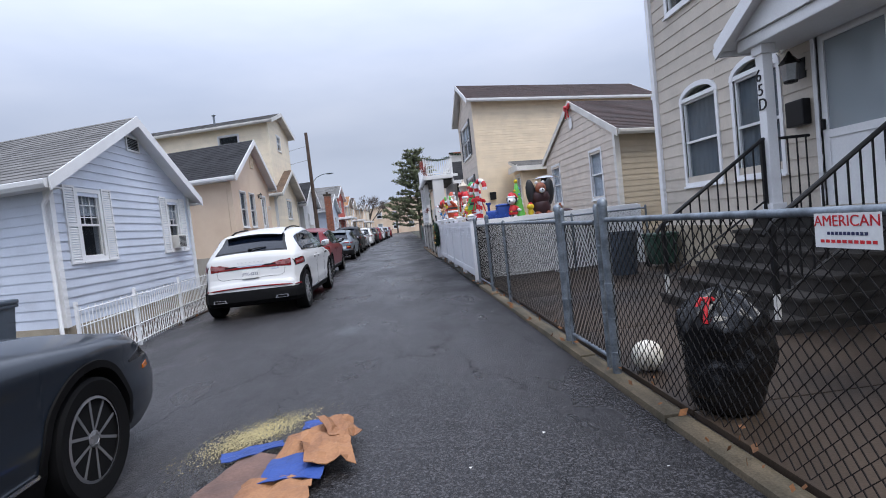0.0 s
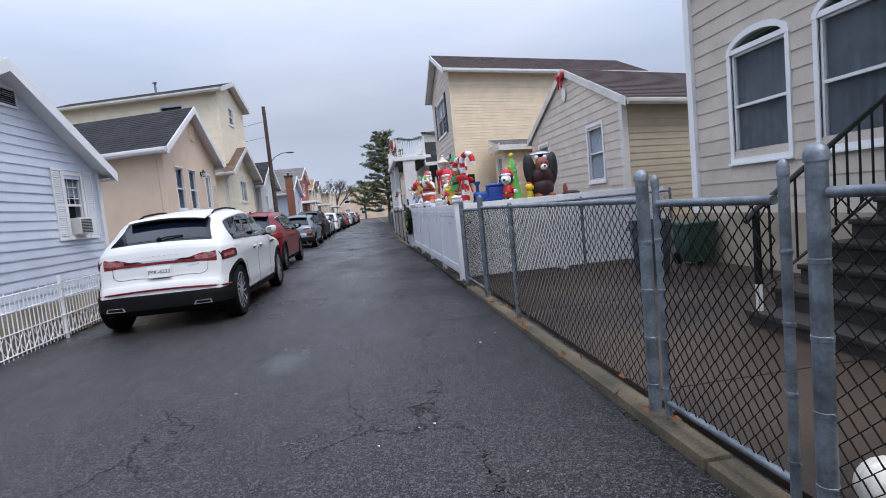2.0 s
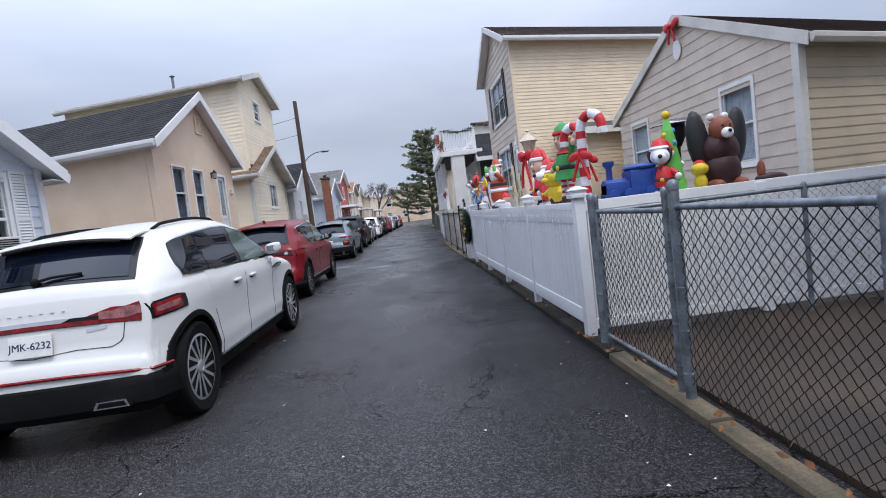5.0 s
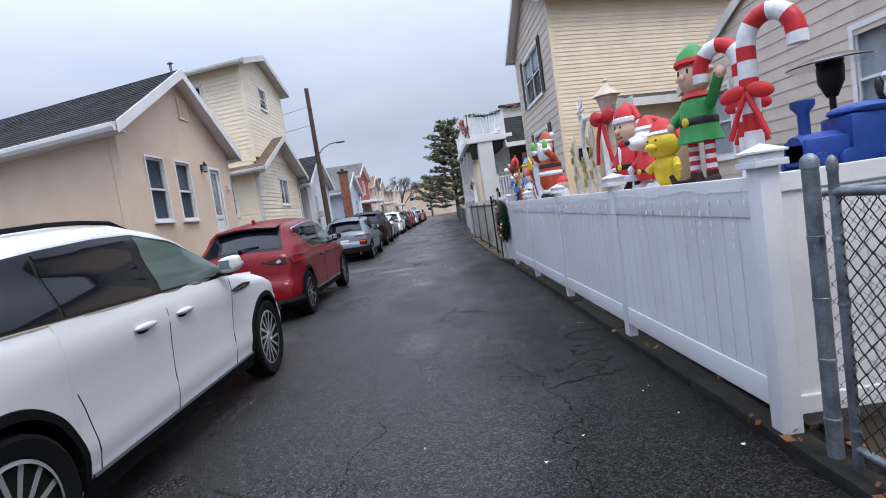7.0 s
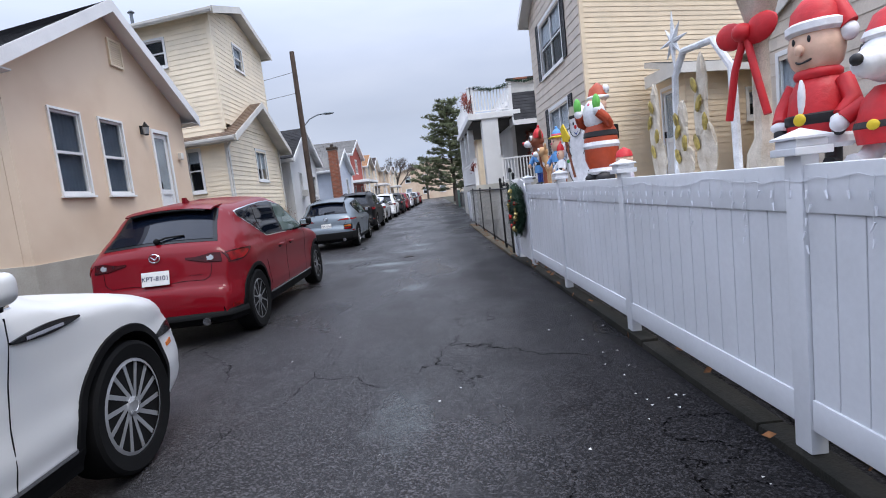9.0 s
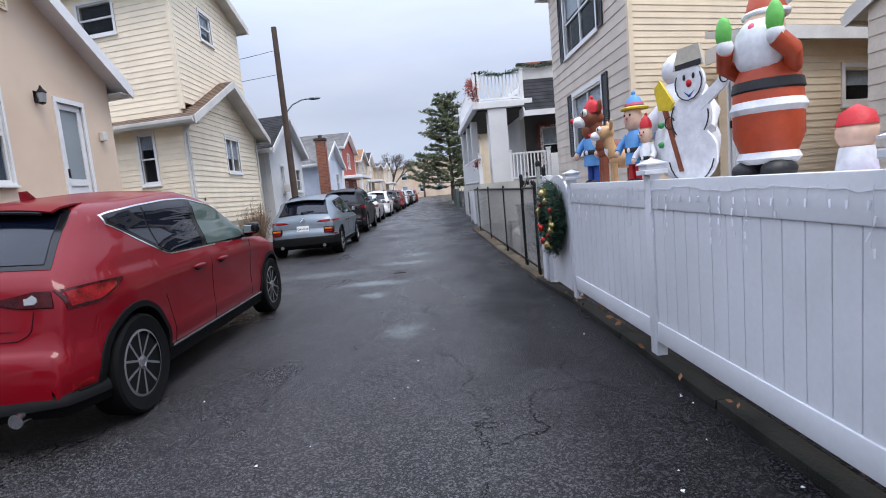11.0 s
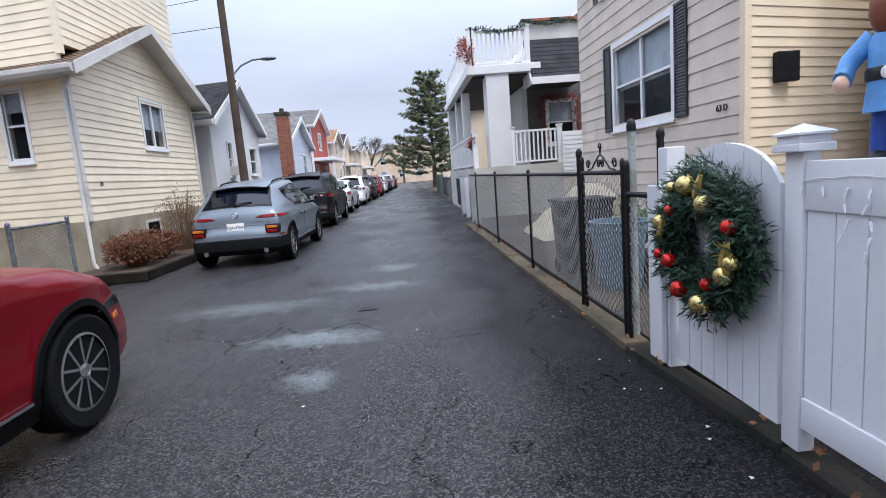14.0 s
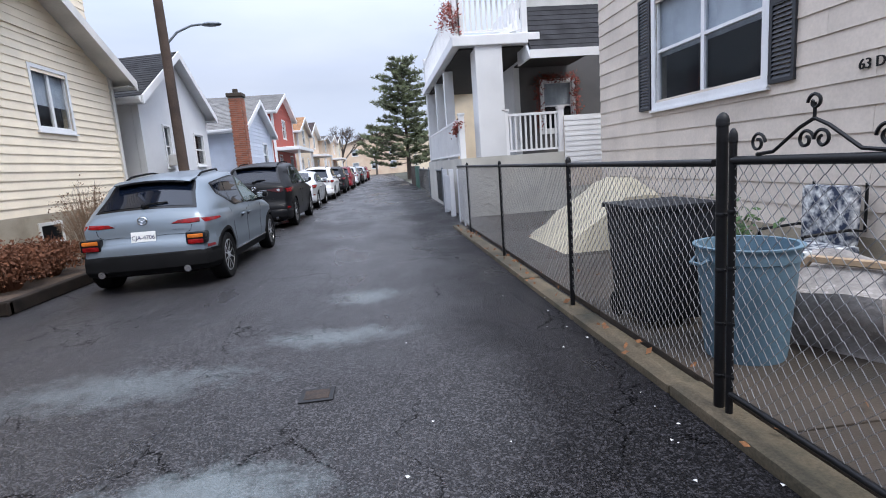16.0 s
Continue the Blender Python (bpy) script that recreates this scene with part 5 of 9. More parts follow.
# fences on the east side
def chain_mesh(bm, p, q, z0, z1, cell=0.07, r=0.0022):
    """Woven diamond wire between two points: bent wires side by side, each one a thin three-sided bar."""
    p, q = Vector(p), Vector(q)
    L = (q - p).length
    u = (q - p) / L
    out = Vector((u.y, -u.x))
    rows = max(2, int(round((z1 - z0) / cell)))
    h = (z1 - z0) / rows
    cols = max(1, int(round(L / cell)))
    w = L / cols
    for c in range(cols):
        prev = None
        for k in range(rows * 2 + 1):
            a = c * w + (w * 0.52 if k % 2 else -w * 0.02)
            o = 0.004 if k % 2 else -0.004
            base = p + u * a + out * o
            z = z0 + k * h / 2
            ring = [bm.verts.new((base.x + u.x * dx + out.x * dy, base.y + u.y * dx + out.y * dy, z)) for dx, dy in ((r, -r), (-r, -r), (0, r * 1.2))]
            if prev:
                for i in range(3):
                    bm.faces.new((prev[i], prev[(i + 1) % 3], ring[(i + 1) % 3], ring[i]))
            prev = ring
        prev = None
        for k in range(rows * 2 + 1):
            a = c * w + (w * 0.48 if k % 2 else w * 1.02)
            o = -0.004 if k % 2 else 0.004
            base = p + u * a + out * o
            z = z0 + k * h / 2
            ring = [bm.verts.new((base.x + u.x * dx + out.x * dy, base.y + u.y * dx + out.y * dy, z)) for dx, dy in ((r, -r), (-r, -r), (0, r * 1.2))]
            if prev:
                for i in range(3):
                    bm.faces.new((prev[i], prev[(i + 1) % 3], ring[(i + 1) % 3], ring[i]))
            prev = ring


def post(parent, x, y, z0, z1, r, mat, cap=True):
    bm = bmesh.new()
    rod(bm, (x, y, z0), (x, y, z1), r, n=14)
    if cap:
        turned(bm, ((r * 1.15, -0.03), (r * 1.15, 0.0), (r * 0.95, 0.018), (r * 0.5, 0.032), (0.004, 0.036)), 14, Matrix.Translation((x, y, z1)))
    ob = part("post", bm, mat, parent, smooth=True)
    bm = bmesh.new()
    for z in (0.22, 0.5, 0.78, 1.06):
        if z + z0 < z1 - 0.05:
            turned(bm, ((r * 1.02, -0.011), (r * 1.08, -0.009), (r * 1.08, 0.009), (r * 1.02, 0.011)), 12, Matrix.Translation((x, y, z0 + z)))
            box(bm, x - 0.004, x + 0.004, y - r - 0.014, y + r + 0.014, z0 + z - 0.007, z0 + z + 0.007)
    tagged(part("clamp", bm, mat, ob, smooth=True), kind="stuff")


def chain_fence(label, spots, z0, z1, posts, rails=True, mat=None, wire=None, cell=0.085, r_post=0.028, group="chain-link fences", r=0.0027):
    mat, wire = mat or GALVANISED, wire or WIRE
    mid = Vector(spots[0]).lerp(Vector(spots[-1]), 0.5)
    f = thing("chain_link_fence", (mid.x, mid.y, 0.1), label, "fence", group)
    for a, b in zip(spots, spots[1:]):
        bm = bmesh.new()
        chain_mesh(bm, a, b, z0 + 0.03, z1, cell, r)
        tagged(part("wire_mesh", bm, wire, f, clean=False), kind="stuff")
        if rails:
            bm = bmesh.new()
            rod(bm, (*a, z1 - 0.015), (*b, z1 - 0.015), 0.02, n=10)
            part("top_rail", bm, mat, f, smooth=True)
    for x, y, top, r in posts:
        post(f, x, y, z0 - 0.12, top, r or r_post, mat)
    return f


def kx(y, o=0.095):
    return kerb_x(y) + o


ZF = 1.315
near = chain_fence("galvanised chain-link fence with a dull top rail", [(kx(-6), -6.0), (kx(-1), -1.0), (kx(1.4), 1.4), (kx(4.05), 4.05)], 0.12, ZF, [(kx(-1), -1, ZF + 0.02, 0), (kx(1.4), 1.4, ZF + 0.02, 0), (kx(4.1), 4.1, 1.44, 0.036)], wire=DARK_WIRE, r=0.0029)
gate_a = chain_fence("narrow galvanised chain-link gate between thick posts", [(kx(4.3), 4.3), (kx(5.12), 5.12)], 0.14, ZF - 0.02, [(kx(4.25), 4.25, 1.40, 0.02), (kx(5.14), 5.14, 1.40, 0.02)], wire=DARK_WIRE, r=0.0029)
bm = bmesh.new()
rod(bm, (kx(4.25), 4.25, 0.16), (kx(5.14), 5.14, 0.16), 0.018, n=10)
part("bottom_rail", bm, GALVANISED, gate_a, smooth=True)
middle = chain_fence("galvanised chain-link fence along the yard", [(kx(5.3), 5.3), (kx(8.1), 8.1), (kx(9.55), 9.55)], 0.12, ZF, [(kx(5.28), 5.28, 1.44, 0.036), (kx(8.1), 8.1, ZF, 0.026), (kx(9.58), 9.58, 1.44, 0.034)], wire=DARK_WIRE, r=0.0024)
gate_b = chain_fence("galvanised chain-link gate beside the white fence", [(kx(9.68), 9.68), (kx(10.95), 10.95)], 0.14, ZF - 0.02, [(kx(9.7), 9.7, 1.40, 0.02), (kx(10.95), 10.95, 1.40, 0.02), (kx(11.08), 11.08, 1.42, 0.034)], wire=DARK_WIRE, r=0.0024)
bm = bmesh.new()
rod(bm, (kx(9.7), 9.7, 0.16), (kx(10.95), 10.95, 0.16), 0.018, n=10)
part("bottom_rail", bm, GALVANISED, gate_b, smooth=True)
# along the yard's north side, in front of the white panels
cross = chain_fence("chain-link fence across the yard in front of white panels", [(kx(11.1) + 0.1, 11.2), (3.7, 11.25), (5.4, 11.3)], 0.1, 1.28, [(3.7, 11.25, 1.28, 0.024), (5.4, 11.3, 1.3, 0.024)], wire=DARK_WIRE, r=0.0013)

# white vinyl fence
vinyl = thing("vinyl_fence", (1.55, 15.6, 0.1), "tall white vinyl panel fence with capped posts and string lights", "fence")
VY = [11.38, 13.5, 15.62, 17.74, 19.86]


def vx(y):
    return kx(y, 0.075)


for y in VY:
    bm = bmesh.new()
    x = vx(y)
    d = 0.05 if y < 12 else 0.041
    box(bm, x - d, x + d, y - 0.055, y + 0.055, 0.05, 1.42, None, 0, 0.006)
    p = part("post", bm, WHITE_VINYL, vinyl, smooth=True)
    bm = bmesh.new()
    box(bm, x - 0.085, x + 0.085, y - 0.085, y + 0.085, 1.42, 1.455, None, 0, 0.006)
    box(bm, x - 0.07, x + 0.07, y - 0.07, y + 0.07, 1.455, 1.49, None, 0, 0.006)
    vs = box(bm, x - 0.085, x + 0.085, y - 0.085, y + 0.085, 1.49, 1.50)
    a = [bm.verts.new((x + sx * 0.085, y + sy * 0.085, 1.50)) for sx, sy in ((-1, -1), (1, -1), (1, 1), (-1, 1))]
    t = bm.verts.new((x, y, 1.54))
    for i in range(4):
        bm.faces.new((a[i], a[(i + 1) % 4], t))
    part("post_cap", bm, WHITE_VINYL, p)
for a, b in zip(VY, VY[1:]):
    for name, z0, z1, d in (("top_rail", 1.17, 1.38, 0.036), ("bottom_rail", 0.17, 0.32, 0.036)):
        bm = bmesh.new()
        xa, xb = vx(a), vx(b)
        vs = box(bm, -d, d, a + 0.06, b - 0.06, z0, z1, None, 0, 0.008)
        for v in bm.verts:
            v.co.x += xa + (xb - xa) * (v.co.y - a) / (b - a)
        part(name, bm, WHITE_VINYL, vinyl, smooth=True)
    n = 13
    w = (b - a - 0.12) / n
    for k in range(n):
        bm = bmesh.new()
        y = a + 0.06 + k * w
        vs = box(bm, -0.024, 0.014, y + 0.003, y + w - 0.003, 0.31, 1.18, None, 0, 0.004)
        for v in bm.verts:
            v.co.x += xa + (xb - xa) * (v.co.y - a) / (b - a)
        part("plank", bm, WHITE_VINYL, vinyl)
# its return across the yard; extra brightness is put into its lighter white
back = thing("vinyl_fence", (3.4, 11.5, 0.05), "white vinyl panel fence across the yard", "fence")
for x in (3.4, 5.3):
    bm = bmesh.new()
    box(bm, x - 0.05, x + 0.05, 11.42, 11.52, 0.05, 1.36, None, 0, 0.006)
    part("post", bm, WHITE_PAINT, back)
for k in range(24):
    bm = bmesh.new()
    x = 1.62 + k * 0.152
    box(bm, x + 0.003, x + 0.149, 11.455, 11.485, 0.12, 1.30, None, 0, 0.004)
    part("plank", bm, WHITE_PAINT, back)
for z in (0.1, 1.28):
    bm = bmesh.new()
    box(bm, 1.6, 5.3, 11.44, 11.5, z, z + 0.1, None, 0, 0.006)
    part("rail", bm, WHITE_PAINT, back)


# parked cars
def lettering(name, text, size, m, mat, parent, label="", depth=0.002):
    """Raised writing in the built-in font; m places it, x along the line and z out of the face."""
    cu = bpy.data.curves.new(name, "FONT")
    cu.body, cu.size, cu.align_x, cu.align_y, cu.extrude = text, size, "CENTER", "CENTER", depth
    tmp = bpy.data.objects.new(name, cu)
    me = bpy.data.meshes.new_from_object(tmp)
    bpy.data.objects.remove(tmp)
    bpy.data.curves.remove(cu)
    me.materials.append(mat)
    ob = new(name, me)
    ob.parent = parent
    ob.matrix_basis = Matrix.Translation(-Vector(root_place(parent))) @ m
    return tagged(ob, label)


def knots(pts, y):
    for (a, za), (b, zb) in zip(pts, pts[1:]):
        if y <= b:
            f = max(0.0, (y - a) / (b - a))
            return za + (zb - za) * f
    return pts[-1][1]


def paint(name, col, metal=0.3, coat=0.3):
    return shader(name, col, 0.4, metal, 0.02, 1.5, 300, 0, 0.001, None, coat, 0.0, 0.12)


TYRE_CACHE = {}


def wheel_meshes(r, rim_r, spokes, rim_mat, twist):
    key = (r, rim_r, spokes, rim_mat.name, twist)
    if key in TYRE_CACHE:
        return TYRE_CACHE[key]
    # axis along x, outer face at x > 0
    turn = pose(0, 0, 0, 0, 90, 0)
    bm = bmesh.new()
    prof = ((rim_r * 0.98, -0.10), (r * 0.93, -0.115), (r * 0.985, -0.10), (r, -0.06), (r, 0.06), (r * 0.985, 0.10), (r * 0.93, 0.115), (rim_r * 1.02, 0.10), (rim_r * 0.98, 0.085))
    turned(bm, prof, 36, turn)
    tyre = mesh_of("tyre", bm, RUBBER, 35)
    bm = bmesh.new()
    turned(bm, ((rim_r * 0.97, -0.08), (rim_r * 0.94, 0.02), (rim_r * 0.93, 0.03)), 36, turn, 1)
    n = 36
    rings = []
    for rr, x in ((rim_r * 0.90, 0.06), (rim_r * 0.985, 0.075), (rim_r * 1.0, 0.095), (rim_r * 0.93, 0.1)):
        rings.append([bm.verts.new((x, rr * math.cos(k * math.tau / n), rr * math.sin(k * math.tau / n))) for k in range(n)])
    for a, b in zip(rings, rings[1:]):
        for k in range(n):
            bm.faces.new((a[k], a[(k + 1) % n], b[(k + 1) % n], b[k]))
    for s in range(spokes):
        base = s * math.tau / spokes
        for half in (-1, 1):
            a0, a1 = base + half * 0.05, base + half * 0.16 * 10 / spokes + twist
            p = Vector((0.085, rim_r * 0.16 * math.cos(a0), rim_r * 0.16 * math.sin(a0)))
            q = Vector((0.09, rim_r * 0.95 * math.cos(a1), rim_r * 0.95 * math.sin(a1)))
            w = rim_r * (0.034 if spokes < 6 else 0.045)
            side = Vector((0, -(q - p).z, (q - p).y)).normalized()
            vs = []
            for c, ww in ((p, w), (q, w * 1.1)):
                for sx in (-1, 1):
                    vs.append(bm.verts.new(c + side * ww * sx))
                    vs.append(bm.verts.new(c + side * ww * 0.6 * sx - Vector((0.035, 0, 0))))
            for f in ((0, 2, 6, 4), (0, 4, 5, 1), (2, 3, 7, 6)):
                bm.faces.new([vs[i] for i in f])
    turned(bm, ((rim_r * 0.2, 0.05), (rim_r * 0.2, 0.09), (rim_r * 0.12, 0.1), (rim_r * 0.11, 0.096)), 16, turn)
    for k in range(5):
        a = k * math.tau / 5
        turned(bm, ((0.011, 0.09), (0.011, 0.1)), 6, Matrix.Translation((0, rim_r * 0.155 * math.cos(a), rim_r * 0.155 * math.sin(a))) @ turn)
    bmesh.ops.recalc_face_normals(bm, faces=bm.faces)
    rim = mesh_of("rim", bm, [rim_mat, BLACK_PLASTIC], False)
    # black disc added behind the spokes to darken the gaps as shade would
    bm = bmesh.new()
    turned(bm, ((0.01, 0.024), (rim_r * 0.92, 0.02), (rim_r * 0.92, 0.0)), 28, turn)
    disc = mesh_of("brake_disc", bm, BLACK_PLASTIC)
    TYRE_CACHE[key] = (tyre, rim, disc)
    return TYRE_CACHE[key]


def ease(pts, x):
    """Smooth interpolation through (x, value) knots."""
    if x <= pts[0][0]:
        return pts[0][1]
    for (a, va), (b, vb) in zip(pts, pts[1:]):
        if x <= b:
            f = (x - a) / (b - a)
            return va + (vb - va) * f * f * (3 - 2 * f)
    return pts[-1][1]


def car(name, label, place, L, W, H, wb, ro, mat, r=0.37, rim_r=0.255, spokes=10, rim_mat=None, clad=True, plate="", twist=0.25, hood=1.03, belt=1.02, tail="split", sedan=False, low_lamps=False, strip=False, back=0.0, dark_to=0.535, rails=True, kick=0.0, fin=False, chrome=True):
    """An SUV built from a side outline: the rear bumper lies at y = 0, the nose at y = L, the ground at z = 0."""
    rim_mat = rim_mat or ALLOY
    ob = thing(name, place, label, "car", "parked cars")
    yh = (ro, ro + wb)
    Ra = r + 0.05
    fw = ro + wb - 0.42 - back                       # foot of the windscreen
    rt = H
    if sedan:
        outline = [(0, 0.42), (0.03, 0.62), (0.08, 0.8), (0.16, 0.97), (0.3, 1.02), (0.75, 1.06), (1.55, rt - 0.05), (2.1, rt), (2.7, rt - 0.02), (fw, hood + 0.02), (L - 0.6, hood - 0.12), (L - 0.2, 0.78), (L - 0.05, 0.66), (L, 0.42)]
    else:
        outline = [(0, 0.44), (0.012, 0.56), (0.03, 0.64), (0.085, 0.68), (0.10, 0.80), (0.125, 0.92), (0.15, belt - 0.03), (0.19, belt + 0.04), (0.25, belt + 0.085), (0.66, rt - 0.17), (0.72, rt - 0.12), (0.85, rt - 0.085), (1.2, rt - 0.045), (1.7, rt - 0.008), (2.1, rt), (fw - 1.3, rt - 0.025), (fw - 1.0, rt - 0.075), (fw - 0.72, rt - 0.175), (fw, hood + 0.045), (fw + 0.12, hood + 0.015), (fw + 0.5, hood - 0.01), (L - 0.55, hood - 0.085), (L - 0.3, hood - 0.16), (L - 0.13, hood - 0.27), (L - 0.05, 0.66), (L, 0.44)]
    ys = sorted({round(L * k / 90, 3) for k in range(91)} | {y for y, _ in outline} | {yh[0] + Ra * math.cos(a * math.pi / 14) for a in range(15)} | {yh[1] + Ra * math.cos(a * math.pi / 14) for a in range(15)})

    def z_top(y):
        return 0.25 * knots(outline, y - 0.05) + 0.5 * knots(outline, y) + 0.25 * knots(outline, y + 0.05) if 0.3 < y < L - 0.1 else knots(outline, y)

    rise = [(z_top(0.004 * k), 0.004 * k) for k in range(int(2.1 / 0.004))]
    fall = [(z_top(L - 0.01 * k), 0.01 * k) for k in range(int((L - 2.1) / 0.01))]

    def y_rear(z):
        """Where the tail's outline reaches a height."""
        lo, hi = 0, len(rise) - 1
        while lo < hi:
            mid = (lo + hi) // 2
            if rise[mid][0] < z:
                lo = mid + 1
            else:
                hi = mid
        return rise[lo][1]

    def y_nose(z):
        lo, hi = 0, len(fall) - 1
        while lo < hi:
            mid = (lo + hi) // 2
            if fall[mid][0] < z:
                lo = mid + 1
            else:
                hi = mid
        return L - fall[lo][1]

    def z_low(y):
        z = 0.24 + 0.12 * max(0, 1 - y / 0.5) + 0.1 * max(0, 1 - (L - y) / 0.5)
        for h in yh:
            if abs(y - h) < Ra:
                z = max(z, r + math.sqrt(max(0.0, Ra * Ra - (y - h) ** 2)))
        return z

    flank = ((0.24, 0.925), (0.36, 0.962), (0.50, 0.985), (0.62, 0.978), (0.76, 0.984), (belt - 0.13, 1.0), (belt - 0.03, 0.984), (belt + 0.03, 0.945), (belt + 0.04 + 0.55 * (H - belt), 0.845), (H, 0.765))

    def half(y, z):
        w = W / 2 * ease(flank, z)
        w *= 1 - 0.15 * max(0, 1 - (y - y_rear(z)) / 0.5) ** 2.4
        k = min(1.0, max(0.0, (hood + 0.02 - z) / 0.3))
        w *= 1 - (0.07 + 0.13 * k) * max(0, 1 - (y_nose(z) - y) / (0.3 + 0.5 * k)) ** 2.2
        w *= 1 - 0.055 * max(0, 1 - (z_top(y) - z) / 0.11) ** 2.2
        w *= 1 - 0.05 * max(0, (z - belt) / (H - belt)) * max(0, 1 - y / 1.5)
        for h in yh:
            w += 0.03 * max(0, 1 - abs(y - h) / 0.6) ** 1.3 * max(0, 1 - abs(z - 0.72) / 0.3)
        return w

    def side(s, y, z, off=0.0):
        return Vector((s * (half(y, z) + off), y, z))

    def crown(y, f):
        return (0.05 if y > 0.6 else 0.03) * (1 - f * f)

    def skin(y, f, off=0.0):
        z = z_top(y)
        bow = 0.06 * (1 - f * f) if y < 0.3 else (-0.05 * (1 - f * f) if y > L - 0.3 else 0.06 * max(0, 1 - (y - 0.3) / 0.5) * (1 - f * f))
        a, b = z_top(y - 0.02), z_top(y + 0.02)
        nrm = Vector((0, -(b - a), 0.04)).normalized()
        return Vector((f * half(y, z), y - bow, z + crown(y, f))) + nrm * off

    bm = bmesh.new()
    K, C = 26, 16
    for s in (-1, 1):
        cols = []
        for y in ys:
            lo, hi = z_low(y), z_top(y)
            lo = min(lo, hi - 0.01)
            cols.append([bm.verts.new(side(s, y, lo + (hi - lo) * (1 - (1 - k / K) ** 1.35))) for k in range(K + 1)])
        for a, b in zip(cols, cols[1:]):
            for k in range(K):
                q = (a[k], b[k], b[k + 1], a[k + 1])
                bm.faces.new(q if s > 0 else q[::-1])
    rows = [[bm.verts.new(skin(y, -1 + 2 * k / C)) for k in range(C + 1)] for y in ys]
    for a, b in zip(rows, rows[1:]):
        for k in range(C):
            bm.faces.new((a[k], a[k + 1], b[k + 1], b[k]))
    for row, y in ((rows[0], 0), (rows[-1], L)):
        low = [bm.verts.new((v.co.x, v.co.y, z_low(y))) for v in row]
        for k in range(C):
            q = (row[k], row[k + 1], low[k + 1], low[k])
            bm.faces.new(q if y else q[::-1])
    bmesh.ops.remove_doubles(bm, verts=bm.verts, dist=0.0015)
    body = part("body", bm, mat, ob, smooth=50, local=True)
    bm = bmesh.new()
    box(bm, -W / 2 + 0.3, W / 2 - 0.3, 0.12, L - 0.15, 0.22, 0.72)
    box(bm, -W / 2 + 0.1, W / 2 - 0.1, yh[0] + Ra, yh[1] - Ra, 0.22, 0.6)
    part("underbody", bm, BLACK_PLASTIC, ob, local=True)

    def side_patch(nm, s, cols, off, m, parent=ob, rowsn=4, lab="", thick=0.012):
        b2 = bmesh.new()
        outer = [[b2.verts.new(side(s, y, z0 + (z1 - z0) * k / rowsn, off)) for k in range(rowsn + 1)] for y, z0, z1 in cols]
        inner = [[b2.verts.new(side(s, y, z0 + (z1 - z0) * k / rowsn, off - thick)) for k in range(rowsn + 1)] for y, z0, z1 in cols]
        n = len(cols)
        for i in range(n - 1):
            for k in range(rowsn):
                b2.faces.new((outer[i][k], outer[i + 1][k], outer[i + 1][k + 1], outer[i][k + 1]))
            b2.faces.new((outer[i][0], inner[i][0], inner[i + 1][0], outer[i + 1][0]))
            b2.faces.new((outer[i][-1], outer[i + 1][-1], inner[i + 1][-1], inner[i][-1]))
        for i in (0, n - 1):
            for k in range(rowsn):
                b2.faces.new((outer[i][k], outer[i][k + 1], inner[i][k + 1], inner[i][k]))
        return part(nm, b2, m, parent, lab, smooth=30, local=True)

    def sheet(nm, g, m, parent, lab):
        """A thin curved sheet through a grid of points."""
        b2 = bmesh.new()
        n, c = len(g) - 1, len(g[0]) - 1
        g1 = [[b2.verts.new(p) for p in row] for row in g]
        g2 = [[b2.verts.new(p + Vector((0, 0.012, -0.012))) for p in row] for row in g]
        for i in range(n):
            for k in range(c):
                b2.faces.new((g1[i][k], g1[i][k + 1], g1[i + 1][k + 1], g1[i + 1][k]))
            b2.faces.new((g1[i][0], g1[i + 1][0], g2[i + 1][0], g2[i][0]))
            b2.faces.new((g1[i][c], g2[i][c], g2[i + 1][c], g1[i + 1][c]))
        for k in range(c):
            b2.faces.new((g1[0][k], g2[0][k], g2[0][k + 1], g1[0][k + 1]))
            b2.faces.new((g1[n][k], g1[n][k + 1], g2[n][k + 1], g2[n][k]))
        return part(nm, b2, m, parent, lab, smooth=30, local=True)

    def skin_patch(nm, y0, y1, f0, f1, off, m, parent=ob, n=8, c=8, lab="", pinch=0.0):
        g = []
        for i in range(n + 1):
            p = pinch * i / n
            g.append([skin(y0 + (y1 - y0) * i / n, (f0 + p) + (f1 - f0 - 2 * p) * k / c, off) for k in range(c + 1)])
        return sheet(nm, g, m, parent, lab)

    def tail_patch(nm, spans, off, m, parent=ob, n=4, lab=""):
        """A patch on the tail: (share of the half width, lower edge, upper edge) from one side to the other."""
        g = [[skin(y_rear(z0 + (z1 - z0) * i / n - 0.03 * (1 - f * f)), f, off) for f, z0, z1 in spans] for i in range(n + 1)]
        return sheet(nm, g, m, parent, lab)

    # side glass: one outline for all the panes, framed in black and bright trim
    y_r0 = (0.62 if strip else 0.80) if not sedan else 1.05
    y_d, y_q = ro + wb * 0.43, ro + 0.55 if not sedan else 1.15
    sill = belt + 0.04

    def pane_span(y, grow=0.0):
        hi = z_top(y) - 0.10 + grow
        lo = sill + 0.03 * max(0, 1 - (y - y_r0) / 2.0) - grow
        if kick:
            lo += kick * max(0, 1 - (y + grow - y_r0) / 0.62) ** 1.2
        else:
            hi = min(hi, lo + 2 * grow + 0.06 + (y - y_r0 + grow) * 1.55)
        return lo, hi

    y_f = next(fw - 0.01 * k for k in range(200) if (lambda a: a[1] - a[0] > 0.03)(pane_span(fw - 0.01 * k)))

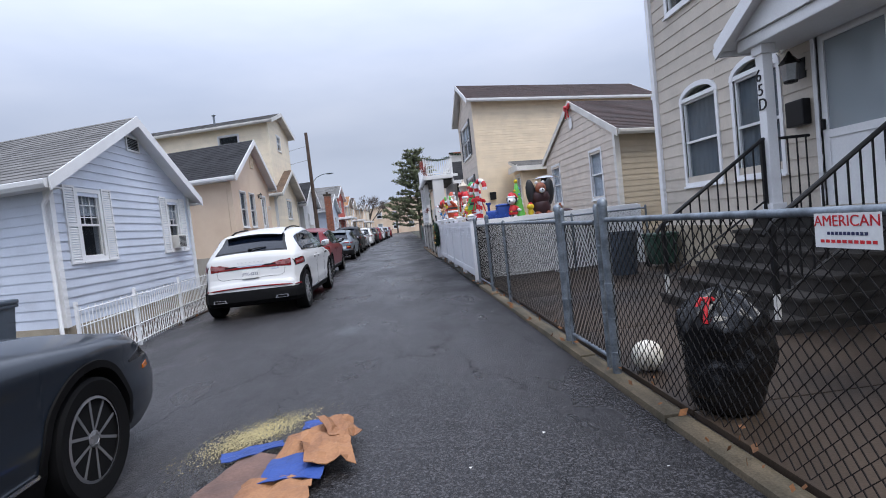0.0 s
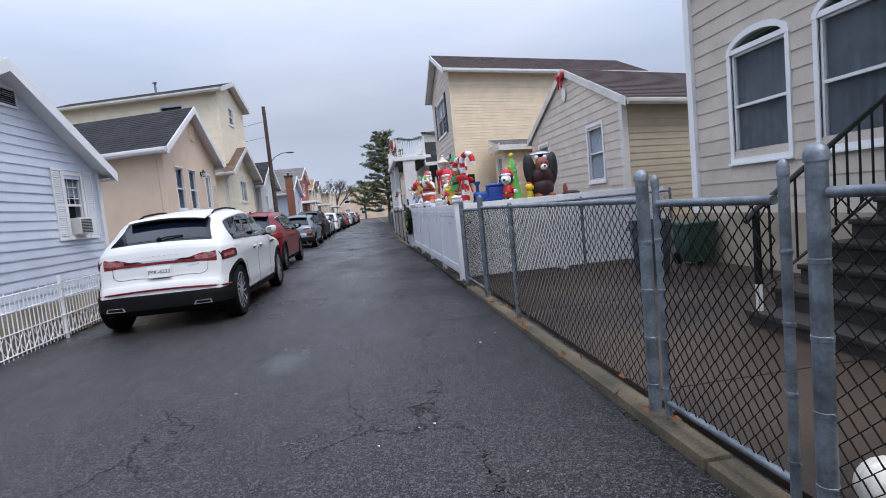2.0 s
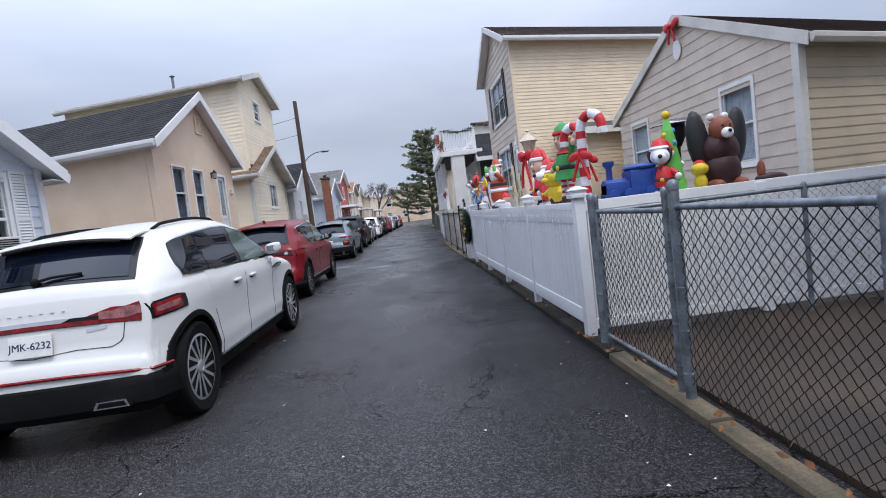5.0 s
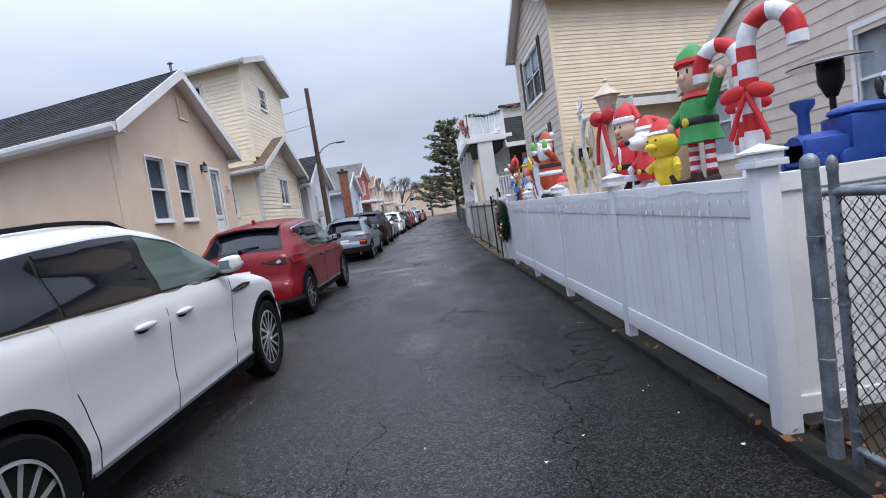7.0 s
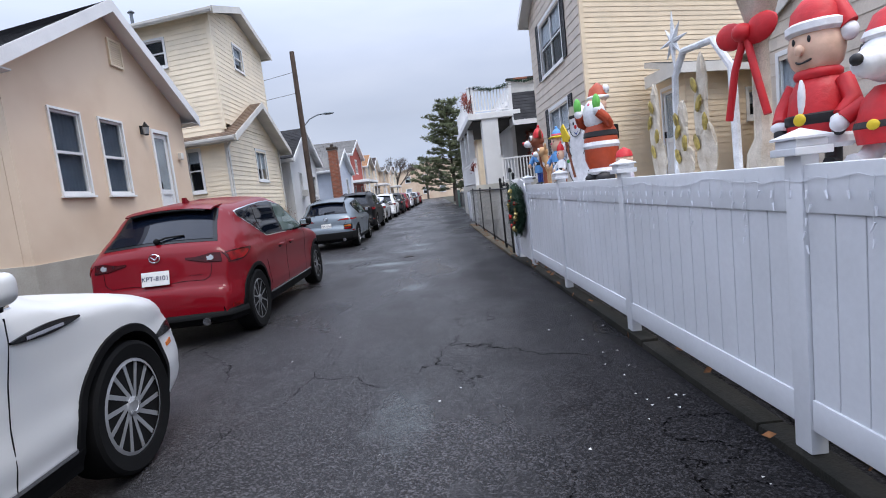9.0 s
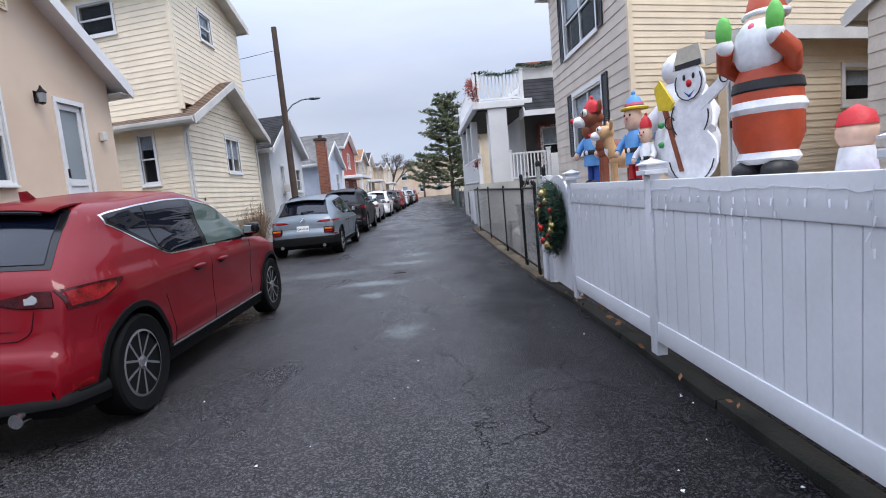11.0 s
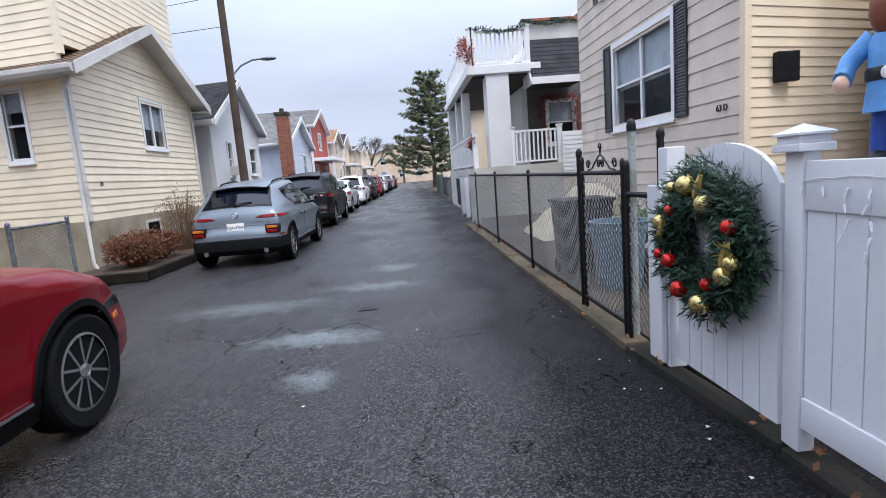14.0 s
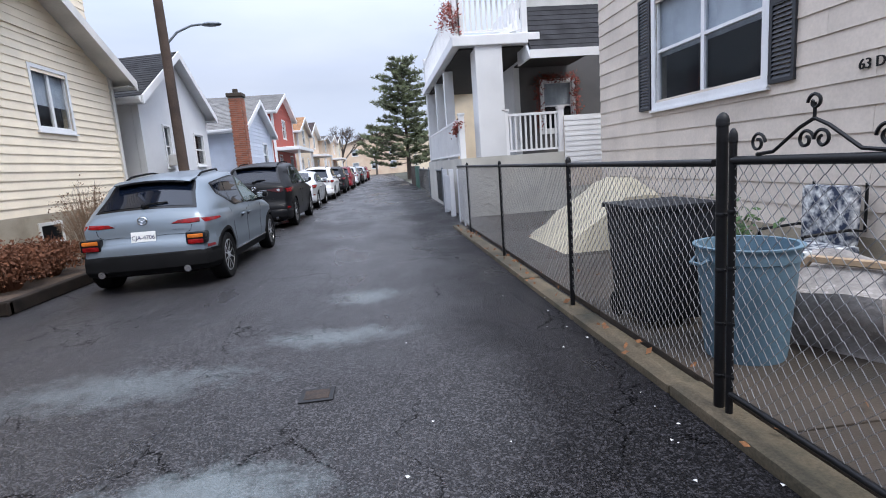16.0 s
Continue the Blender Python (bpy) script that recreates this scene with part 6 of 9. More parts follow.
    def strip_of(a, b, grow, n):
        out = []
        for k in range(n + 1):
            y = a + (b - a) * k / n
            lo, hi = pane_span(y, grow)
            if hi - lo > 0.008:
                out.append((y, lo, hi))
        return out

    for s in (-1, 1):
        bright = side_patch("window_trim", s, strip_of(y_r0 - 0.03, y_f + 0.07, 0.028, 40), 0.004, CHROME if chrome else BLACK_PLASTIC, rowsn=6)
        side_patch("window_frame", s, strip_of(y_r0 - 0.012, y_f + 0.045, 0.017, 40), 0.007, GLOSS_BLACK, bright, rowsn=6)
        for a, b, m in ((y_r0 + 0.01, y_q - 0.02, CAR_GLASS), (y_q + 0.01, y_d - 0.06, CAR_GLASS), (y_d + 0.05, y_f, FRONT_GLASS)):
            cols = strip_of(a, b, 0.0, 14)
            if len(cols) > 1:
                side_patch("side_window", s, cols, 0.0105, m, rowsn=6)
        # shut lines of the doors
        for y, z0, z1, bend in ((y_d - 0.01, 0.37, sill - 0.03, 0.02), (y_f - 0.10, 0.37, belt - 0.02, 0.09), (yh[0] + Ra + 0.14, 0.37, 0.80, -0.1)):
            b2 = bmesh.new()
            pts = [side(s, y + bend * (k / 8) ** 2, z0 + (z1 - z0) * k / 8, 0.0) for k in range(9)]
            pipe(b2, pts, 0.0035, 4)
            part("shut_line", b2, BLACK_PLASTIC, body, local=True)
        # handles
        for y in (y_d - 0.30, y_f - 0.92):
            b2 = bmesh.new()
            c = side(s, y, belt - 0.13, 0.012)
            ball(b2, c, (0.02, 0.13, 0.021), None, 0, 12)
            handle = part("door_handle", b2, mat, ob, smooth=True, local=True)
            # black patch put behind the handle for the shade in its recess
            b2 = bmesh.new()
            c = side(s, y - 0.02, belt - 0.145, 0.0)
            ball(b2, c, (0.006, 0.075, 0.026), None, 0, 10)
            part("handle_recess", b2, BLACK_PLASTIC, handle, smooth=True, local=True)
        # mirror
        b2 = bmesh.new()
        c = side(s, y_f - 0.16, belt + 0.115, 0.15)
        ball(b2, (0, 0, 0), 1.0, None, 0, 20)
        for v in b2.verts:
            v.co = c + Vector([math.copysign(abs(q) ** 0.62, q) * e for q, e in zip(v.co, (0.105, 0.065, 0.07))])
            v.co.y += 0.25 * (c.x - v.co.x) * s
            v.co.z += 0.12 * (v.co.x - c.x) * s
        mirror = part("side_mirror", b2, mat if strip or not clad else GLOSS_BLACK, ob, smooth=True, local=True)
        b2 = bmesh.new()
        box(b2, min(c.x, c.x - s * 0.2), max(c.x, c.x - s * 0.2), c.y - 0.02, c.y + 0.05, c.z - 0.095, c.z - 0.055, None, 0, 0.012)
        part("mirror_arm", b2, GLOSS_BLACK, mirror, smooth=True, local=True)
        b2 = bmesh.new()
        box(b2, c.x - 0.07, c.x + 0.07, c.y - 0.069, c.y - 0.055, c.z - 0.045, c.z + 0.045, None, 0, 0.006)
        part("mirror_glass", b2, CHROME, mirror, local=True)
        # sills, arches
        if clad:
            side_patch("sill_cladding", s, [(yh[0] + Ra + (wb - 2 * Ra) * k / 10, 0.235, 0.355) for k in range(11)], 0.014, BLACK_PLASTIC)
            side_patch("sill_strip", s, [(yh[0] + Ra + 0.06 + (wb - 2 * Ra - 0.12) * k / 10, 0.352, 0.372) for k in range(11)], 0.016, CHROME)
        for h in yh:
            b2 = bmesh.new()
            prev = None
            lip = (0.0, 0.01, 0.055, 0.062) if clad else (0.0, 0.006, 0.016, 0.02)
            for k in range(29):
                a = math.pi * (k / 28) * 1.1 - 0.05 * math.pi
                ring = []
                for e, off in zip(lip, (-0.16, 0.012, 0.012, -0.01)):
                    y, z = h + (Ra - 0.012 + e) * math.cos(a), r + (Ra - 0.012 + e) * math.sin(a)
                    y = min(max(y, 0.03), L - 0.03)
                    ring.append(b2.verts.new(side(s, y, z, off)))
                if prev:
                    for i in range(3):
                        b2.faces.new((prev[i], prev[i + 1], ring[i + 1], ring[i]))
                prev = ring
            part("wheel_arch", b2, BLACK_PLASTIC, ob, smooth=True, local=True)
        for h in yh:
            tyre, rim, disc = wheel_meshes(r, rim_r, spokes, rim_mat, twist)
            hub = new("wheel")
            hub.parent = ob
            hub.matrix_basis = pose(s * (half(h, 0.5) - 0.105), h, r, 0, 0, 0 if s > 0 else 180)
            for me in (tyre, rim, disc):
                o = new(me.name, me)
                o.parent = hub
        if clad:
            side_patch("bumper_cladding", s, [(0.1 + (yh[0] - Ra - 0.12) * k / 6, 0.27, dark_to - 0.005) for k in range(7)], 0.016, BLACK_PLASTIC)
        # tail lamps, wrapped round the corner
        m0 = belt - (0.16 if tail == "bar" else 0.10)
        if tail == "bar":
            low, high = [(0, -0.062), (0.34, -0.03)], [(0, 0.062), (0.24, 0.09), (0.34, 0.075)]
        else:
            low, high = [(0, -0.062), (0.2, -0.055), (0.45, 0.05)], [(0, 0.065), (0.2, 0.075), (0.45, 0.07)]
        if low_lamps:
            m0 += 0.02
            low, high = [(0, -0.028), (0.3, -0.005)], [(0, 0.03), (0.3, 0.02)]
        yb, span = y_rear(m0), low[-1][0]

        def lamp_cols(a, b, shrink, n=8):
            return [(yb + 0.012 + a + (b - a) * k / n, m0 + knots(low, a + (b - a) * k / n) + shrink, m0 + knots(high, a + (b - a) * k / n) - shrink) for k in range(n + 1)]

        lamp = side_patch("tail_lamp", s, lamp_cols(0.0, span, 0.0), 0.008, GLOSS_BLACK if tail == "bar" else (RED_LENS if low_lamps else DARK_LENS))
        if not low_lamps:
            side_patch("lamp_lens", s, lamp_cols(0.02, span * 0.8, 0.016), 0.014, RED_LENS, lamp)
        if tail == "bar":
            side_patch("reversing_lens", s, lamp_cols(0.03, span * 0.72, 0.042), 0.018, PINK_LENS, lamp)
            spans = [(s * f, m0 - h0, m0 + h1) for f, h0, h1 in ((0.99, 0.062, 0.062), (0.86, 0.058, 0.06), (0.74, 0.052, 0.05), (0.62, 0.046, 0.03), (0.5, 0.04, 0.005))]
            lens = [(f, (a + m0) / 2 + 0.004, b - 0.008) for f, a, b in spans[:-1]]
        elif low_lamps:
            spans = [(s * f, m0 - h0, m0 + h1) for f, h0, h1 in ((0.99, 0.028, 0.03), (0.8, 0.03, 0.03), (0.62, 0.03, 0.016), (0.5, 0.028, -0.012))]
            lens = ()
        else:
            spans = [(s * f, m0 - h0, m0 + h1) for f, h0, h1 in ((0.99, 0.05, 0.06), (0.86, 0.05, 0.055), (0.74, 0.04, 0.045), (0.6, 0.016, 0.036), (0.46, -0.02, 0.03))]
            lens = [(s * f, m0 - h, m0 + h + 0.006) for f, h in ((0.88, 0.012), (0.85, 0.024), (0.81, 0.024), (0.78, 0.012))]
        if s > 0:
            spans, lens = spans[::-1], list(lens)[::-1]
        lamp = tail_patch("tail_lamp", spans, 0.010, RED_LENS if tail == "bar" or low_lamps else DARK_LENS)
        if lens:
            tail_patch("reversing_lens", lens, 0.016, PINK_LENS if tail == "bar" else CLEAR_LENS, lamp)
        if low_lamps:
            c = side(s, 0.16, 0.68, -0.13)
            b2 = bmesh.new()
            box(b2, c.x - 0.13, c.x + 0.13, -0.015, 0.25, 0.60, 0.765, None, 0, 0.03)
            lamp = part("bumper_lamp", b2, GLOSS_BLACK, ob, smooth=True, local=True)
            for m, z0, z1 in ((AMBER, 0.69, 0.74), (RED_LENS, 0.61, 0.67)):
                b2 = bmesh.new()
                box(b2, c.x - 0.10, c.x + 0.10, -0.026, 0.05, z0, z1, None, 0, 0.012)
                part("lamp_lens", b2, m, lamp, local=True)
        side_patch("headlamp", s, [(L - 0.66 + 0.5 * k / 8, 0.70 - 0.03 * k / 8, 0.715 + 0.07 * k / 8 - 0.05 * (k / 8) ** 4) for k in range(9)], 0.006, GLOSS_BLACK)
        side_patch("side_marker", s, [(L - 0.42, 0.60, 0.625), (L - 0.30, 0.60, 0.635)], 0.008, AMBER)
        # tailgate shut lines
        b2 = bmesh.new()
        pts = [skin(y_rear(z), s * f, 0.001) for f, z in ((0.0, 0.70), (0.4, 0.705), (0.72, 0.715), (0.80, 0.74), (0.83, 0.80), (0.84, m0 - 0.06))]
        pipe(b2, pts, 0.0035, 4)
        part("shut_line", b2, BLACK_PLASTIC, body, local=True)
    if tail == "bar":
        bar = [(-0.62 + 1.24 * k / 12, belt - 0.203, belt - 0.163) for k in range(13)]
        tail_patch("tail_lamp_bar", bar, 0.012, GLOSS_BLACK, n=3)
        tail_patch("tail_lamp_strip", [(f, a + 0.006, a + 0.02) for f, a, b in bar], 0.018, RED_LENS, n=2)
        tail_patch("tail_trim", [(-0.56 + 1.12 * k / 12, belt - 0.161, belt - 0.149) for k in range(13)], 0.016, CHROME, n=2)
        for k in range(7):
            f = -0.3 + 0.1 * k
            tail_patch("letter_bar", [(f - 0.018, belt - 0.10, belt - 0.08), (f + 0.018, belt - 0.10, belt - 0.08)], 0.008, CHROME, n=1)
        tail_patch("letter_bar", [(0.5, belt - 0.25, belt - 0.235), (0.68, belt - 0.25, belt - 0.235)], 0.008, CHROME, n=1)
    else:
        tail_patch("letter_bar", [(0.52, 0.79, 0.815), (0.7, 0.79, 0.815)], 0.008, CHROME, n=1)
    if strip:
        bm = bmesh.new()
        pipe(bm, [side(-1, y, dark_to + 0.02, 0.006) for y in (0.2, 0.16, 0.1, 0.05)] + [skin(y_rear(dark_to + 0.02 - 0.03 * (1 - (k / 8) ** 2)), k / 8, 0.008) for k in range(-7, 8)] + [side(1, y, dark_to + 0.02, 0.006) for y in (0.05, 0.1, 0.16, 0.2)], 0.014, 6)
        part("reflector_strip", bm, RED_LENS, ob, local=True)
    if not sedan:
        skin_patch("rear_window_frame", 0.25, 0.71, -0.97, 0.97, 0.004, GLOSS_BLACK, c=14, pinch=0.03)
        skin_patch("rear_window", 0.285, 0.66, -0.90, 0.90, 0.009, CAR_GLASS, c=14, pinch=0.05)
        # the roof spoiler reaches back over the glass
        g = [[skin(0.86, f, 0.006) for f in [-0.94 + 1.88 * k / 14 for k in range(15)]]]
        for dy, dz, sq in ((0.75, 0.012, 0.94), (0.62, 0.012, 0.93), (0.54, -0.004, 0.91)):
            g.insert(0, [Vector((p.x / 0.94 * sq, p.y - (0.86 - dy), z_top(0.86) - (0.86 - dy) * 0.16 + dz + p.z - z_top(0.86))) for p in g[-1]])
        sp = sheet("roof_spoiler", g, mat, ob, "")
        b2 = bmesh.new()
        pts = [p + Vector((0, 0.012, -0.02)) for p in g[0][1:-1]]
        pipe(b2, pts, 0.016, 6)
        part("spoiler_edge", b2, GLOSS_BLACK, sp, smooth=True, local=True)
        b2 = bmesh.new()
        pipe(b2, [skin(0.275, -0.02, 0.03), skin(0.31, 0.12, 0.028), skin(0.33, 0.42, 0.022)], 0.011, 5)
        ball(b2, skin(0.275, -0.02, 0.025), 0.035, None, 0, 8)
        part("rear_wiper", b2, BLACK_PLASTIC, ob, local=True)
        for s in (-1, 1) if rails else ():
            b2 = bmesh.new()
            pts = [skin(0.95 + (fw - 2.1) * k / 8, s * 0.9, 0.03 if 0 < k < 8 else 0.0) for k in range(9)]
            pipe(b2, pts, 0.016, 6)
            part("roof_rail", b2, BLACK_PLASTIC, ob, smooth=True, local=True)
        if fin:
            b2 = bmesh.new()
            c = skin(1.0, 0, 0)
            prism(b2, ((0.0, -0.02), (0.16, -0.02), (0.03, 0.075), (-0.005, 0.07)), (-0.022, 0.022), Matrix(((0, 1, 0, c.x), (1, 0, 0, c.y), (0, 0, 1, c.z), (0, 0, 0, 1))))
            part("antenna_fin", b2, mat, ob, local=True)
    else:
        skin_patch("rear_window", 0.85, 1.5, -0.9, 0.9, 0.006, CAR_GLASS, c=12, pinch=0.05)
    skin_patch("windscreen", fw - 0.78, fw - 0.03, -0.93, 0.93, 0.006, CAR_GLASS, c=12)
    # lower rear: dark bumper, tail pipes, plate
    bm = bmesh.new()
    rings = []
    plan = [(-1, y) for y in (0.3, 0.2, 0.12, 0.06, 0.02)] + [(f / 8, -0.01) for f in range(-7, 8)] + [(1, y) for y in (0.02, 0.06, 0.12, 0.2, 0.3)]
    n = len(plan) - 1
    for z, o in ((0.24, -0.10), (0.27, -0.01), (0.31, 0.01), (0.33, 0.035), (0.25 + 0.7 * (dark_to - 0.25), 0.03), (dark_to - 0.02, 0.012), (dark_to, -0.02)):
        rings.append([])
        for f, y in plan:
            if abs(f) == 1:
                rings[-1].append(bm.verts.new((f * (half(y, 0.5) + o * 0.6), y - o * 0.4, z)))
            else:
                rings[-1].append(bm.verts.new((f * (half(0, 0.5)), y - 0.055 * (1 - f * f) - o, z)))
    for a, b in zip(rings, rings[1:]):
        for k in range(n):
            bm.faces.new((a[k], a[k + 1], b[k + 1], b[k]))
    bumper = part("rear_bumper", bm, BLACK_PLASTIC if clad else mat, ob, smooth=True, local=True)
    for s in (-1, 1):
        bm = bmesh.new()
        if strip:
            prism(bm, ((-0.13 * s, 0.0), (0.13 * s, 0.005), (0.11 * s, 0.06), (-0.10 * s, 0.055)), (-0.115, 0.05), Matrix.Translation((s * W * 0.30, 0, 0.335)))
            tip_out = part("exhaust_tip", bm, CHROME, ob, local=True)
            bm = bmesh.new()
            prism(bm, ((-0.10 * s, 0.011), (0.105 * s, 0.014), (0.092 * s, 0.048), (-0.08 * s, 0.046)), (-0.12, -0.1), Matrix.Translation((s * W * 0.30, 0, 0.335)))
            part("exhaust_opening", bm, BLACK_PLASTIC, tip_out, local=True)
        else:
            turned(bm, ((0.036, 0.0), (0.045, 0.0), (0.045, 0.12)), 16, Matrix.Translation((s * W * 0.30, 0.02, 0.30)) @ pose(0, 0, 0, 90, 0, 0))
            part("exhaust_tip", bm, CHROME, ob, smooth=True, local=True)
            side_patch("reflector", s, [(0.07, dark_to + 0.01, dark_to + 0.05), (0.2, dark_to + 0.015, dark_to + 0.05)], 0.008, RED_LENS)
    pz = belt - (0.30 if tail == "bar" else 0.25)
    bm = bmesh.new()
    c = skin(y_rear(pz - 0.03), 0, 0.012)
    tip = pose(0, c.y, pz, -11, 0, 0)
    box(bm, -0.155, 0.155, -0.012, 0.0, -0.08, 0.08, tip, 0, 0.004)
    pl = part("licence_plate", bm, PLATE, ob, "white licence plate with dark figures", local=True)
    if plate:
        t = lettering("plate_text", plate, 0.075, Matrix.Identity(4), INK, pl)
        t.matrix_basis = tip @ pose(0, -0.0135, 0, 90, 0, 0)
    if tail != "bar":
        bm = bmesh.new()
        ring = [Vector((0.06 * math.cos(k * math.tau / 20), 0, 0.046 * math.sin(k * math.tau / 20))) for k in range(21)]
        c = skin(y_rear(belt - 0.07), 0, 0.014)
        pipe(bm, [c + p for p in ring], 0.008, 6)
        pipe(bm, [c + Vector((-0.04, 0, 0.02)), c + Vector((0, 0, -0.014)), c + Vector((0.04, 0, 0.02))], 0.006, 5)
        part("badge", bm, CHROME, ob, local=True)
    if strip:
        for s in (-1, 1):
            trim = side_patch("fender_trim", s, [(yh[1] - 0.80 + 0.045 * k, belt - 0.132 + 0.002 * k - 0.024 * math.sin(math.pi * (k + 0.5) / 11), belt - 0.128 + 0.002 * k + 0.024 * math.sin(math.pi * (k + 0.5) / 11)) for k in range(11)], 0.012, GLOSS_BLACK)
            side_patch("fender_letters", s, [(yh[1] - 0.72 + 0.06 * k, belt - 0.139 + 0.003 * k, belt - 0.121 + 0.002 * k) for k in range(5)], 0.015, CHROME, trim)
    skin_patch("grille", L - 0.13, L - 0.02, -0.55, 0.55, 0.01, BLACK_PLASTIC, c=10)
    return ob


GLOSS_BLACK = shader("gloss_black_trim", (0.008, 0.008, 0.009), 0.2, 0, 0.1, 6, 60, 0, 0.001, None, 0, 0, 0.3)
FRONT_GLASS = glass_pane("clear_car_glass", (0.09, 0.125, 0.115), 0.02, 0.97, 1.4)
AMBER = shader("amber_lens", (0.6, 0.16, 0.02), 0.25, 0, 0.1, 8, 60, 0)
WHITE_CAR = paint("white_car_paint", (0.62, 0.62, 0.615), 0.0)
RED_CAR = paint("deep_red_car_paint", (0.16, 0.0008, 0.006), 0.0, 0.4)
SILVER_CAR = paint("silver_blue_paint", (0.16, 0.19, 0.22), 0.4)
BLACK_CAR = paint("black_car_paint", (0.004, 0.004, 0.005), 0.0, 0.1)
NAVY_CAR = paint("dark_blue_grey_paint", (0.014, 0.02, 0.03), 0.2, 0.6)
LIGHT_CAR = paint("light_silver_paint", (0.5, 0.51, 0.53), 0.55)

car("car", "white SUV with black cladding and full-width red tail light", (-2.97, 10.28, 0), 4.9, 1.92, 1.67, 3.34, 0.60, WHITE_CAR, 0.39, 0.28, 7, ALLOY, True, "JMK-6232", 0.55, 1.08, 1.13, "bar", strip=True)
car("car", "metallic dark red SUV with black lower cladding", (-3.32, 17.05, 0), 4.85, 1.82, 1.67, 3.28, 0.70, RED_CAR, 0.37, 0.25, 5, GREY_ALLOY, True, "KPT-8101", 0.0, 1.05, 1.075, "split", dark_to=0.40, rails=False, kick=0.30, fin=True)
car("car", "silver-blue small SUV with black cladding", (-3.50, 27.5, 0), 4.4, 1.80, 1.57, 2.98, 0.64, SILVER_CAR, 0.335, 0.23, 5, ALLOY, True, "CJA-4706", 0.0, 0.98, 0.99, "split", low_lamps=True, kick=0.2, chrome=False)
car("car", "black SUV with roof rails and tinted glass", (-3.68, 34.6, 0), 4.9, 1.9, 1.78, 3.1, 0.8, BLACK_CAR, 0.39, 0.25, 5, ALLOY, False, "", 0.0, 1.1, 1.12, "split", chrome=False)
car("car", "dark blue-grey crossover with black cladding", (-2.84, -0.75, 0), 5.12, 1.84, 1.62, 3.1, 0.87, NAVY_CAR, 0.365, 0.25, 5, GREY_ALLOY, True, "", 0.0, 0.98, 1.0, "split", back=0.45)
for y, m, lab, sed in ((41.2, LIGHT_CAR, "silver sedan parked in the row", True), (47.3, WHITE_CAR, "pale silver SUV parked in the row", False), (53.6, BLACK_CAR, "black SUV parked in the row", False), (59.8, RED_CAR, "dark red SUV parked in the row", False), (66.0, LIGHT_CAR, "silver SUV parked in the row", False), (72.5, BLACK_CAR, "dark sedan far up the lane", True), (79, LIGHT_CAR, "silver SUV far up the lane", False), (86, RED_CAR, "red SUV far up the lane", False)):
    car("car", lab, (-3.75 + 0.025 * (y - 42), y, 0), 4.6, 1.82, 1.47 if sed else 1.66, 2.85, 0.8, m, 0.34, 0.22, 10, ALLOY, False, "", 0.0, 0.97, 0.98 if sed else 1.02, "split", sed, chrome=False)


# figures and decorations along the white fence
CLOTH = {k: shader(k + "_nylon", c, 0.55, 0, 0.1, 7, 26, 0.28, 0.012) for k, c in {
    "red": (0.55, 0.012, 0.02), "white": (0.78, 0.78, 0.8), "green": (0.03, 0.27, 0.06), "blue": (0.012, 0.055, 0.28), "yellow": (0.7, 0.5, 0.02), "skin": (0.72, 0.47, 0.34),
    "black": (0.012, 0.012, 0.014), "brown": (0.22, 0.06, 0.025), "tan": (0.55, 0.32, 0.15), "orange": (0.46, 0.065, 0.02), "sky": (0.10, 0.3, 0.62), "pink": (0.7, 0.12, 0.2), "wine": (0.032, 0.005, 0.007),
    "lime": (0.14, 0.5, 0.09), "purple": (0.35, 0.2, 0.45), "lace": (0.55, 0.5, 0.4)}.items()}
shelf = thing("display_shelf", (1.72, 15.6, 0.03), "plain board behind the fence that carries the figures", "shelf")
bm = bmesh.new()
box(bm, 1.52, 1.9, 11.6, 20.0, 1.30, 1.335)
part("board", bm, WHITE_VINYL, shelf)
bm = bmesh.new()
box(bm, 1.75, 5.0, 11.55, 11.85, 1.30, 1.335)
part("board", bm, WHITE_VINYL, shelf)
for x, y in ((1.8, 11.8), (1.8, 14.5), (1.8, 17.2), (1.8, 19.9), (3.4, 11.75), (4.9, 11.75)):
    bm = bmesh.new()
    box(bm, x - 0.03, x + 0.03, y - 0.03, y + 0.03, 0.03, 1.30)
    part("leg", bm, WHITE_VINYL, shelf)
ZS = 1.335


class Figure:
    """A figure of soft rounded volumes in several colours, joined in one mesh."""

    def __init__(self, x, y, turn=0.0, s=1.0, z=ZS, slim=1.0):
        self.bm, self.mats = bmesh.new(), []
        self.m = pose(x, y, z, 0, 0, turn) @ Matrix.Diagonal((s * slim, s * slim, s, 1))

    def c(self, name):
        m = CLOTH[name]
        if m not in self.mats:
            self.mats.append(m)
        return self.mats.index(m)

    def ball(self, col, c, r, rot=(0, 0, 0), n=14):
        vs = ball(self.bm, (0, 0, 0), r, pose(0, 0, 0, *rot), self.c(col), n, 0.05)
        for v in vs:
            v.co = self.m @ (v.co + Vector(c))

    def limb(self, col, pts, r, n=10):
        for v in pipe(self.bm, pts, r, n, self.c(col)):
            v.co = self.m @ v.co

    def turn(self, col, prof, at=(0, 0, 0), rot=(0, 0, 0), n=16):
        for v in turned(self.bm, prof, n, pose(*at, *rot), self.c(col)):
            v.co = self.m @ v.co

    def slab(self, col, pts, y0=-0.012, y1=0.012):
        for v in prism(self.bm, pts, (y0, y1), None, self.c(col)):
            v.co = self.m @ v.co

    def done(self, name, label, category, group="fence decorations"):
        return alone(name, self.bm, self.mats, label, category, group, smooth=45)


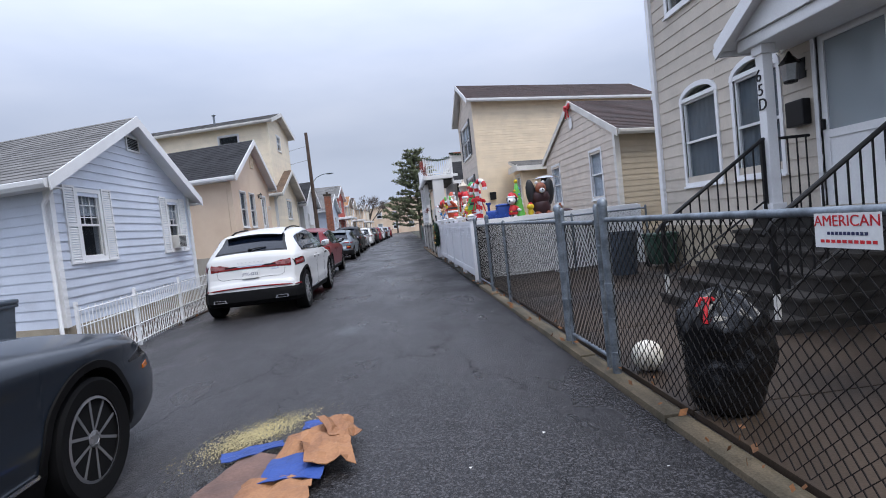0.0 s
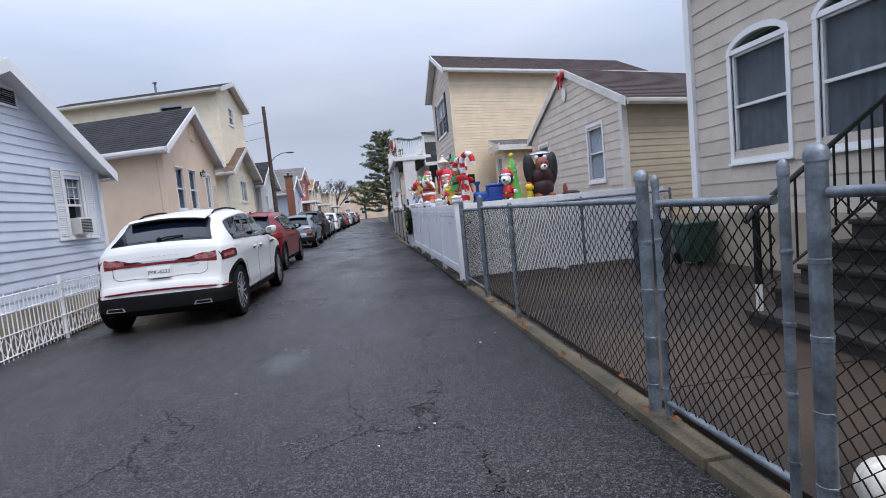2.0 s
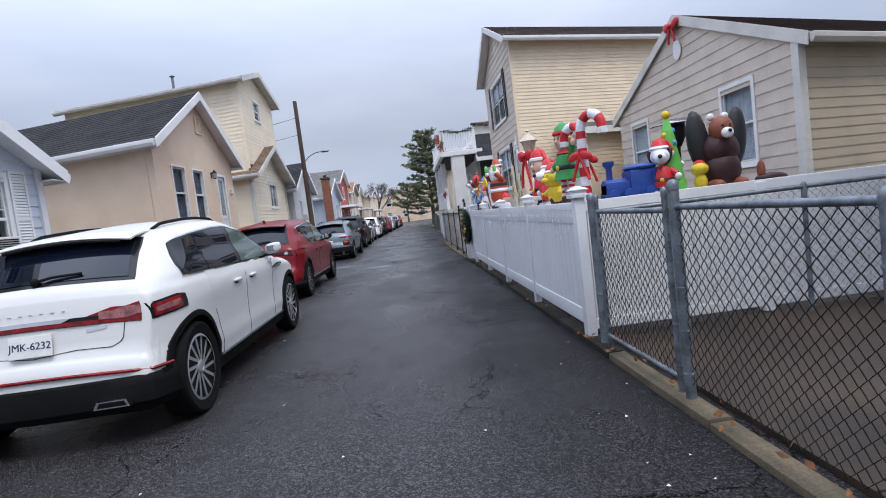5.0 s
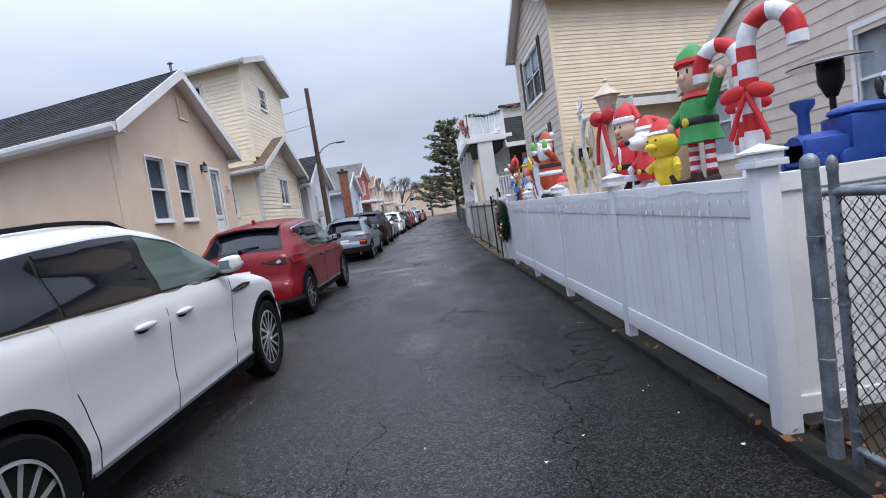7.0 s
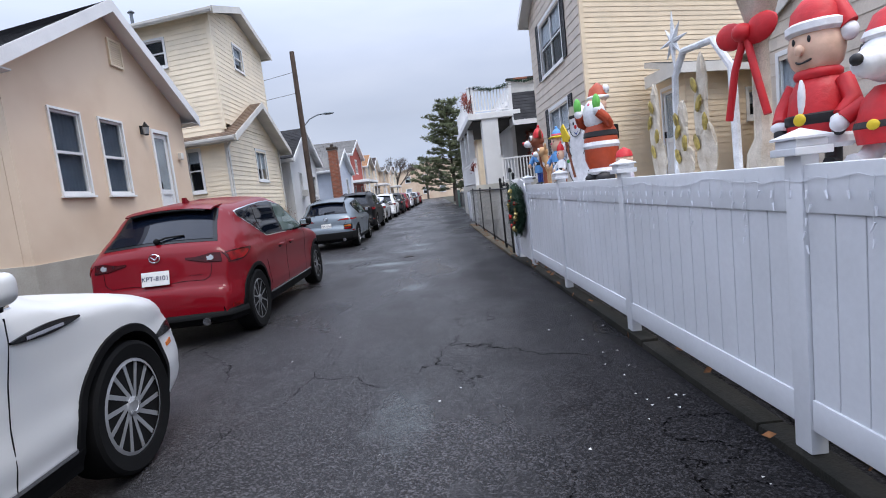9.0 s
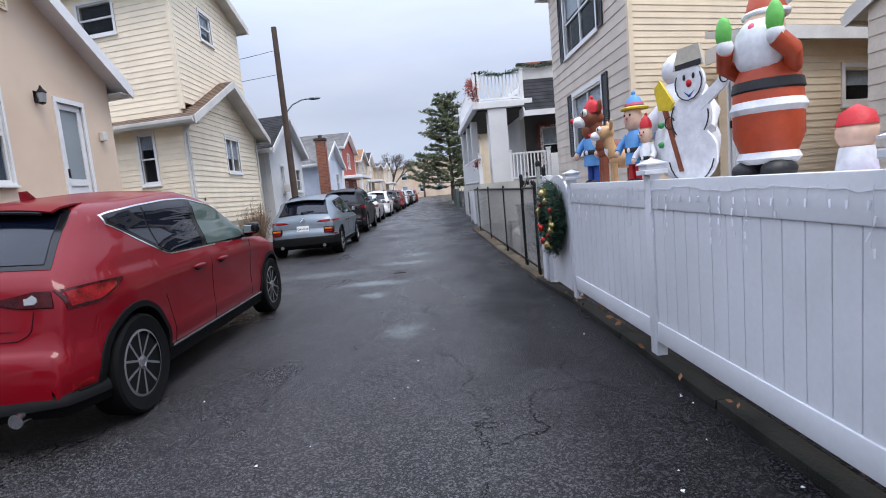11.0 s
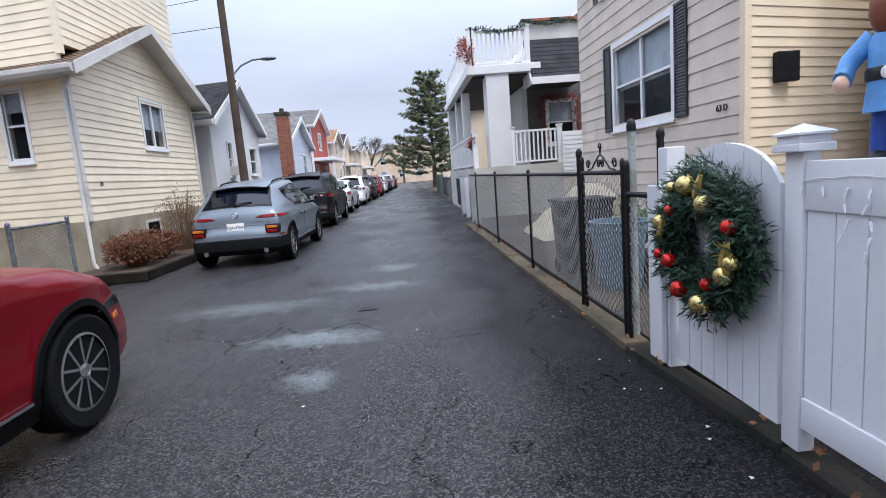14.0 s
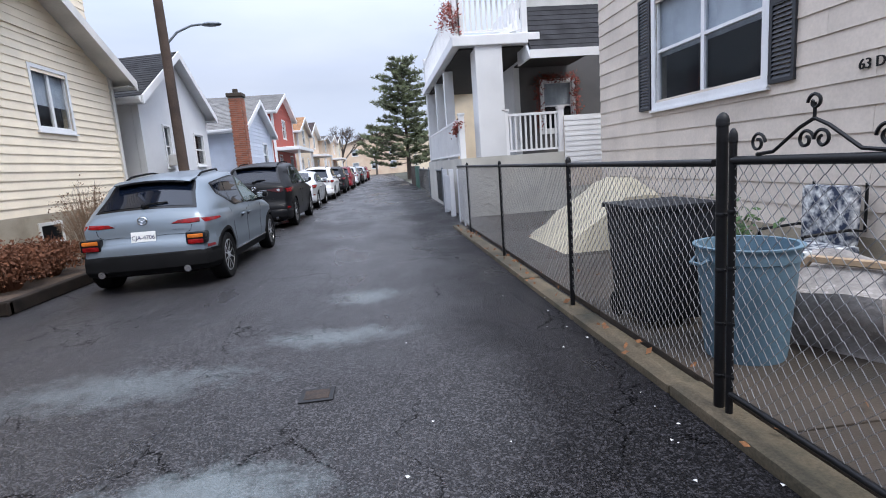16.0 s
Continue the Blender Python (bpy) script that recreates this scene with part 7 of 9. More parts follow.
def striped(f, pts, r, a, b, bands):
    """A bar in bands of two colours."""
    n = 10
    vs = pipe(f.bm, pts, r, n, f.c(a))
    ring = {v: i // n for i, v in enumerate(vs)}
    for face in {face for v in vs for face in v.link_faces}:
        face.material_index = f.c(a) if (min(ring[v] for v in face.verts) // bands) % 2 else f.c(b)
    for v in vs:
        v.co = f.m @ v.co


def santa_like(x, y, turn, s, coat="red", hat="red", boots="black", name="inflatable_figure", label=""):
    f = Figure(x, y, turn, s, slim=0.82)
    for sx in (-1, 1):
        f.limb(boots, [(0.11 * sx, -0.06, 0.03), (0.11 * sx, -0.02, 0.05), (0.1 * sx, 0, 0.2)], 0.06)
        f.limb(coat, [(0.19 * sx, 0, 0.56), (0.27 * sx, -0.03, 0.42), (0.24 * sx, -0.12, 0.32)], 0.065)
        f.ball("white", (0.24 * sx, -0.12, 0.31), (0.075, 0.075, 0.04))
        f.ball("black", (0.23 * sx, -0.14, 0.26), 0.05)
    f.turn("white", ((0.2, 0.14), (0.25, 0.17), (0.25, 0.21), (0.22, 0.23)))
    f.turn(coat, ((0.22, 0.22), (0.23, 0.32), (0.2, 0.5), (0.14, 0.6), (0.08, 0.64)))
    f.turn("black", ((0.228, 0.30), (0.24, 0.31), (0.24, 0.36), (0.225, 0.37)))
    f.ball("yellow", (0, -0.235, 0.335), (0.05, 0.015, 0.04))
    f.ball("white", (0, -0.2, 0.45), (0.03, 0.03, 0.14))
    f.ball("skin", (0, -0.01, 0.78), (0.2, 0.19, 0.19))
    f.ball("skin", (0, -0.21, 0.77), 0.035)
    for sx in (-1, 1):
        f.ball("black", (0.06 * sx, -0.185, 0.83), (0.014, 0.01, 0.022), n=8)
    f.limb("black", [(0.11 * math.sin(a), -0.19 * math.cos(a) - 0.005, 0.735 - 0.045 * math.cos(a * 1.6)) for a in [-0.9 + 0.18 * k for k in range(11)]], 0.007, 5)
    f.limb("red", [(0.13 * math.sin(a), -0.14 * math.cos(a), 0.62) for a in [-2.2 + 0.4 * k for k in range(12)]], 0.035, 8)
    f.turn("white", ((0.19, 0.87), (0.215, 0.89), (0.215, 0.93), (0.18, 0.95)))
    f.turn(hat, ((0.19, 0.93), (0.17, 1.02), (0.1, 1.09), (0.02, 1.12)))
    f.limb(hat, [(0, 0, 1.08), (0.14, 0.03, 1.02), (0.22, 0.03, 0.88)], 0.06)
    f.ball("white", (0.22, 0.03, 0.84), 0.06)
    return f.done(name, label, "decoration")


santa_like(1.78, 13.75, -70, 0.74, label="inflatable boy in a red suit and hat behind the fence")
# elf
f = Figure(1.74, 12.36, -70, 0.90, slim=0.84)
for sx in (-1, 1):
    striped(f, [(0.09 * sx, 0, 0.1 + 0.035 * k) for k in range(9)], 0.045, "white", "red", 1)
    f.limb("wine", [(0.1 * sx, 0.02, 0.05), (0.12 * sx, -0.1, 0.03), (0.15 * sx, -0.2, 0.05), (0.16 * sx, -0.23, 0.12)], lambda t: 0.055 - 0.035 * t)
    f.turn("wine", ((0.055, 0.02), (0.05, 0.12)), (0.09 * sx, 0, 0))
f.turn("green", ((0.2, 0.34), (0.17, 0.42), (0.15, 0.5), (0.15, 0.62), (0.09, 0.68)))
f.turn("black", ((0.158, 0.46), (0.165, 0.47), (0.165, 0.51), (0.155, 0.52)))
f.ball("yellow", (0, -0.16, 0.49), (0.04, 0.015, 0.035))
f.turn("red", ((0.1, 0.65), (0.13, 0.67), (0.1, 0.71)))
f.ball("skin", (0, 0, 0.83), (0.14, 0.14, 0.15))
f.ball("skin", (0, -0.14, 0.82), 0.025)
for sx in (-1, 1):
    f.ball("black", (0.05 * sx, -0.125, 0.86), (0.012, 0.01, 0.02), n=8)
    f.ball("skin", (0.16 * sx, 0, 0.84), (0.05, 0.02, 0.03))
f.turn("red", ((0.145, 0.9), (0.16, 0.92), (0.15, 0.95)))
f.turn("green", ((0.145, 0.94), (0.12, 1.0), (0.05, 1.05), (0.01, 1.07)))
f.limb("green", [(0.14, 0, 0.6), (0.24, -0.05, 0.68), (0.34, -0.1, 0.76)], 0.045)
f.limb("green", [(-0.14, 0, 0.6), (-0.22, -0.08, 0.5)], 0.045)
f.ball("skin", (0.36, -0.1, 0.78), 0.045)
f.ball("skin", (-0.23, -0.09, 0.48), 0.04)
f.done("inflatable_figure", "inflatable elf in green with striped stockings", "decoration")
# candy canes
for x, y, s, t in ((1.76, 11.8, 0.98, -52), (1.84, 12.0, 0.92, 128)):
    f = Figure(x, y, t, s)
    pts = [(0, 0, 0.05 * k) for k in range(16)] + [(0.13 - 0.13 * math.cos(a * math.pi / 8), 0, 0.78 + 0.16 * math.sin(a * math.pi / 8)) for a in range(9)] + [(0.26, 0, 0.72)]
    striped(f, pts, 0.052, "red", "white", 2)
    for sx in (-1, 1):
        f.ball("red", (0.075 * sx, -0.06, 0.52), (0.075, 0.022, 0.045), (0, 20 * sx, 0))
        f.limb("red", [(0, -0.06, 0.52), (0.05 * sx, -0.07, 0.4), (0.1 * sx, -0.07, 0.26)], 0.016)
    f.done("inflatable_candy_cane", "red and white striped inflatable candy cane", "decoration")
# yellow bird and white dog
f = Figure(1.74, 12.92, -70, 0.53)
f.ball("yellow", (0, 0, 0.3), (0.2, 0.18, 0.28))
f.ball("yellow", (0, -0.02, 0.68), (0.26, 0.24, 0.22))
f.ball("yellow", (0, -0.26, 0.64), (0.1, 0.08, 0.06))
for sx in (-1, 1):
    f.limb("yellow", [(0.08 * sx, 0, 0.12), (0.1 * sx, -0.05, 0.0), (0.12 * sx, -0.16, 0.02)], 0.05)
    f.limb("yellow", [(0.18 * sx, 0, 0.42), (0.3 * sx, -0.1, 0.3)], 0.06)
    f.ball("black", (0.08 * sx, -0.23, 0.74), 0.02, n=8)
f.turn("white", ((0.2, 0.8), (0.23, 0.83), (0.2, 0.87)))
f.turn("red", ((0.2, 0.86), (0.14, 1.0), (0.02, 1.06)))
f.limb("red", [(0, 0, 1.0), (0.16, 0.05, 0.9), (0.24, 0.05, 0.72)], 0.06)
f.done("inflatable_figure", "small yellow inflatable bird in a red cap", "decoration")


def dog(x, y, turn, s, z=ZS):
    f = Figure(x, y, turn, s, z)
    for sx in (-1, 1):
        f.limb("white", [(0.1 * sx, 0, 0.15), (0.12 * sx, -0.1, 0.05), (0.14 * sx, -0.2, 0.04)], 0.07)
        f.limb("red", [(0.16 * sx, 0, 0.45), (0.26 * sx, -0.08, 0.36)], 0.06)
        f.ball("white", (0.28 * sx, -0.1, 0.33), 0.06)
        f.ball("black", (0.16 * sx, 0.04, 0.72), (0.05, 0.06, 0.14), (0, 15 * sx, 0))
    f.turn("red", ((0.2, 0.16), (0.22, 0.26), (0.17, 0.46), (0.1, 0.54)))
    f.turn("black", ((0.215, 0.26), (0.225, 0.27), (0.215, 0.31)))
    f.ball("yellow", (0, -0.22, 0.285), (0.04, 0.015, 0.035))
    f.ball("white", (0, -0.02, 0.72), (0.17, 0.19, 0.17))
    f.ball("white", (0, -0.2, 0.68), (0.11, 0.16, 0.1))
    f.ball("black", (0, -0.37, 0.7), 0.04, n=8)
    f.turn("white", ((0.15, 0.84), (0.17, 0.86), (0.15, 0.9)))
    f.turn("red", ((0.15, 0.89), (0.1, 1.0), (0.02, 1.05)))
    f.limb("red", [(0, 0, 1.0), (0.12, 0.08, 0.95), (0.2, 0.1, 0.8)], 0.06)
    f.ball("white", (0.2, 0.1, 0.76), 0.055)
    f.done("inflatable_figure", "white inflatable dog in a red suit and cap", "decoration")


dog(1.8, 13.36, -70, 0.62)
dog(2.5, 11.64, -25, 0.56)
# blue train on the corner
f = Figure(2.15, 11.7, 0, 1.0)
for e in ((-0.24, 0.02, -0.1, 0.1, 0.05, 0.2), (0.0, 0.3, -0.12, 0.12, 0.04, 0.3)):
    box(f.bm, *e, f.m, f.c("blue"), 0.03)
f.turn("blue", ((0.08, 0), (0.09, 0.04), (0.09, 0.24), (0.07, 0.26)), (-0.24, 0, 0.14), (0, 90, 0))
f.turn("blue", ((0.03, 0), (0.03, 0.14), (0.06, 0.18), (0.06, 0.21)), (-0.17, 0, 0.2))
f.ball("blue", (0.15, 0, 0.32), (0.17, 0.14, 0.04))
for x in (-0.18, -0.02, 0.2):
    for y in (-0.12, 0.12):
        f.turn("blue", ((0.055, -0.015), (0.06, 0), (0.055, 0.015)), (x, y, 0.06), (90, 0, 0), 12)
f.done("inflatable_train", "blue inflatable steam train on the corner shelf", "decoration")
# green tree with ornaments, yellow bird, dark bear
f = Figure(2.66, 11.76, 0, 0.88)
f.turn("lime", ((0.15, 0.0), (0.17, 0.1), (0.13, 0.3), (0.14, 0.34), (0.09, 0.56), (0.1, 0.6), (0.04, 0.85), (0.01, 0.92)))
for k in range(14):
    a, z = k * 2.4, 0.1 + 0.05 * k
    r = 0.18 - 0.165 * z
    f.ball(("yellow", "sky", "white")[k % 3], (r * math.cos(a), r * math.sin(a), z), 0.035, n=8)
f.ball("yellow", (0, 0, 0.94), 0.05)
f.done("inflatable_tree", "green inflatable tree with coloured ornaments", "decoration")
f = Figure(2.92, 11.66, -20, 0.32)
f.ball("yellow", (0, 0, 0.3), (0.2, 0.18, 0.3))
f.ball("yellow", (0, -0.02, 0.7), (0.26, 0.24, 0.22))
f.ball("red", (0, 0.05, 0.88), (0.18, 0.18, 0.12))
f.done("inflatable_figure", "small yellow inflatable bird in a red cap", "decoration")
f = Figure(3.2, 11.74, 0, 0.78)
f.ball("wine", (0, 0, 0.25), (0.26, 0.2, 0.27))
f.ball("wine", (0, 0.02, 0.52), (0.27, 0.2, 0.25))
f.ball("brown", (0, -0.06, 0.78), (0.16, 0.14, 0.18))
f.ball("white", (0, -0.2, 0.72), (0.08, 0.06, 0.07))
f.ball("black", (0, -0.26, 0.74), 0.025, n=8)
for sx in (-1, 1):
    f.ball("black", (0.26 * sx, 0.06, 0.66), (0.15, 0.1, 0.42), (0, 6 * sx, 0))
    f.ball("white", (0.1 * sx, 0, 0.96), (0.05, 0.04, 0.05))
    f.ball("brown", (0.16 * sx, -0.12, 0.06), (0.1, 0.14, 0.07))
    f.ball("black", (0.05 * sx, -0.185, 0.82), 0.018, n=8)
f.done("inflatable_bear", "dark brown inflatable bear with a white muzzle", "decoration")
f = Figure(3.72, 11.72, 0, 0.35)
f.ball("wine", (0, 0, 0.15), (0.5, 0.2, 0.16))
f.ball("brown", (-0.3, 0, 0.4), (0.12, 0.12, 0.3))
f.done("inflatable_figure", "slack dark red inflatable lying on the shelf", "decoration")
# glitter santa and the small ones near it
f = Figure(1.68, 16.72, -62, 0.95, slim=0.82)
for sx in (-1, 1):
    f.ball("black", (0.1 * sx, -0.06, 0.06), (0.1, 0.15, 0.07))
    f.limb("orange", [(0.17 * sx, 0, 0.62), (0.23 * sx, -0.12, 0.68), (0.17 * sx, -0.2, 0.76)], 0.055)
    f.ball("white", (0.17 * sx, -0.2, 0.77), 0.055)
    f.ball("lime", (0.17 * sx, -0.21, 0.85), (0.055, 0.045, 0.09))
f.turn("white", ((0.17, 0.1), (0.2, 0.13), (0.17, 0.18)))
f.turn("orange", ((0.17, 0.15), (0.22, 0.26), (0.22, 0.4)))
f.turn("white", ((0.22, 0.38), (0.24, 0.41), (0.22, 0.45)))
f.turn("orange", ((0.22, 0.43), (0.21, 0.56), (0.14, 0.68)))
f.turn("black", ((0.215, 0.5), (0.225, 0.51), (0.215, 0.56)))
f.ball("white", (0, -0.09, 0.74), (0.17, 0.12, 0.17))
f.ball("skin", (0, -0.03, 0.84), (0.13, 0.13, 0.13))
f.ball("pink", (0, -0.16, 0.84), 0.03, n=8)
f.ball("white", (0, 0, 0.92), (0.15, 0.15, 0.04))
f.turn("orange", ((0.13, 0.93), (0.1, 1.02), (0.02, 1.08)))
f.ball("white", (0.1, 0.05, 1.0), 0.05)
f.done("light_up_figure", "glittering orange-red santa with white beard and green mittens", "decoration")
f = Figure(1.7, 16.15, -70, 0.4)
f.ball("skin", (0, 0, 0.5), 0.2)
f.turn("white", ((0.14, 0.0), (0.2, 0.1), (0.16, 0.35)))
f.turn("red", ((0.2, 0.58), (0.16, 0.72), (0.02, 0.8)))
f.turn("purple", ((0.25, -0.0), (0.25, 0.06)), (0.1, 0, 0))
f.done("light_up_figure", "small figure with a red cap on a lilac stand", "decoration")
# flat snowman board with broom and hat
f = Figure(1.66, 17.5, -70, 0.87)
out = [(0.24 * math.cos(a * math.tau / 20), 0.22 + 0.22 * math.sin(a * math.tau / 20)) for a in range(20)]
f.slab("white", out)
f.slab("white", [(0.19 * math.cos(a * math.tau / 20), 0.52 + 0.19 * math.sin(a * math.tau / 20)) for a in range(20)], -0.014, 0.01)
f.slab("white", [(0.14 * math.cos(a * math.tau / 20), 0.78 + 0.14 * math.sin(a * math.tau / 20)) for a in range(20)], -0.016, 0.008)
f.slab("white", [(0.1, 0.55), (0.36, 0.72), (0.33, 0.8), (0.1, 0.65)], -0.018, 0.006)
f.slab("lace", [(-0.16, 0.9), (0.14, 0.9), (0.1, 1.06), (-0.1, 1.06)], -0.018, 0.006)
f.slab("black", [(-0.13, 0.9), (0.12, 0.9), (0.12, 0.94), (-0.13, 0.94)], -0.022, 0.002)
f.slab("brown", [(-0.12, 0.1), (-0.08, 0.1), (-0.24, 0.62), (-0.28, 0.62)], -0.024, 0.0)
f.slab("yellow", [(-0.2, 0.6), (-0.16, 0.66), (-0.3, 0.86), (-0.36, 0.8), (-0.32, 0.62)], -0.024, 0.0)
for sx in (-1, 1):
    f.ball("black", (0.045 * sx, -0.018, 0.83), (0.014, 0.008, 0.024), n=8)
f.ball("red", (0, -0.02, 0.78), (0.028, 0.015, 0.028), n=8)
f.slab("blue", [(-0.05, 0.72), (0, 0.69), (0.05, 0.72), (0, 0.67)], -0.02, 0.0)
# drawn outlines on the board
for cx, cz, rr, a0, a1 in ((0.0, 0.22, 0.222, 3.3, 6.1), (0.0, 0.52, 0.18, 2.5, 3.9), (0.0, 0.52, 0.18, -0.7, 0.2), (0.0, 0.78, 0.13, 2.6, 6.8), (-0.2, 0.5, 0.05, 0.3, 5.2), (0.33, 0.76, 0.04, 0.0, 5.5)):
    f.limb("black", [(cx + rr * math.cos(a0 + (a1 - a0) * k / 10), -0.026, cz + rr * math.sin(a0 + (a1 - a0) * k / 10)) for k in range(11)], 0.005, 4)
f.done("snowman_board", "flat white snowman board with broom and top hat", "decoration")
# white plush snow beast
f = Figure(1.86, 18.0, -70, 1.0)
f.ball("white", (0, 0, 0.28), (0.28, 0.2, 0.28))
f.ball("white", (0, 0, 0.56), (0.22, 0.18, 0.26))
f.ball("white", (0, -0.03, 0.86), (0.14, 0.13, 0.13))
for sx in (-1, 1):
    f.limb("white", [(0.16 * sx, 0, 0.62), (0.28 * sx, -0.05, 0.5), (0.3 * sx, -0.12, 0.38)], 0.07)
for k in range(10):
    a = k * 0.9
    f.ball(("red", "sky", "green")[k % 3], (0.22 * math.cos(a), -0.2 * abs(math.sin(a)), 0.2 + 0.05 * k), 0.025, n=8)
f.done("light_up_figure", "fuzzy white snow beast with coloured bulbs", "decoration")


def deer(x, y, turn, s, coat, belly, hat):
    f = Figure(x, y, turn, s)
    f.ball(coat, (0, 0.1, 0.42), (0.13, 0.24, 0.15))
    f.limb(coat, [(0, -0.05, 0.48), (0, -0.12, 0.66), (0, -0.14, 0.8)], lambda t: 0.1 - 0.02 * t)
    f.ball(coat, (0, -0.18, 0.86), (0.12, 0.15, 0.12))
    f.ball(belly, (0, -0.32, 0.82), (0.08, 0.1, 0.07))
    f.ball("red", (0, -0.41, 0.84), 0.035, n=8)
    f.ball(belly, (0, -0.14, 0.6), (0.07, 0.06, 0.12))
    for sx in (-1, 1):
        f.ball("white", (0.08 * sx, -0.27, 0.92), (0.04, 0.03, 0.05))
        f.ball("black", (0.09 * sx, -0.295, 0.92), (0.02, 0.015, 0.03), n=8)
        f.ball(coat, (0.15 * sx, -0.1, 0.97), (0.05, 0.03, 0.1), (0, 30 * sx, 0))
        for y0 in (-0.06, 0.28):
            f.limb(coat, [(0.08 * sx, y0, 0.36), (0.09 * sx, y0, 0.18), (0.09 * sx, y0, 0.0)], 0.045)
    if hat:
        f.turn("red", ((0.1, 0.0), (0.07, 0.08), (0.01, 0.13)), (0.04, -0.14, 0.95), (10, 20, 0))
    f.done("light_up_figure", "small plush fawn-coloured deer figure" if coat == "tan" else "brown plush reindeer with a red nose", "decoration")


deer(1.66, 19.2, -100, 0.80, "brown", "white", True)
deer(1.62, 18.84, -100, 0.58, "tan", "white", False)


def doll(x, y, turn, s, coat, hat, legs, beard, label, brim="", head=1.0):
    f = Figure(x, y, turn, s, slim=0.74)
    for sx in (-1, 1):
        f.limb(legs, [(0.07 * sx, 0, 0.05), (0.07 * sx, 0, 0.3)], 0.06)
        f.ball("black", (0.07 * sx, -0.05, 0.04), (0.06, 0.1, 0.045))
        f.limb(coat, [(0.14 * sx, 0, 0.6), (0.24 * sx, -0.06, 0.5), (0.24 * sx, -0.14, 0.42)], 0.055)
        f.ball("skin", (0.24 * sx, -0.16, 0.4), 0.045)
    f.turn(coat, ((0.17, 0.26), (0.15, 0.4), (0.15, 0.58), (0.08, 0.68)))
    f.turn("black", ((0.155, 0.4), (0.163, 0.41), (0.163, 0.45), (0.155, 0.46)))
    f.ball("white", (0, -0.16, 0.43), (0.035, 0.012, 0.03), n=8)
    rise = 0.15 * (head - 1)
    f.ball("skin", (0, -0.02, 0.8 + rise), (0.14 * head, 0.13 * head, 0.15 * head))
    f.ball("pink", (0, -0.02 - 0.14 * head, 0.8 + rise), 0.022, n=8)
    for sx in (-1, 1):
        f.ball("black", (0.05 * sx * head, -0.02 - 0.12 * head, 0.84 + rise), 0.015 * head, n=8)
    if beard:
        f.ball("brown", (0, -0.06, 0.72), (0.14, 0.12, 0.14))
    if brim:
        f.turn(brim, ((0.2 * head, 0.89), (0.21 * head, 0.91), (0.14 * head, 0.93)), (0, 0.03, 2 * rise))
        f.turn("pink", ((0.142 * head, 0.94), (0.136 * head, 0.97)), (0, 0.03, 2 * rise))
    up = 1.0 if brim else 1.15
    f.turn(hat, ((0.13 * head, 0.91), (0.12 * head, 0.91 + 0.07 * up), (0.08 * head, 0.91 + 0.13 * up), (0.02, 0.91 + 0.17 * up)), (0, 0.03 if brim else 0, 2 * rise))
    f.ball(hat, (0, 0.02, 0.91 + 0.18 * up + 2 * rise), 0.035, n=8)
    f.done("light_up_figure", label, "decoration")


doll(1.64, 19.62, -62, 0.84, "sky", "red", "blue", True, "bearded doll in a blue coat and red hat")
doll(1.64, 18.46, -62, 0.70, "sky", "sky", "red", False, "round-faced doll in a light blue coat and yellow-brimmed hat", "yellow", 1.1)
doll(1.6, 18.12, -62, 0.5, "white", "red", "white", False, "small pale doll in a red cap", "", 1.0)
# star-topped wire trees and glitter silhouettes
GOLD = shader("gold_tinsel", (0.5, 0.38, 0.10), 0.5, 0.3, 0.3, 20, 120, 0.4)
SILVER = shader("pale_glitter_mesh", (0.62, 0.56, 0.47), 0.65, 0.1, 0.2, 9, 150, 0.6, 0.006, (0.44, 0.37, 0.28))
GAUZE = shader("white_gauze", (0.72, 0.73, 0.75), 0.8, 0, 0.12, 12, 120, 0.5, 0.006)
bm = bmesh.new()
turned(bm, ((0.1, 0), (0.09, 0.12), (0.05, 0.2), (0.04, 0.72), (0.06, 0.75), (0.04, 0.78), (0.06, 0.8), (0.11, 0.98), (0.14, 0.99), (0.13, 1.01), (0.05, 1.07), (0.02, 1.12), (0.03, 1.14), (0.005, 1.17)), 8, Matrix.Translation((1.76, 14.15, ZS)))
palm = alone("glitter_lamp_post", bm, SILVER, "pale glittering lamp post shape with a lantern top", "decoration", "fence decorations", smooth=True)
f = Figure(1.68, 14.15, -70, 1.0, ZS + 0.68)
for sx in (-1, 1):
    f.ball("red", (0.09 * sx, 0, 0.1), (0.1, 0.03, 0.075), (0, -18 * sx, 0))
    f.limb("red", [(0, 0, 0.1), (0.06 * sx, -0.02, -0.1), (0.12 * sx, -0.01, -0.36)], lambda t: 0.02)
f.ball("red", (0, -0.03, 0.1), 0.05)
f.done("bow", "large red ribbon bow tied to the column", "bow")
for y, h in ((15.5, 0.75), (15.05, 0.55), (14.75, 0.8)):
    bm = bmesh.new()
    # a draped upright sheet: broad foot, narrow waist, rounded head
    for w, z0, z1, dy in ((0.12, 0.0, 0.42, 0.0), (0.08, 0.22, 0.8, 0.05), (0.05, 0.55, 1.0, 0.02)):
        ball(bm, (1.75, y + dy, ZS + h * (z0 + z1) / 2), (0.03, w, h * (z1 - z0) * 0.56), None, 0, 14, 0.25)
    for k in range(4):
        ball(bm, (1.71, y + 0.07 * math.sin(k * 2.1 + y), ZS + h * (0.3 + 0.16 * k)), (0.01, 0.035, 0.06), pose(0, 0, 0, 30 * (k % 3 - 1), 0, 0), 1, 8, 0.3)
    alone("glitter_silhouette", bm, [SILVER, GOLD], "glittering wire figure with gold leaves", "decoration", "fence decorations")
bm = bmesh.new()
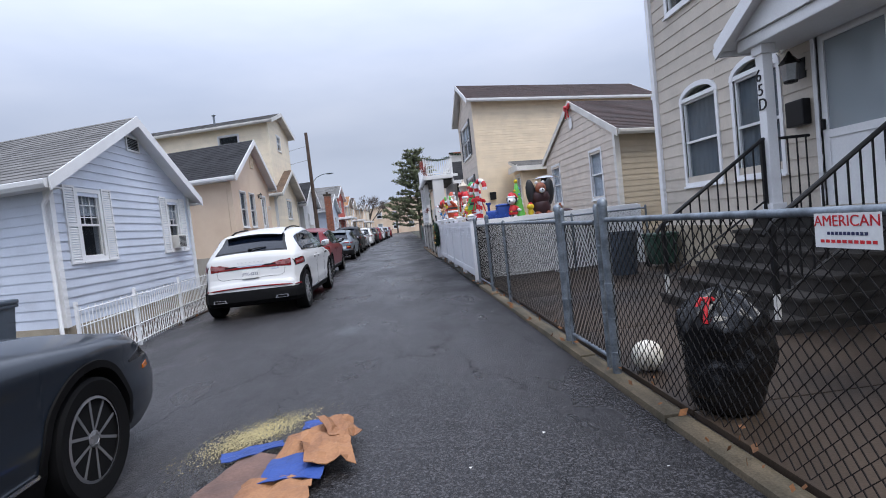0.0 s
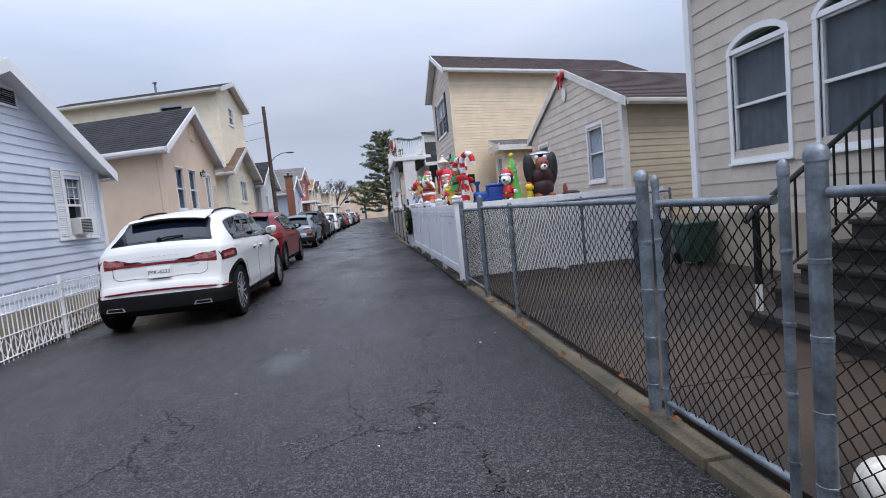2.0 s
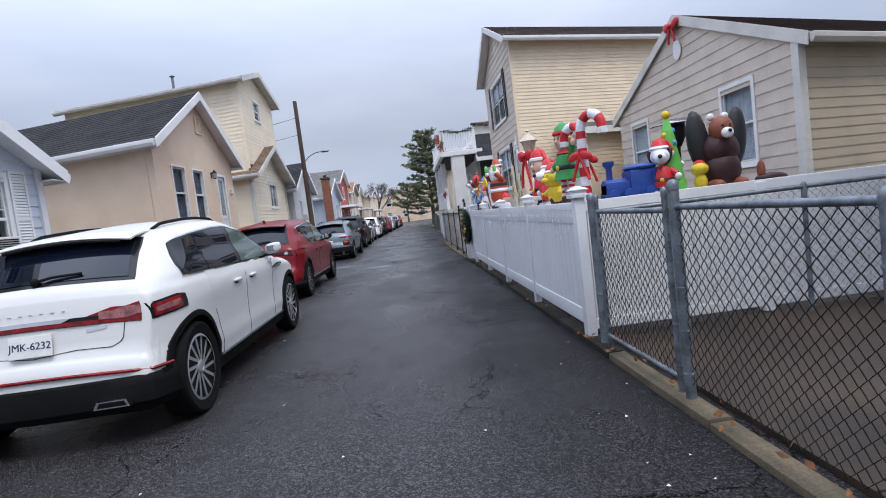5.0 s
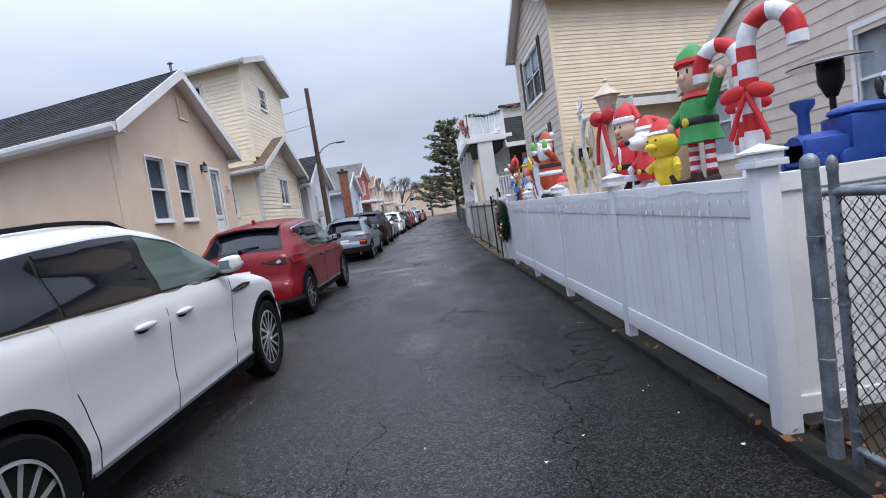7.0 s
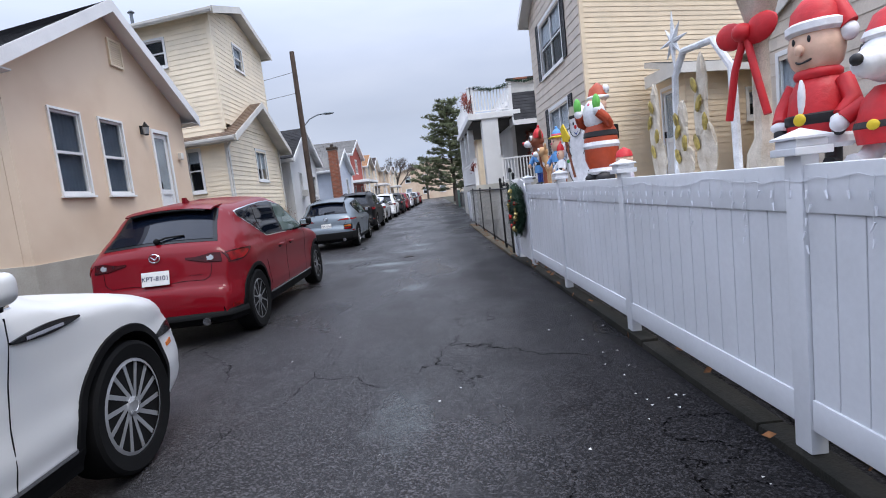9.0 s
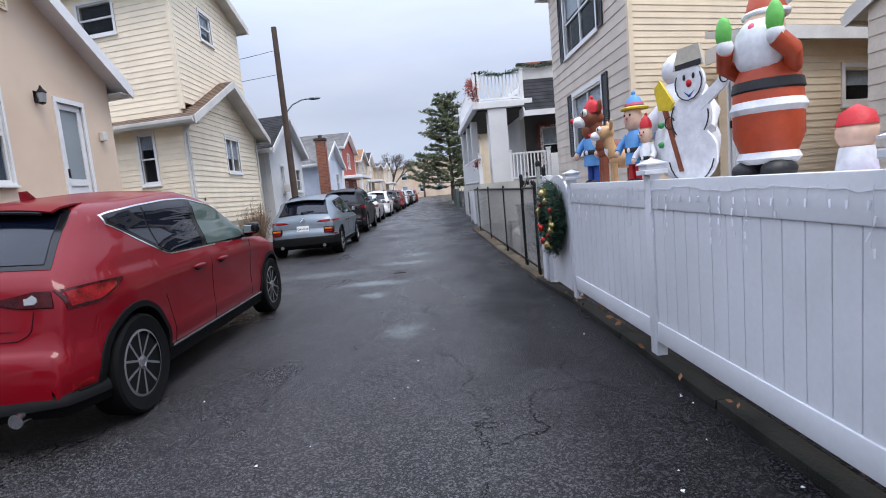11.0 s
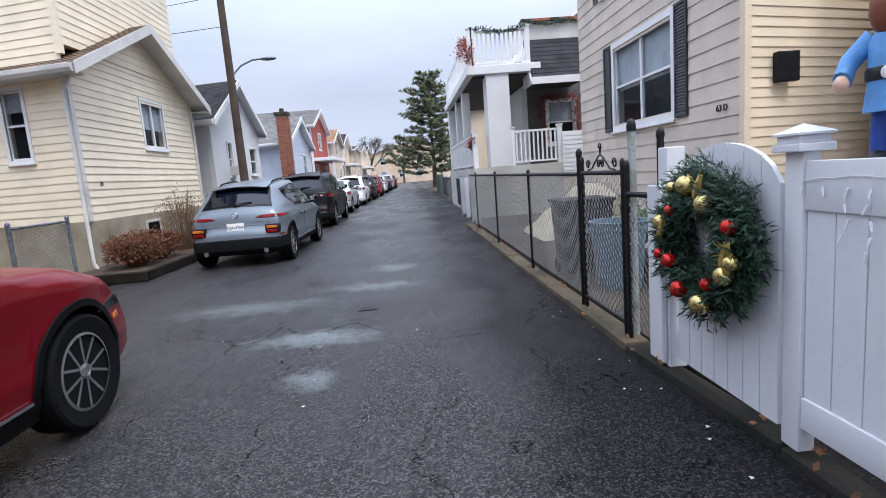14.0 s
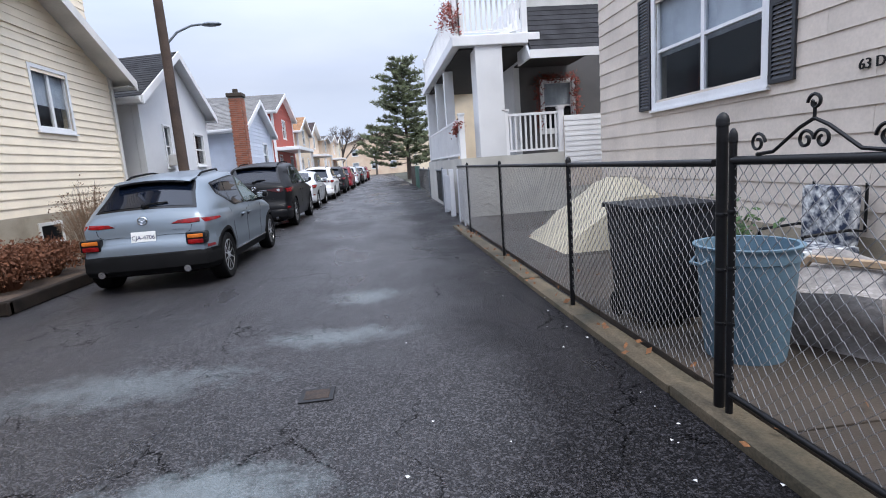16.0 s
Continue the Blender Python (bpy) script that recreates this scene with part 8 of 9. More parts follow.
pipe(bm, [(1.8, 15.3, ZS), (1.8, 15.25, 2.1), (1.8, 15.1, 2.25), (1.8, 14.7, 2.22), (1.8, 14.5, 2.0), (1.8, 14.48, ZS)], 0.026, 8)
for k in range(8):
    a = k * math.tau / 8
    r = 0.22 if k % 2 == 0 else 0.16
    rod(bm, (1.8, 15.25, 2.36), (1.8, 15.25 + r * math.sin(a), 2.36 + r * math.cos(a)), 0.025, 0.003, 5)
alone("glitter_arch", bm, GAUZE, "pale gauze arch with a star on top", "decoration", "fence decorations", smooth=True)

# patio heater behind the corner
heater = thing("patio_heater", (4.0, 14.1, 0.03), "patio heater with a dark burner and a flat metal hood", "heater")
bm = bmesh.new()
turned(bm, ((0.25, 0), (0.25, 0.6), (0.1, 0.7), (0.03, 0.72), (0.03, 1.95)), 16, Matrix.Translation((4.0, 14.1, 0.03)))
part("stand", bm, BLACK_IRON, heater, smooth=True)
bm = bmesh.new()
turned(bm, ((0.05, 0), (0.07, 0.05), (0.115, 0.15), (0.12, 0.3), (0.1, 0.34)), 16, Matrix.Translation((4.0, 14.1, 1.98)))
part("burner", bm, BLACK_IRON, heater, smooth=True)
bm = bmesh.new()
turned(bm, ((0.37, 0), (0.38, 0.012), (0.2, 0.08), (0.06, 0.085), (0.01, 0.09)), 24, Matrix.Translation((4.0, 14.1, 2.30)))
part("hood", bm, CHROME, heater, smooth=True)

# string lights on the white fence
bm, bulbs = bmesh.new(), bmesh.new()
rng = random.Random(5)
pts = []
for k in range(120):
    y = 11.45 + 8.4 * k / 119
    pts.append((vx(y) - 0.042, y, 1.335 - 0.03 * abs(math.sin(y * 3.1)) + rng.uniform(-0.01, 0.01)))
pipe(bm, pts, 0.002, 4)
for k in range(75):
    y = 11.5 + 8.3 * k / 74
    x, L = vx(y) - 0.042, rng.choice((0.06, 0.1, 0.16, 0.24, 0.3))
    pipe(bm, [(x, y, 1.33), (x, y + 0.01, 1.33 - L)], 0.0012, 3)
    for j in range(1, 1 + int(L / 0.06)):
        p = Vector((x - 0.004, y + rng.uniform(-0.02, 0.02), 1.33 - j * 0.06))
        rod(bulbs, p, p + Vector((rng.uniform(-0.01, 0), rng.uniform(-0.016, 0.016), -0.036)), 0.0055, 0.003, 5)
lights = thing("string_lights", (1.5, 15.6, 1.1), "white icicle string lights along the fence's top rail", "string lights")
part("cord", bm, WHITE_VINYL, lights)
tagged(part("bulb", bulbs, shader("clear_bulb", (0.85, 0.86, 0.9), 0.2, 0, 0.05), lights), kind="stuff")


# white arched gate with the wreath
white_gate = thing("garden_gate", (1.45, 20.45, 0.06), "white vinyl gate with an arched top", "gate")
XG = kx(20.4, 0.10)
n = 7
for k in range(n):
    y0, y1 = 19.94 + 0.93 * k / n, 19.94 + 0.93 * (k + 1) / n
    arch = lambda y: 1.22 + 0.27 * math.sqrt(max(0, 1 - ((y - 20.4) / 0.47) ** 2))
    bm = bmesh.new()
    prism(bm, ((y0 + 0.004, 0.12), (y1 - 0.004, 0.12), (y1 - 0.004, arch(y1 - 0.004)), ((y0 + y1) / 2, arch((y0 + y1) / 2)), (y0 + 0.004, arch(y0 + 0.004))), (-0.012, 0.012), Matrix(((0, 1, 0, XG), (1, 0, 0, 0), (0, 0, 1, 0), (0, 0, 0, 1))))
    part("plank", bm, WHITE_VINYL, white_gate)
for z in (0.25, 1.05):
    bm = bmesh.new()
    box(bm, XG + 0.013, XG + 0.05, 19.95, 20.86, z, z + 0.1, None, 0, 0.006)
    part("rail", bm, WHITE_VINYL, white_gate)
gate_post = thing("fence_post", (1.45, 20.96, 0.05), "white vinyl gate post with a wide face board", "post")
bm = bmesh.new()
box(bm, XG - 0.06, XG + 0.06, 20.9, 21.02, 0.05, 1.5, None, 0, 0.008)
part("post", bm, WHITE_VINYL, gate_post)
bm = bmesh.new()
box(bm, XG - 0.1, XG - 0.064, 20.92, 21.1, 0.08, 1.26, None, 0, 0.006)
part("face_board", bm, WHITE_VINYL, gate_post)

NEEDLE = shader("dark_green_needles", (0.010, 0.045, 0.020), 0.7, 0, 0.3, 8, 60, 0)
BAUBLE = {"red": shader("red_bauble", (0.55, 0.02, 0.012), 0.15, 0.5, 0.05, 5, 60, 0), "gold": shader("gold_bauble", (0.62, 0.5, 0.2), 0.2, 0.8, 0.1, 30, 60, 0.3)}
rng = random.Random(11)
wreath = thing("wreath", (XG - 0.1, 20.42, 0.55), "green wreath with red and gold baubles", "wreath")
bm = bmesh.new()
CY, CZ, RY, RZ = 20.42, 0.97, 0.33, 0.29
for k in range(3000):
    a = rng.uniform(0, math.tau)
    b, q = rng.uniform(0, math.tau), rng.uniform(0.1, 1) * 0.145
    c = Vector((XG - 0.09 + 0.6 * q * math.cos(b), CY + (RY + q * math.sin(b)) * math.cos(a), CZ + (RZ + q * math.sin(b)) * math.sin(a)))
    way = Vector((-abs(rng.gauss(0.2, 0.5)), rng.gauss(0, 0.6) + math.cos(a) * 0.6 * math.sin(b), rng.gauss(0, 0.6) + math.sin(a) * 0.6 * math.sin(b))).normalized()
    L = rng.uniform(0.05, 0.1)
    for j in range(6):
        d = (way + 0.7 * Vector((rng.uniform(-1, 1), rng.uniform(-1, 1), rng.uniform(-1, 1)))).normalized()
        p = c + way * L * j / 6
        sd = d.orthogonal().normalized() * 0.0055
        t = p + d * 0.045
        bm.faces.new([bm.verts.new(v) for v in (p - sd, p + sd, t)])
tagged(part("needles", bm, NEEDLE, wreath, clean=False), kind="stuff")
for k, (a, col, r) in enumerate(((20, "red", 0.035), (60, "gold", 0.045), (95, "gold", 0.05), (120, "gold", 0.028), (140, "red", 0.026), (165, "gold", 0.04), (200, "red", 0.03), (215, "red", 0.042), (250, "red", 0.045), (285, "gold", 0.05), (305, "red", 0.032), (335, "gold", 0.045), (350, "gold", 0.035))):
    a = math.radians(a)
    bm = bmesh.new()
    q = (0.05, -0.04, 0.02)[k % 3]
    # the camera meets the wreath from the south: angle 0 points south
    ball(bm, (XG - 0.18, CY - (RY + q) * math.cos(a), CZ + (RZ + q) * math.sin(a)), r * 1.15, None, 0, 14)
    part("bauble", bm, BAUBLE[col], wreath, "shiny red bauble" if col == "red" else "ribbed gold bauble", smooth=True)
bm = bmesh.new()
for y, z in ((CY - 0.1, CZ + 0.3), (CY - 0.34, CZ - 0.02), (CY - 0.36, CZ - 0.08), (CY + 0.3, CZ + 0.05)):
    ball(bm, (XG - 0.19, y, z), (0.02, 0.025, 0.08), pose(0, 0, 0, 25, 0, 0), 0, 8, 0.4)
    for k in range(10):
        pipe(bm, [(XG - 0.18, y, z), (XG - 0.21, y + rng.uniform(-0.08, 0.08), z + rng.uniform(-0.1, 0.1))], 0.003, 3)
tagged(part("gold_sprig", bm, GOLD, wreath), kind="stuff")

# black chain-link fence and its gate
XB = 1.36
bf = chain_fence("black-posted chain-link fence along the kerb", [(XB, 22.66), (XB, 24.75), (XB - 0.01, 27.45), (XB - 0.03, 31.4)], 0.14, 1.35, [(XB, 22.6, 1.54, 0.027), (XB, 24.75, 1.37, 0.022), (XB - 0.01, 27.45, 1.37, 0.022), (XB - 0.02, 30.2, 1.37, 0.022)], True, BLACK_IRON, shader("bright_wire", (0.24, 0.24, 0.24), 0.45, 0.3, 0.1, 10, 60, 0), 0.075, 0.03, r=0.0018)
BRIGHT = bpy.data.materials["bright_wire"]
bg = chain_fence("black chain-link gate with scrolled ironwork on top", [(XB, 21.61), (XB, 22.52)], 0.16, 1.36, [(XB, 21.59, 1.42, 0.018), (XB, 22.52, 1.46, 0.018)], True, BLACK_IRON, BRIGHT, 0.075, 0.03, r=0.0018)
bm = bmesh.new()
rod(bm, (XB, 21.59, 0.17), (XB, 22.52, 0.17), 0.016, n=10)
part("bottom_rail", bm, BLACK_IRON, bg, smooth=True)


def scroll(bm, x, y, z, s, turns=1.4, flip=1):
    pts = []
    for k in range(26):
        a = k / 25 * turns * math.tau
        r = s * (1 - 0.68 * k / 25)
        pts.append((x, y + flip * (r * math.cos(a) - s), z + r * math.sin(a)))
    pipe(bm, pts, 0.007, 5)


bm = bmesh.new()
yc = 22.05
pipe(bm, [(XB, yc - 0.31, 1.37), (XB, yc - 0.21, 1.38), (XB, yc - 0.07, 1.47), (XB, yc, 1.5), (XB, yc + 0.07, 1.47), (XB, yc + 0.21, 1.38), (XB, yc + 0.31, 1.37)], 0.008, 6)
scroll(bm, XB, yc - 0.26, 1.42, 0.045, 1.3, 1)
scroll(bm, XB, yc + 0.26, 1.42, 0.045, 1.3, -1)
rod(bm, (XB, yc, 1.49), (XB, yc, 1.56), 0.007, n=6)
scroll(bm, XB, yc + 0.035, 1.56, 0.035, 1.1, 1)
scroll(bm, XB, yc + 0.0, 1.42, 0.04, 1.2, 1)
scroll(bm, XB, yc - 0.0, 1.42, 0.04, 1.2, -1)
part("scrollwork", bm, BLACK_IRON, bg, "curled black ironwork", smooth=True)
bs = chain_fence("short chain-link panel beside the white gate", [(XB + 0.04, 21.0), (XB, 21.5)], 0.14, 1.2, [(XB, 21.51, 1.40, 0.018), (XB + 0.05, 21.08, 1.6, 0.024)], True, BLACK_IRON, BRIGHT, 0.075, 0.03, r=0.0018)
tall_post = thing("fence_post", (XB + 0.08, 21.6, 0.05), "tall pale galvanised post with a dark rusty cap", "post")
bm = bmesh.new()
rod(bm, (XB + 0.08, 21.6, 0.05), (XB + 0.08, 21.6, 1.68), 0.03, n=14)
part("pole", bm, shader("pale_weathered_zinc", (0.36, 0.40, 0.39), 0.6, 0.2, 0.2, 6, 60, 0.3, 0.002, (0.18, 0.17, 0.14)), tall_post, smooth=True)
bm = bmesh.new()
turned(bm, ((0.034, -0.04), (0.036, 0.0), (0.03, 0.03), (0.015, 0.05), (0.004, 0.055)), 14, Matrix.Translation((XB + 0.08, 21.6, 1.69)))
part("cap", bm, BLACK_IRON, tall_post, smooth=True)

# fences beyond
far_fence = chain_fence("grey chain-link fence farther up the lane", [(1.7, 37.5), (1.85, 44.0), (2.0, 52.0)], 0.1, 1.2, [(1.7, 37.5, 1.25, 0.03), (1.8, 41.0, 1.25, 0.03), (1.85, 44.0, 1.25, 0.03), (1.95, 48.0, 1.25, 0.03), (2.0, 52.0, 1.25, 0.03)], True, GALVANISED, WIRE, 0.12, 0.03, r=0.004)
low_white = thing("railing_fence", (1.6, 34.0, 0), "low white slatted fence at the porch house", "fence")
for k in range(14):
    bm = bmesh.new()
    y = 31.9 + 0.13 * k if k < 5 else 34.2 + 0.13 * (k - 5)
    box(bm, 1.5, 1.53, y, y + 0.07, 0.12, 1.08, None, 0, 0.004)
    part("slat", bm, WHITE_VINYL, low_white)
for y0, y1 in ((31.85, 32.6), (34.1, 35.5)):
    for z in (0.2, 0.95):
        bm = bmesh.new()
        box(bm, 1.53, 1.57, y0, y1, z, z + 0.09, None, 0, 0.004)
        part("rail", bm, WHITE_VINYL, low_white)
    for y in (y0, y1):
        bm = bmesh.new()
        box(bm, 1.48, 1.6, y - 0.06, y + 0.06, 0, 1.25, None, 0, 0.008)
        part("post", bm, WHITE_VINYL, low_white)
GREEN_FENCE = shader("green_slat_paint", (0.04, 0.14, 0.1), 0.6, 0, 0.15)
gf = thing("slat_fence", (2.0, 56, 0), "green slatted fence up the lane", "fence")
for k in range(40):
    bm = bmesh.new()
    y = 52.2 + 0.22 * k
    box(bm, 2.02, 2.06, y, y + 0.2, -0.07, 1.35)
    part("slat", bm, GREEN_FENCE if k < 18 else WOOD, gf)


# loose things in the yards
def lidless_bin(x, y, z, r, h, mat, label, tilt=0):
    b = thing("trash_can", (x, y, z), label, "trash can")
    bm = bmesh.new()
    M0 = Matrix.Translation((x, y, z))
    turned(bm, ((r * 0.78, 0.0), (r * 0.8, 0.02), (r * 0.97, h * 0.86), (r * 1.0, h * 0.87), (r * 1.0, h * 0.9), (r * 0.985, h * 0.98), (r * 1.06, h * 0.985), (r * 1.06, h), (r * 0.95, h), (r * 0.74, 0.04)), 28, M0)
    part("body", bm, mat, b, smooth=True)
    for s in (-1, 1):
        bm = bmesh.new()
        pipe(bm, [(x + s * r, y - 0.07, z + h * 0.9), (x + s * (r + 0.05), y - 0.05, z + h * 0.86), (x + s * (r + 0.05), y + 0.05, z + h * 0.86), (x + s * r, y + 0.07, z + h * 0.9)], 0.013, 6)
        part("handle", bm, mat, b, smooth=True)
    return b


BIN_BLUE = shader("faded_blue_plastic", (0.10, 0.17, 0.22), 0.55, 0, 0.12, 3, 60, 0.15)
BIN_GREY = shader("slate_grey_plastic", (0.05, 0.065, 0.085), 0.5, 0, 0.12, 3, 60, 0.15)
BIN_DARK = shader("near_black_plastic", (0.008, 0.009, 0.012), 0.6, 0, 0.12, 3, 60, 0.15, 0.003, None, 0, 0, 0.2)
lidless_bin(4.2, 9.9, 0.045, 0.3, 0.82, BIN_GREY, "slate grey plastic trash can in the yard")
lidless_bin(1.98, 23.25, 0.05, 0.3, 0.74, BIN_BLUE, "faded blue plastic trash can behind the gate")


def wheeled_bin(x, y, w, d, h, mat, label, lid=True, z=0.05):
    b = thing("wheeled_bin", (x, y, z), label, "trash can")
    bm = bmesh.new()
    vs = box(bm, x - w / 2, x + w / 2, y - d / 2, y + d / 2, z + 0.06, z + h, None, 0, 0.03)
    for v in bm.verts:
        f = 0.82 + 0.18 * (v.co.z - z) / h
        v.co.x, v.co.y = x + (v.co.x - x) * f, y + (v.co.y - y) * f
    part("body", bm, mat, b, smooth=True)
    bm = bmesh.new()
    box(bm, x - w / 2 - 0.02, x + w / 2 + 0.02, y - d / 2 - 0.02, y + d / 2 + 0.02, z + h - 0.03, z + h + 0.01, None, 0, 0.012)
    part("rim", bm, mat, b, smooth=True)
    if lid:
        bm = bmesh.new()
        box(bm, x - w / 2 - 0.03, x + w / 2 + 0.03, y - d / 2 - 0.03, y + d / 2 + 0.03, z + h + 0.01, z + h + 0.07, None, 0, 0.03)
        part("lid", bm, mat, b, smooth=True)
    for s in (-1, 1):
        bm = bmesh.new()
        turned(bm, ((0.08, -0.02), (0.1, -0.015), (0.1, 0.015), (0.08, 0.02)), 16, Matrix.Translation((x + s * w * 0.42, y + d * 0.36, z + 0.1)) @ pose(0, 0, 0, 0, 90, 0))
        part("wheel", bm, RUBBER, b, smooth=True)


wheeled_bin(1.85, 24.1, 0.62, 0.62, 0.95, BIN_DARK, "large near-black bin without a lid", False)
wheeled_bin(-5.1, 6.45, 0.62, 0.7, 0.95, BIN_GREY, "dark grey wheeled bin with its lid shut", True, 0.03)
wheeled_bin(5.2, 10.35, 0.5, 0.45, 0.62, shader("dark_green_plastic", (0.02, 0.06, 0.04), 0.5, 0, 0.12), "dark green bin against the house", True)

# black refuse sack with a red tie
BAG = shader("black_polythene", (0.005, 0.005, 0.006), 0.26, 0, 0.1, 6, 30, 0.5, 0.012, None, 0, 0, 0.4)
SKX, SKY = 1.94, 3.15
sack = thing("refuse_sack", (SKX, SKY, 0.045), "full black refuse sack with a red drawstring", "refuse sack")
bm = bmesh.new()
shape = ((0.0, 0.10), (0.02, 0.17), (0.12, 0.215), (0.3, 0.25), (0.46, 0.268), (0.56, 0.262), (0.63, 0.235), (0.68, 0.185), (0.72, 0.125), (0.75, 0.07), (0.775, 0.01))
prof = [(knots(shape, 0.775 * k / 46), 0.775 * k / 46) for k in range(47)]
turned(bm, prof, 72, Matrix.Translation((SKX, SKY, 0.045)))
for v in bm.verts:
    a, z = math.atan2(v.co.y - SKY, v.co.x - SKX), v.co.z - 0.045
    p = Vector((math.cos(a), math.sin(a), z * 3))
    k = 1 + 0.16 * noise.noise(p * 1.3) + 0.07 * (1 - 2 * abs(noise.noise(Vector((p.x * 3, p.y * 3, p.z * 3.4 + p.x * 2)))))
    k += 0.025 * noise.noise(p * 9) + (0.16 * min(1, (z - 0.56) / 0.1) * math.sin(a * 13 + 4 * noise.noise(p * 2)) if z > 0.56 else 0)
    v.co.x, v.co.y = SKX + (v.co.x - SKX) * k, SKY + (v.co.y - SKY) * k
    v.co.z += (0.018 + 0.05 * max(0, z - 0.55) / 0.2) * noise.noise(p * 4) * min(1, z * 4)
part("bag", bm, BAG, sack, smooth="all")
bm = bmesh.new()
pipe(bm, [(SKX - 0.1, SKY - 0.08, 0.77), (SKX - 0.16, SKY - 0.13, 0.79), (SKX - 0.2, SKY - 0.16, 0.72), (SKX - 0.21, SKY - 0.17, 0.65)], 0.014, 6)
pipe(bm, [(SKX - 0.1, SKY - 0.08, 0.77), (SKX - 0.17, SKY - 0.06, 0.78), (SKX - 0.22, SKY - 0.08, 0.70)], 0.014, 6)
part("drawstring", bm, CLOTH["red"], sack, "red plastic drawstring", smooth=True)
# ball
bm = bmesh.new()
bmesh.ops.create_icosphere(bm, subdivisions=3, radius=0.125)
bmesh.ops.translate(bm, verts=bm.verts, vec=(1.86, 4.08, 0.17))
for f_ in bm.faces:
    f_.material_index = 0
ballthing = alone("football", bm, shader("scuffed_white_leather", (0.72, 0.69, 0.62), 0.55, 0, 0.15, 9, 40, 0.3, 0.004, (0.45, 0.4, 0.33)), "scuffed white football on the yard", "ball", smooth=True)
# sign on the fence
sign = thing("fence_sign", (kx(1.8) - 0.03, 1.79, 1.15), "white metal sign with red and grey lettering", "sign")
bm = bmesh.new()
sx = kx(1.8) - 0.026
box(bm, sx - 0.002, sx, 1.645, 1.935, 1.165, 1.295)
part("panel", bm, PLATE, sign)
lettering("sign_text", "AMERICAN", 0.058, Matrix.Translation((sx - 0.0035, 1.79, 1.265)) @ pose(0, 0, 0, 90, 0, -90), CLOTH["red"], sign, "red lettering", 0.0008)
for z, w, m in ((1.22, 0.09, INK), (1.19, 0.125, CLOTH["red"])):
    bm = bmesh.new()
    for k in range(10):
        box(bm, sx - 0.0035, sx - 0.0025, 1.79 - w + 2 * w * k / 10, 1.79 - w + 2 * w * (k + 0.7) / 10, z - 0.006, z + 0.006)
    tagged(part("text_bar", bm, m, sign), kind="stuff")
# house numbers
for k, ch in enumerate("65D"):
    lettering("house_number", ch, 0.22, Matrix.Translation((4.876, SY1 - 0.1 + 0.02 * (1 - k), 2.88 - 0.19 * k)) @ pose(0, 0, 0, 90, 0, -90), BLACK_IRON, porch_roof, "black house number", 0.006)
lettering("house_number", "63 D", 0.12, Matrix.Translation((TX - 0.03, 24.17, 1.98)) @ pose(0, 0, 0, 90, 0, -90), BLACK_IRON, tall_house, "black house number", 0.006)
lettering("house_number", "39", 0.12, Matrix.Translation((-6.32, 28.6, 1.75)) @ pose(0, 0, 0, 90, 0, 90), BLACK_IRON, yellow_house, "", 0.004)

# garden chair with patterned cushions, parcels and a cover in the back yard
FLORAL = shader("navy_and_white_print", (0.02, 0.03, 0.06), 0.8, 0, 0.1, 16, 40, 0.2, 0.004, (0.75, 0.75, 0.72))
chair = thing("garden_chair", (3.35, 24.35, 0.05), "metal garden chair with navy and white patterned cushions", "chair")
for x in (3.1, 3.58):
    for y in (24.1, 24.6):
        bm = bmesh.new()
        rod(bm, (x, y, 0.05), (x, y, 0.62), 0.014)
        part("leg", bm, BLACK_IRON, chair)
bm = bmesh.new()
box(bm, 3.08, 3.6, 24.05, 24.62, 0.4, 0.5, None, 0, 0.04)
part("seat_cushion", bm, FLORAL, chair, smooth=True)
bm = bmesh.new()
box(bm, 3.5, 3.62, 24.08, 24.6, 0.48, 1.0, None, 0, 0.045)
part("back_cushion", bm, FLORAL, chair, smooth=True)
for y in (24.07, 24.61):
    bm = bmesh.new()
    pipe(bm, [(3.1, y, 0.62), (3.5, y, 0.64), (3.64, y, 0.62), (3.64, y, 1.02)], 0.014, 6)
    part("arm", bm, BLACK_IRON, chair)
TAPE = shader("brown_packing_tape", (0.34, 0.24, 0.15), 0.35, 0, 0.1, 6, 40, 0.1)
PLASTIC = shader("clear_grey_wrap", (0.27, 0.25, 0.235), 0.25, 0, 0.2, 5, 30, 0.6, 0.015)
for x, y, s, sz in ((2.75, 23.25, 0.62, 0.5), (3.1, 22.85, 0.5, 0.6)):
    p = thing("wrapped_bundle", (x, y, 0.05), "bundle wrapped in crumpled clear plastic", "bundle")
    bm = bmesh.new()
    box(bm, -s / 2, s / 2, -s / 2, s / 2, 0, sz)
    bmesh.ops.subdivide_edges(bm, edges=bm.edges, cuts=5, use_grid_fill=True)
    for v in bm.verts:
        v.co += Vector((noise.noise(v.co * 4), noise.noise(v.co * 4 + Vector((5, 0, 0))), 0.6 * noise.noise(v.co * 4 + Vector((0, 7, 0))))) * 0.07
        v.co.z = max(0, v.co.z)
    bmesh.ops.transform(bm, matrix=pose(x, y, 0.05, 0, -14, 25), verts=bm.verts)
    for v in bm.verts:
        v.co.z = max(0.05, v.co.z)
    part("wrap", bm, PLASTIC, p, smooth=True)
    bm = bmesh.new()
    pipe(bm, [(pose(x, y, 0.05, 0, -14, 25) @ Vector((s * 0.1, -s * 0.56 + s * 1.12 * k / 6, sz + (0.05 if 0 < k < 6 else -0.1)))) for k in range(7)], 0.03, 5)
    part("tape", bm, TAPE, p, "strip of brown tape", smooth=True)
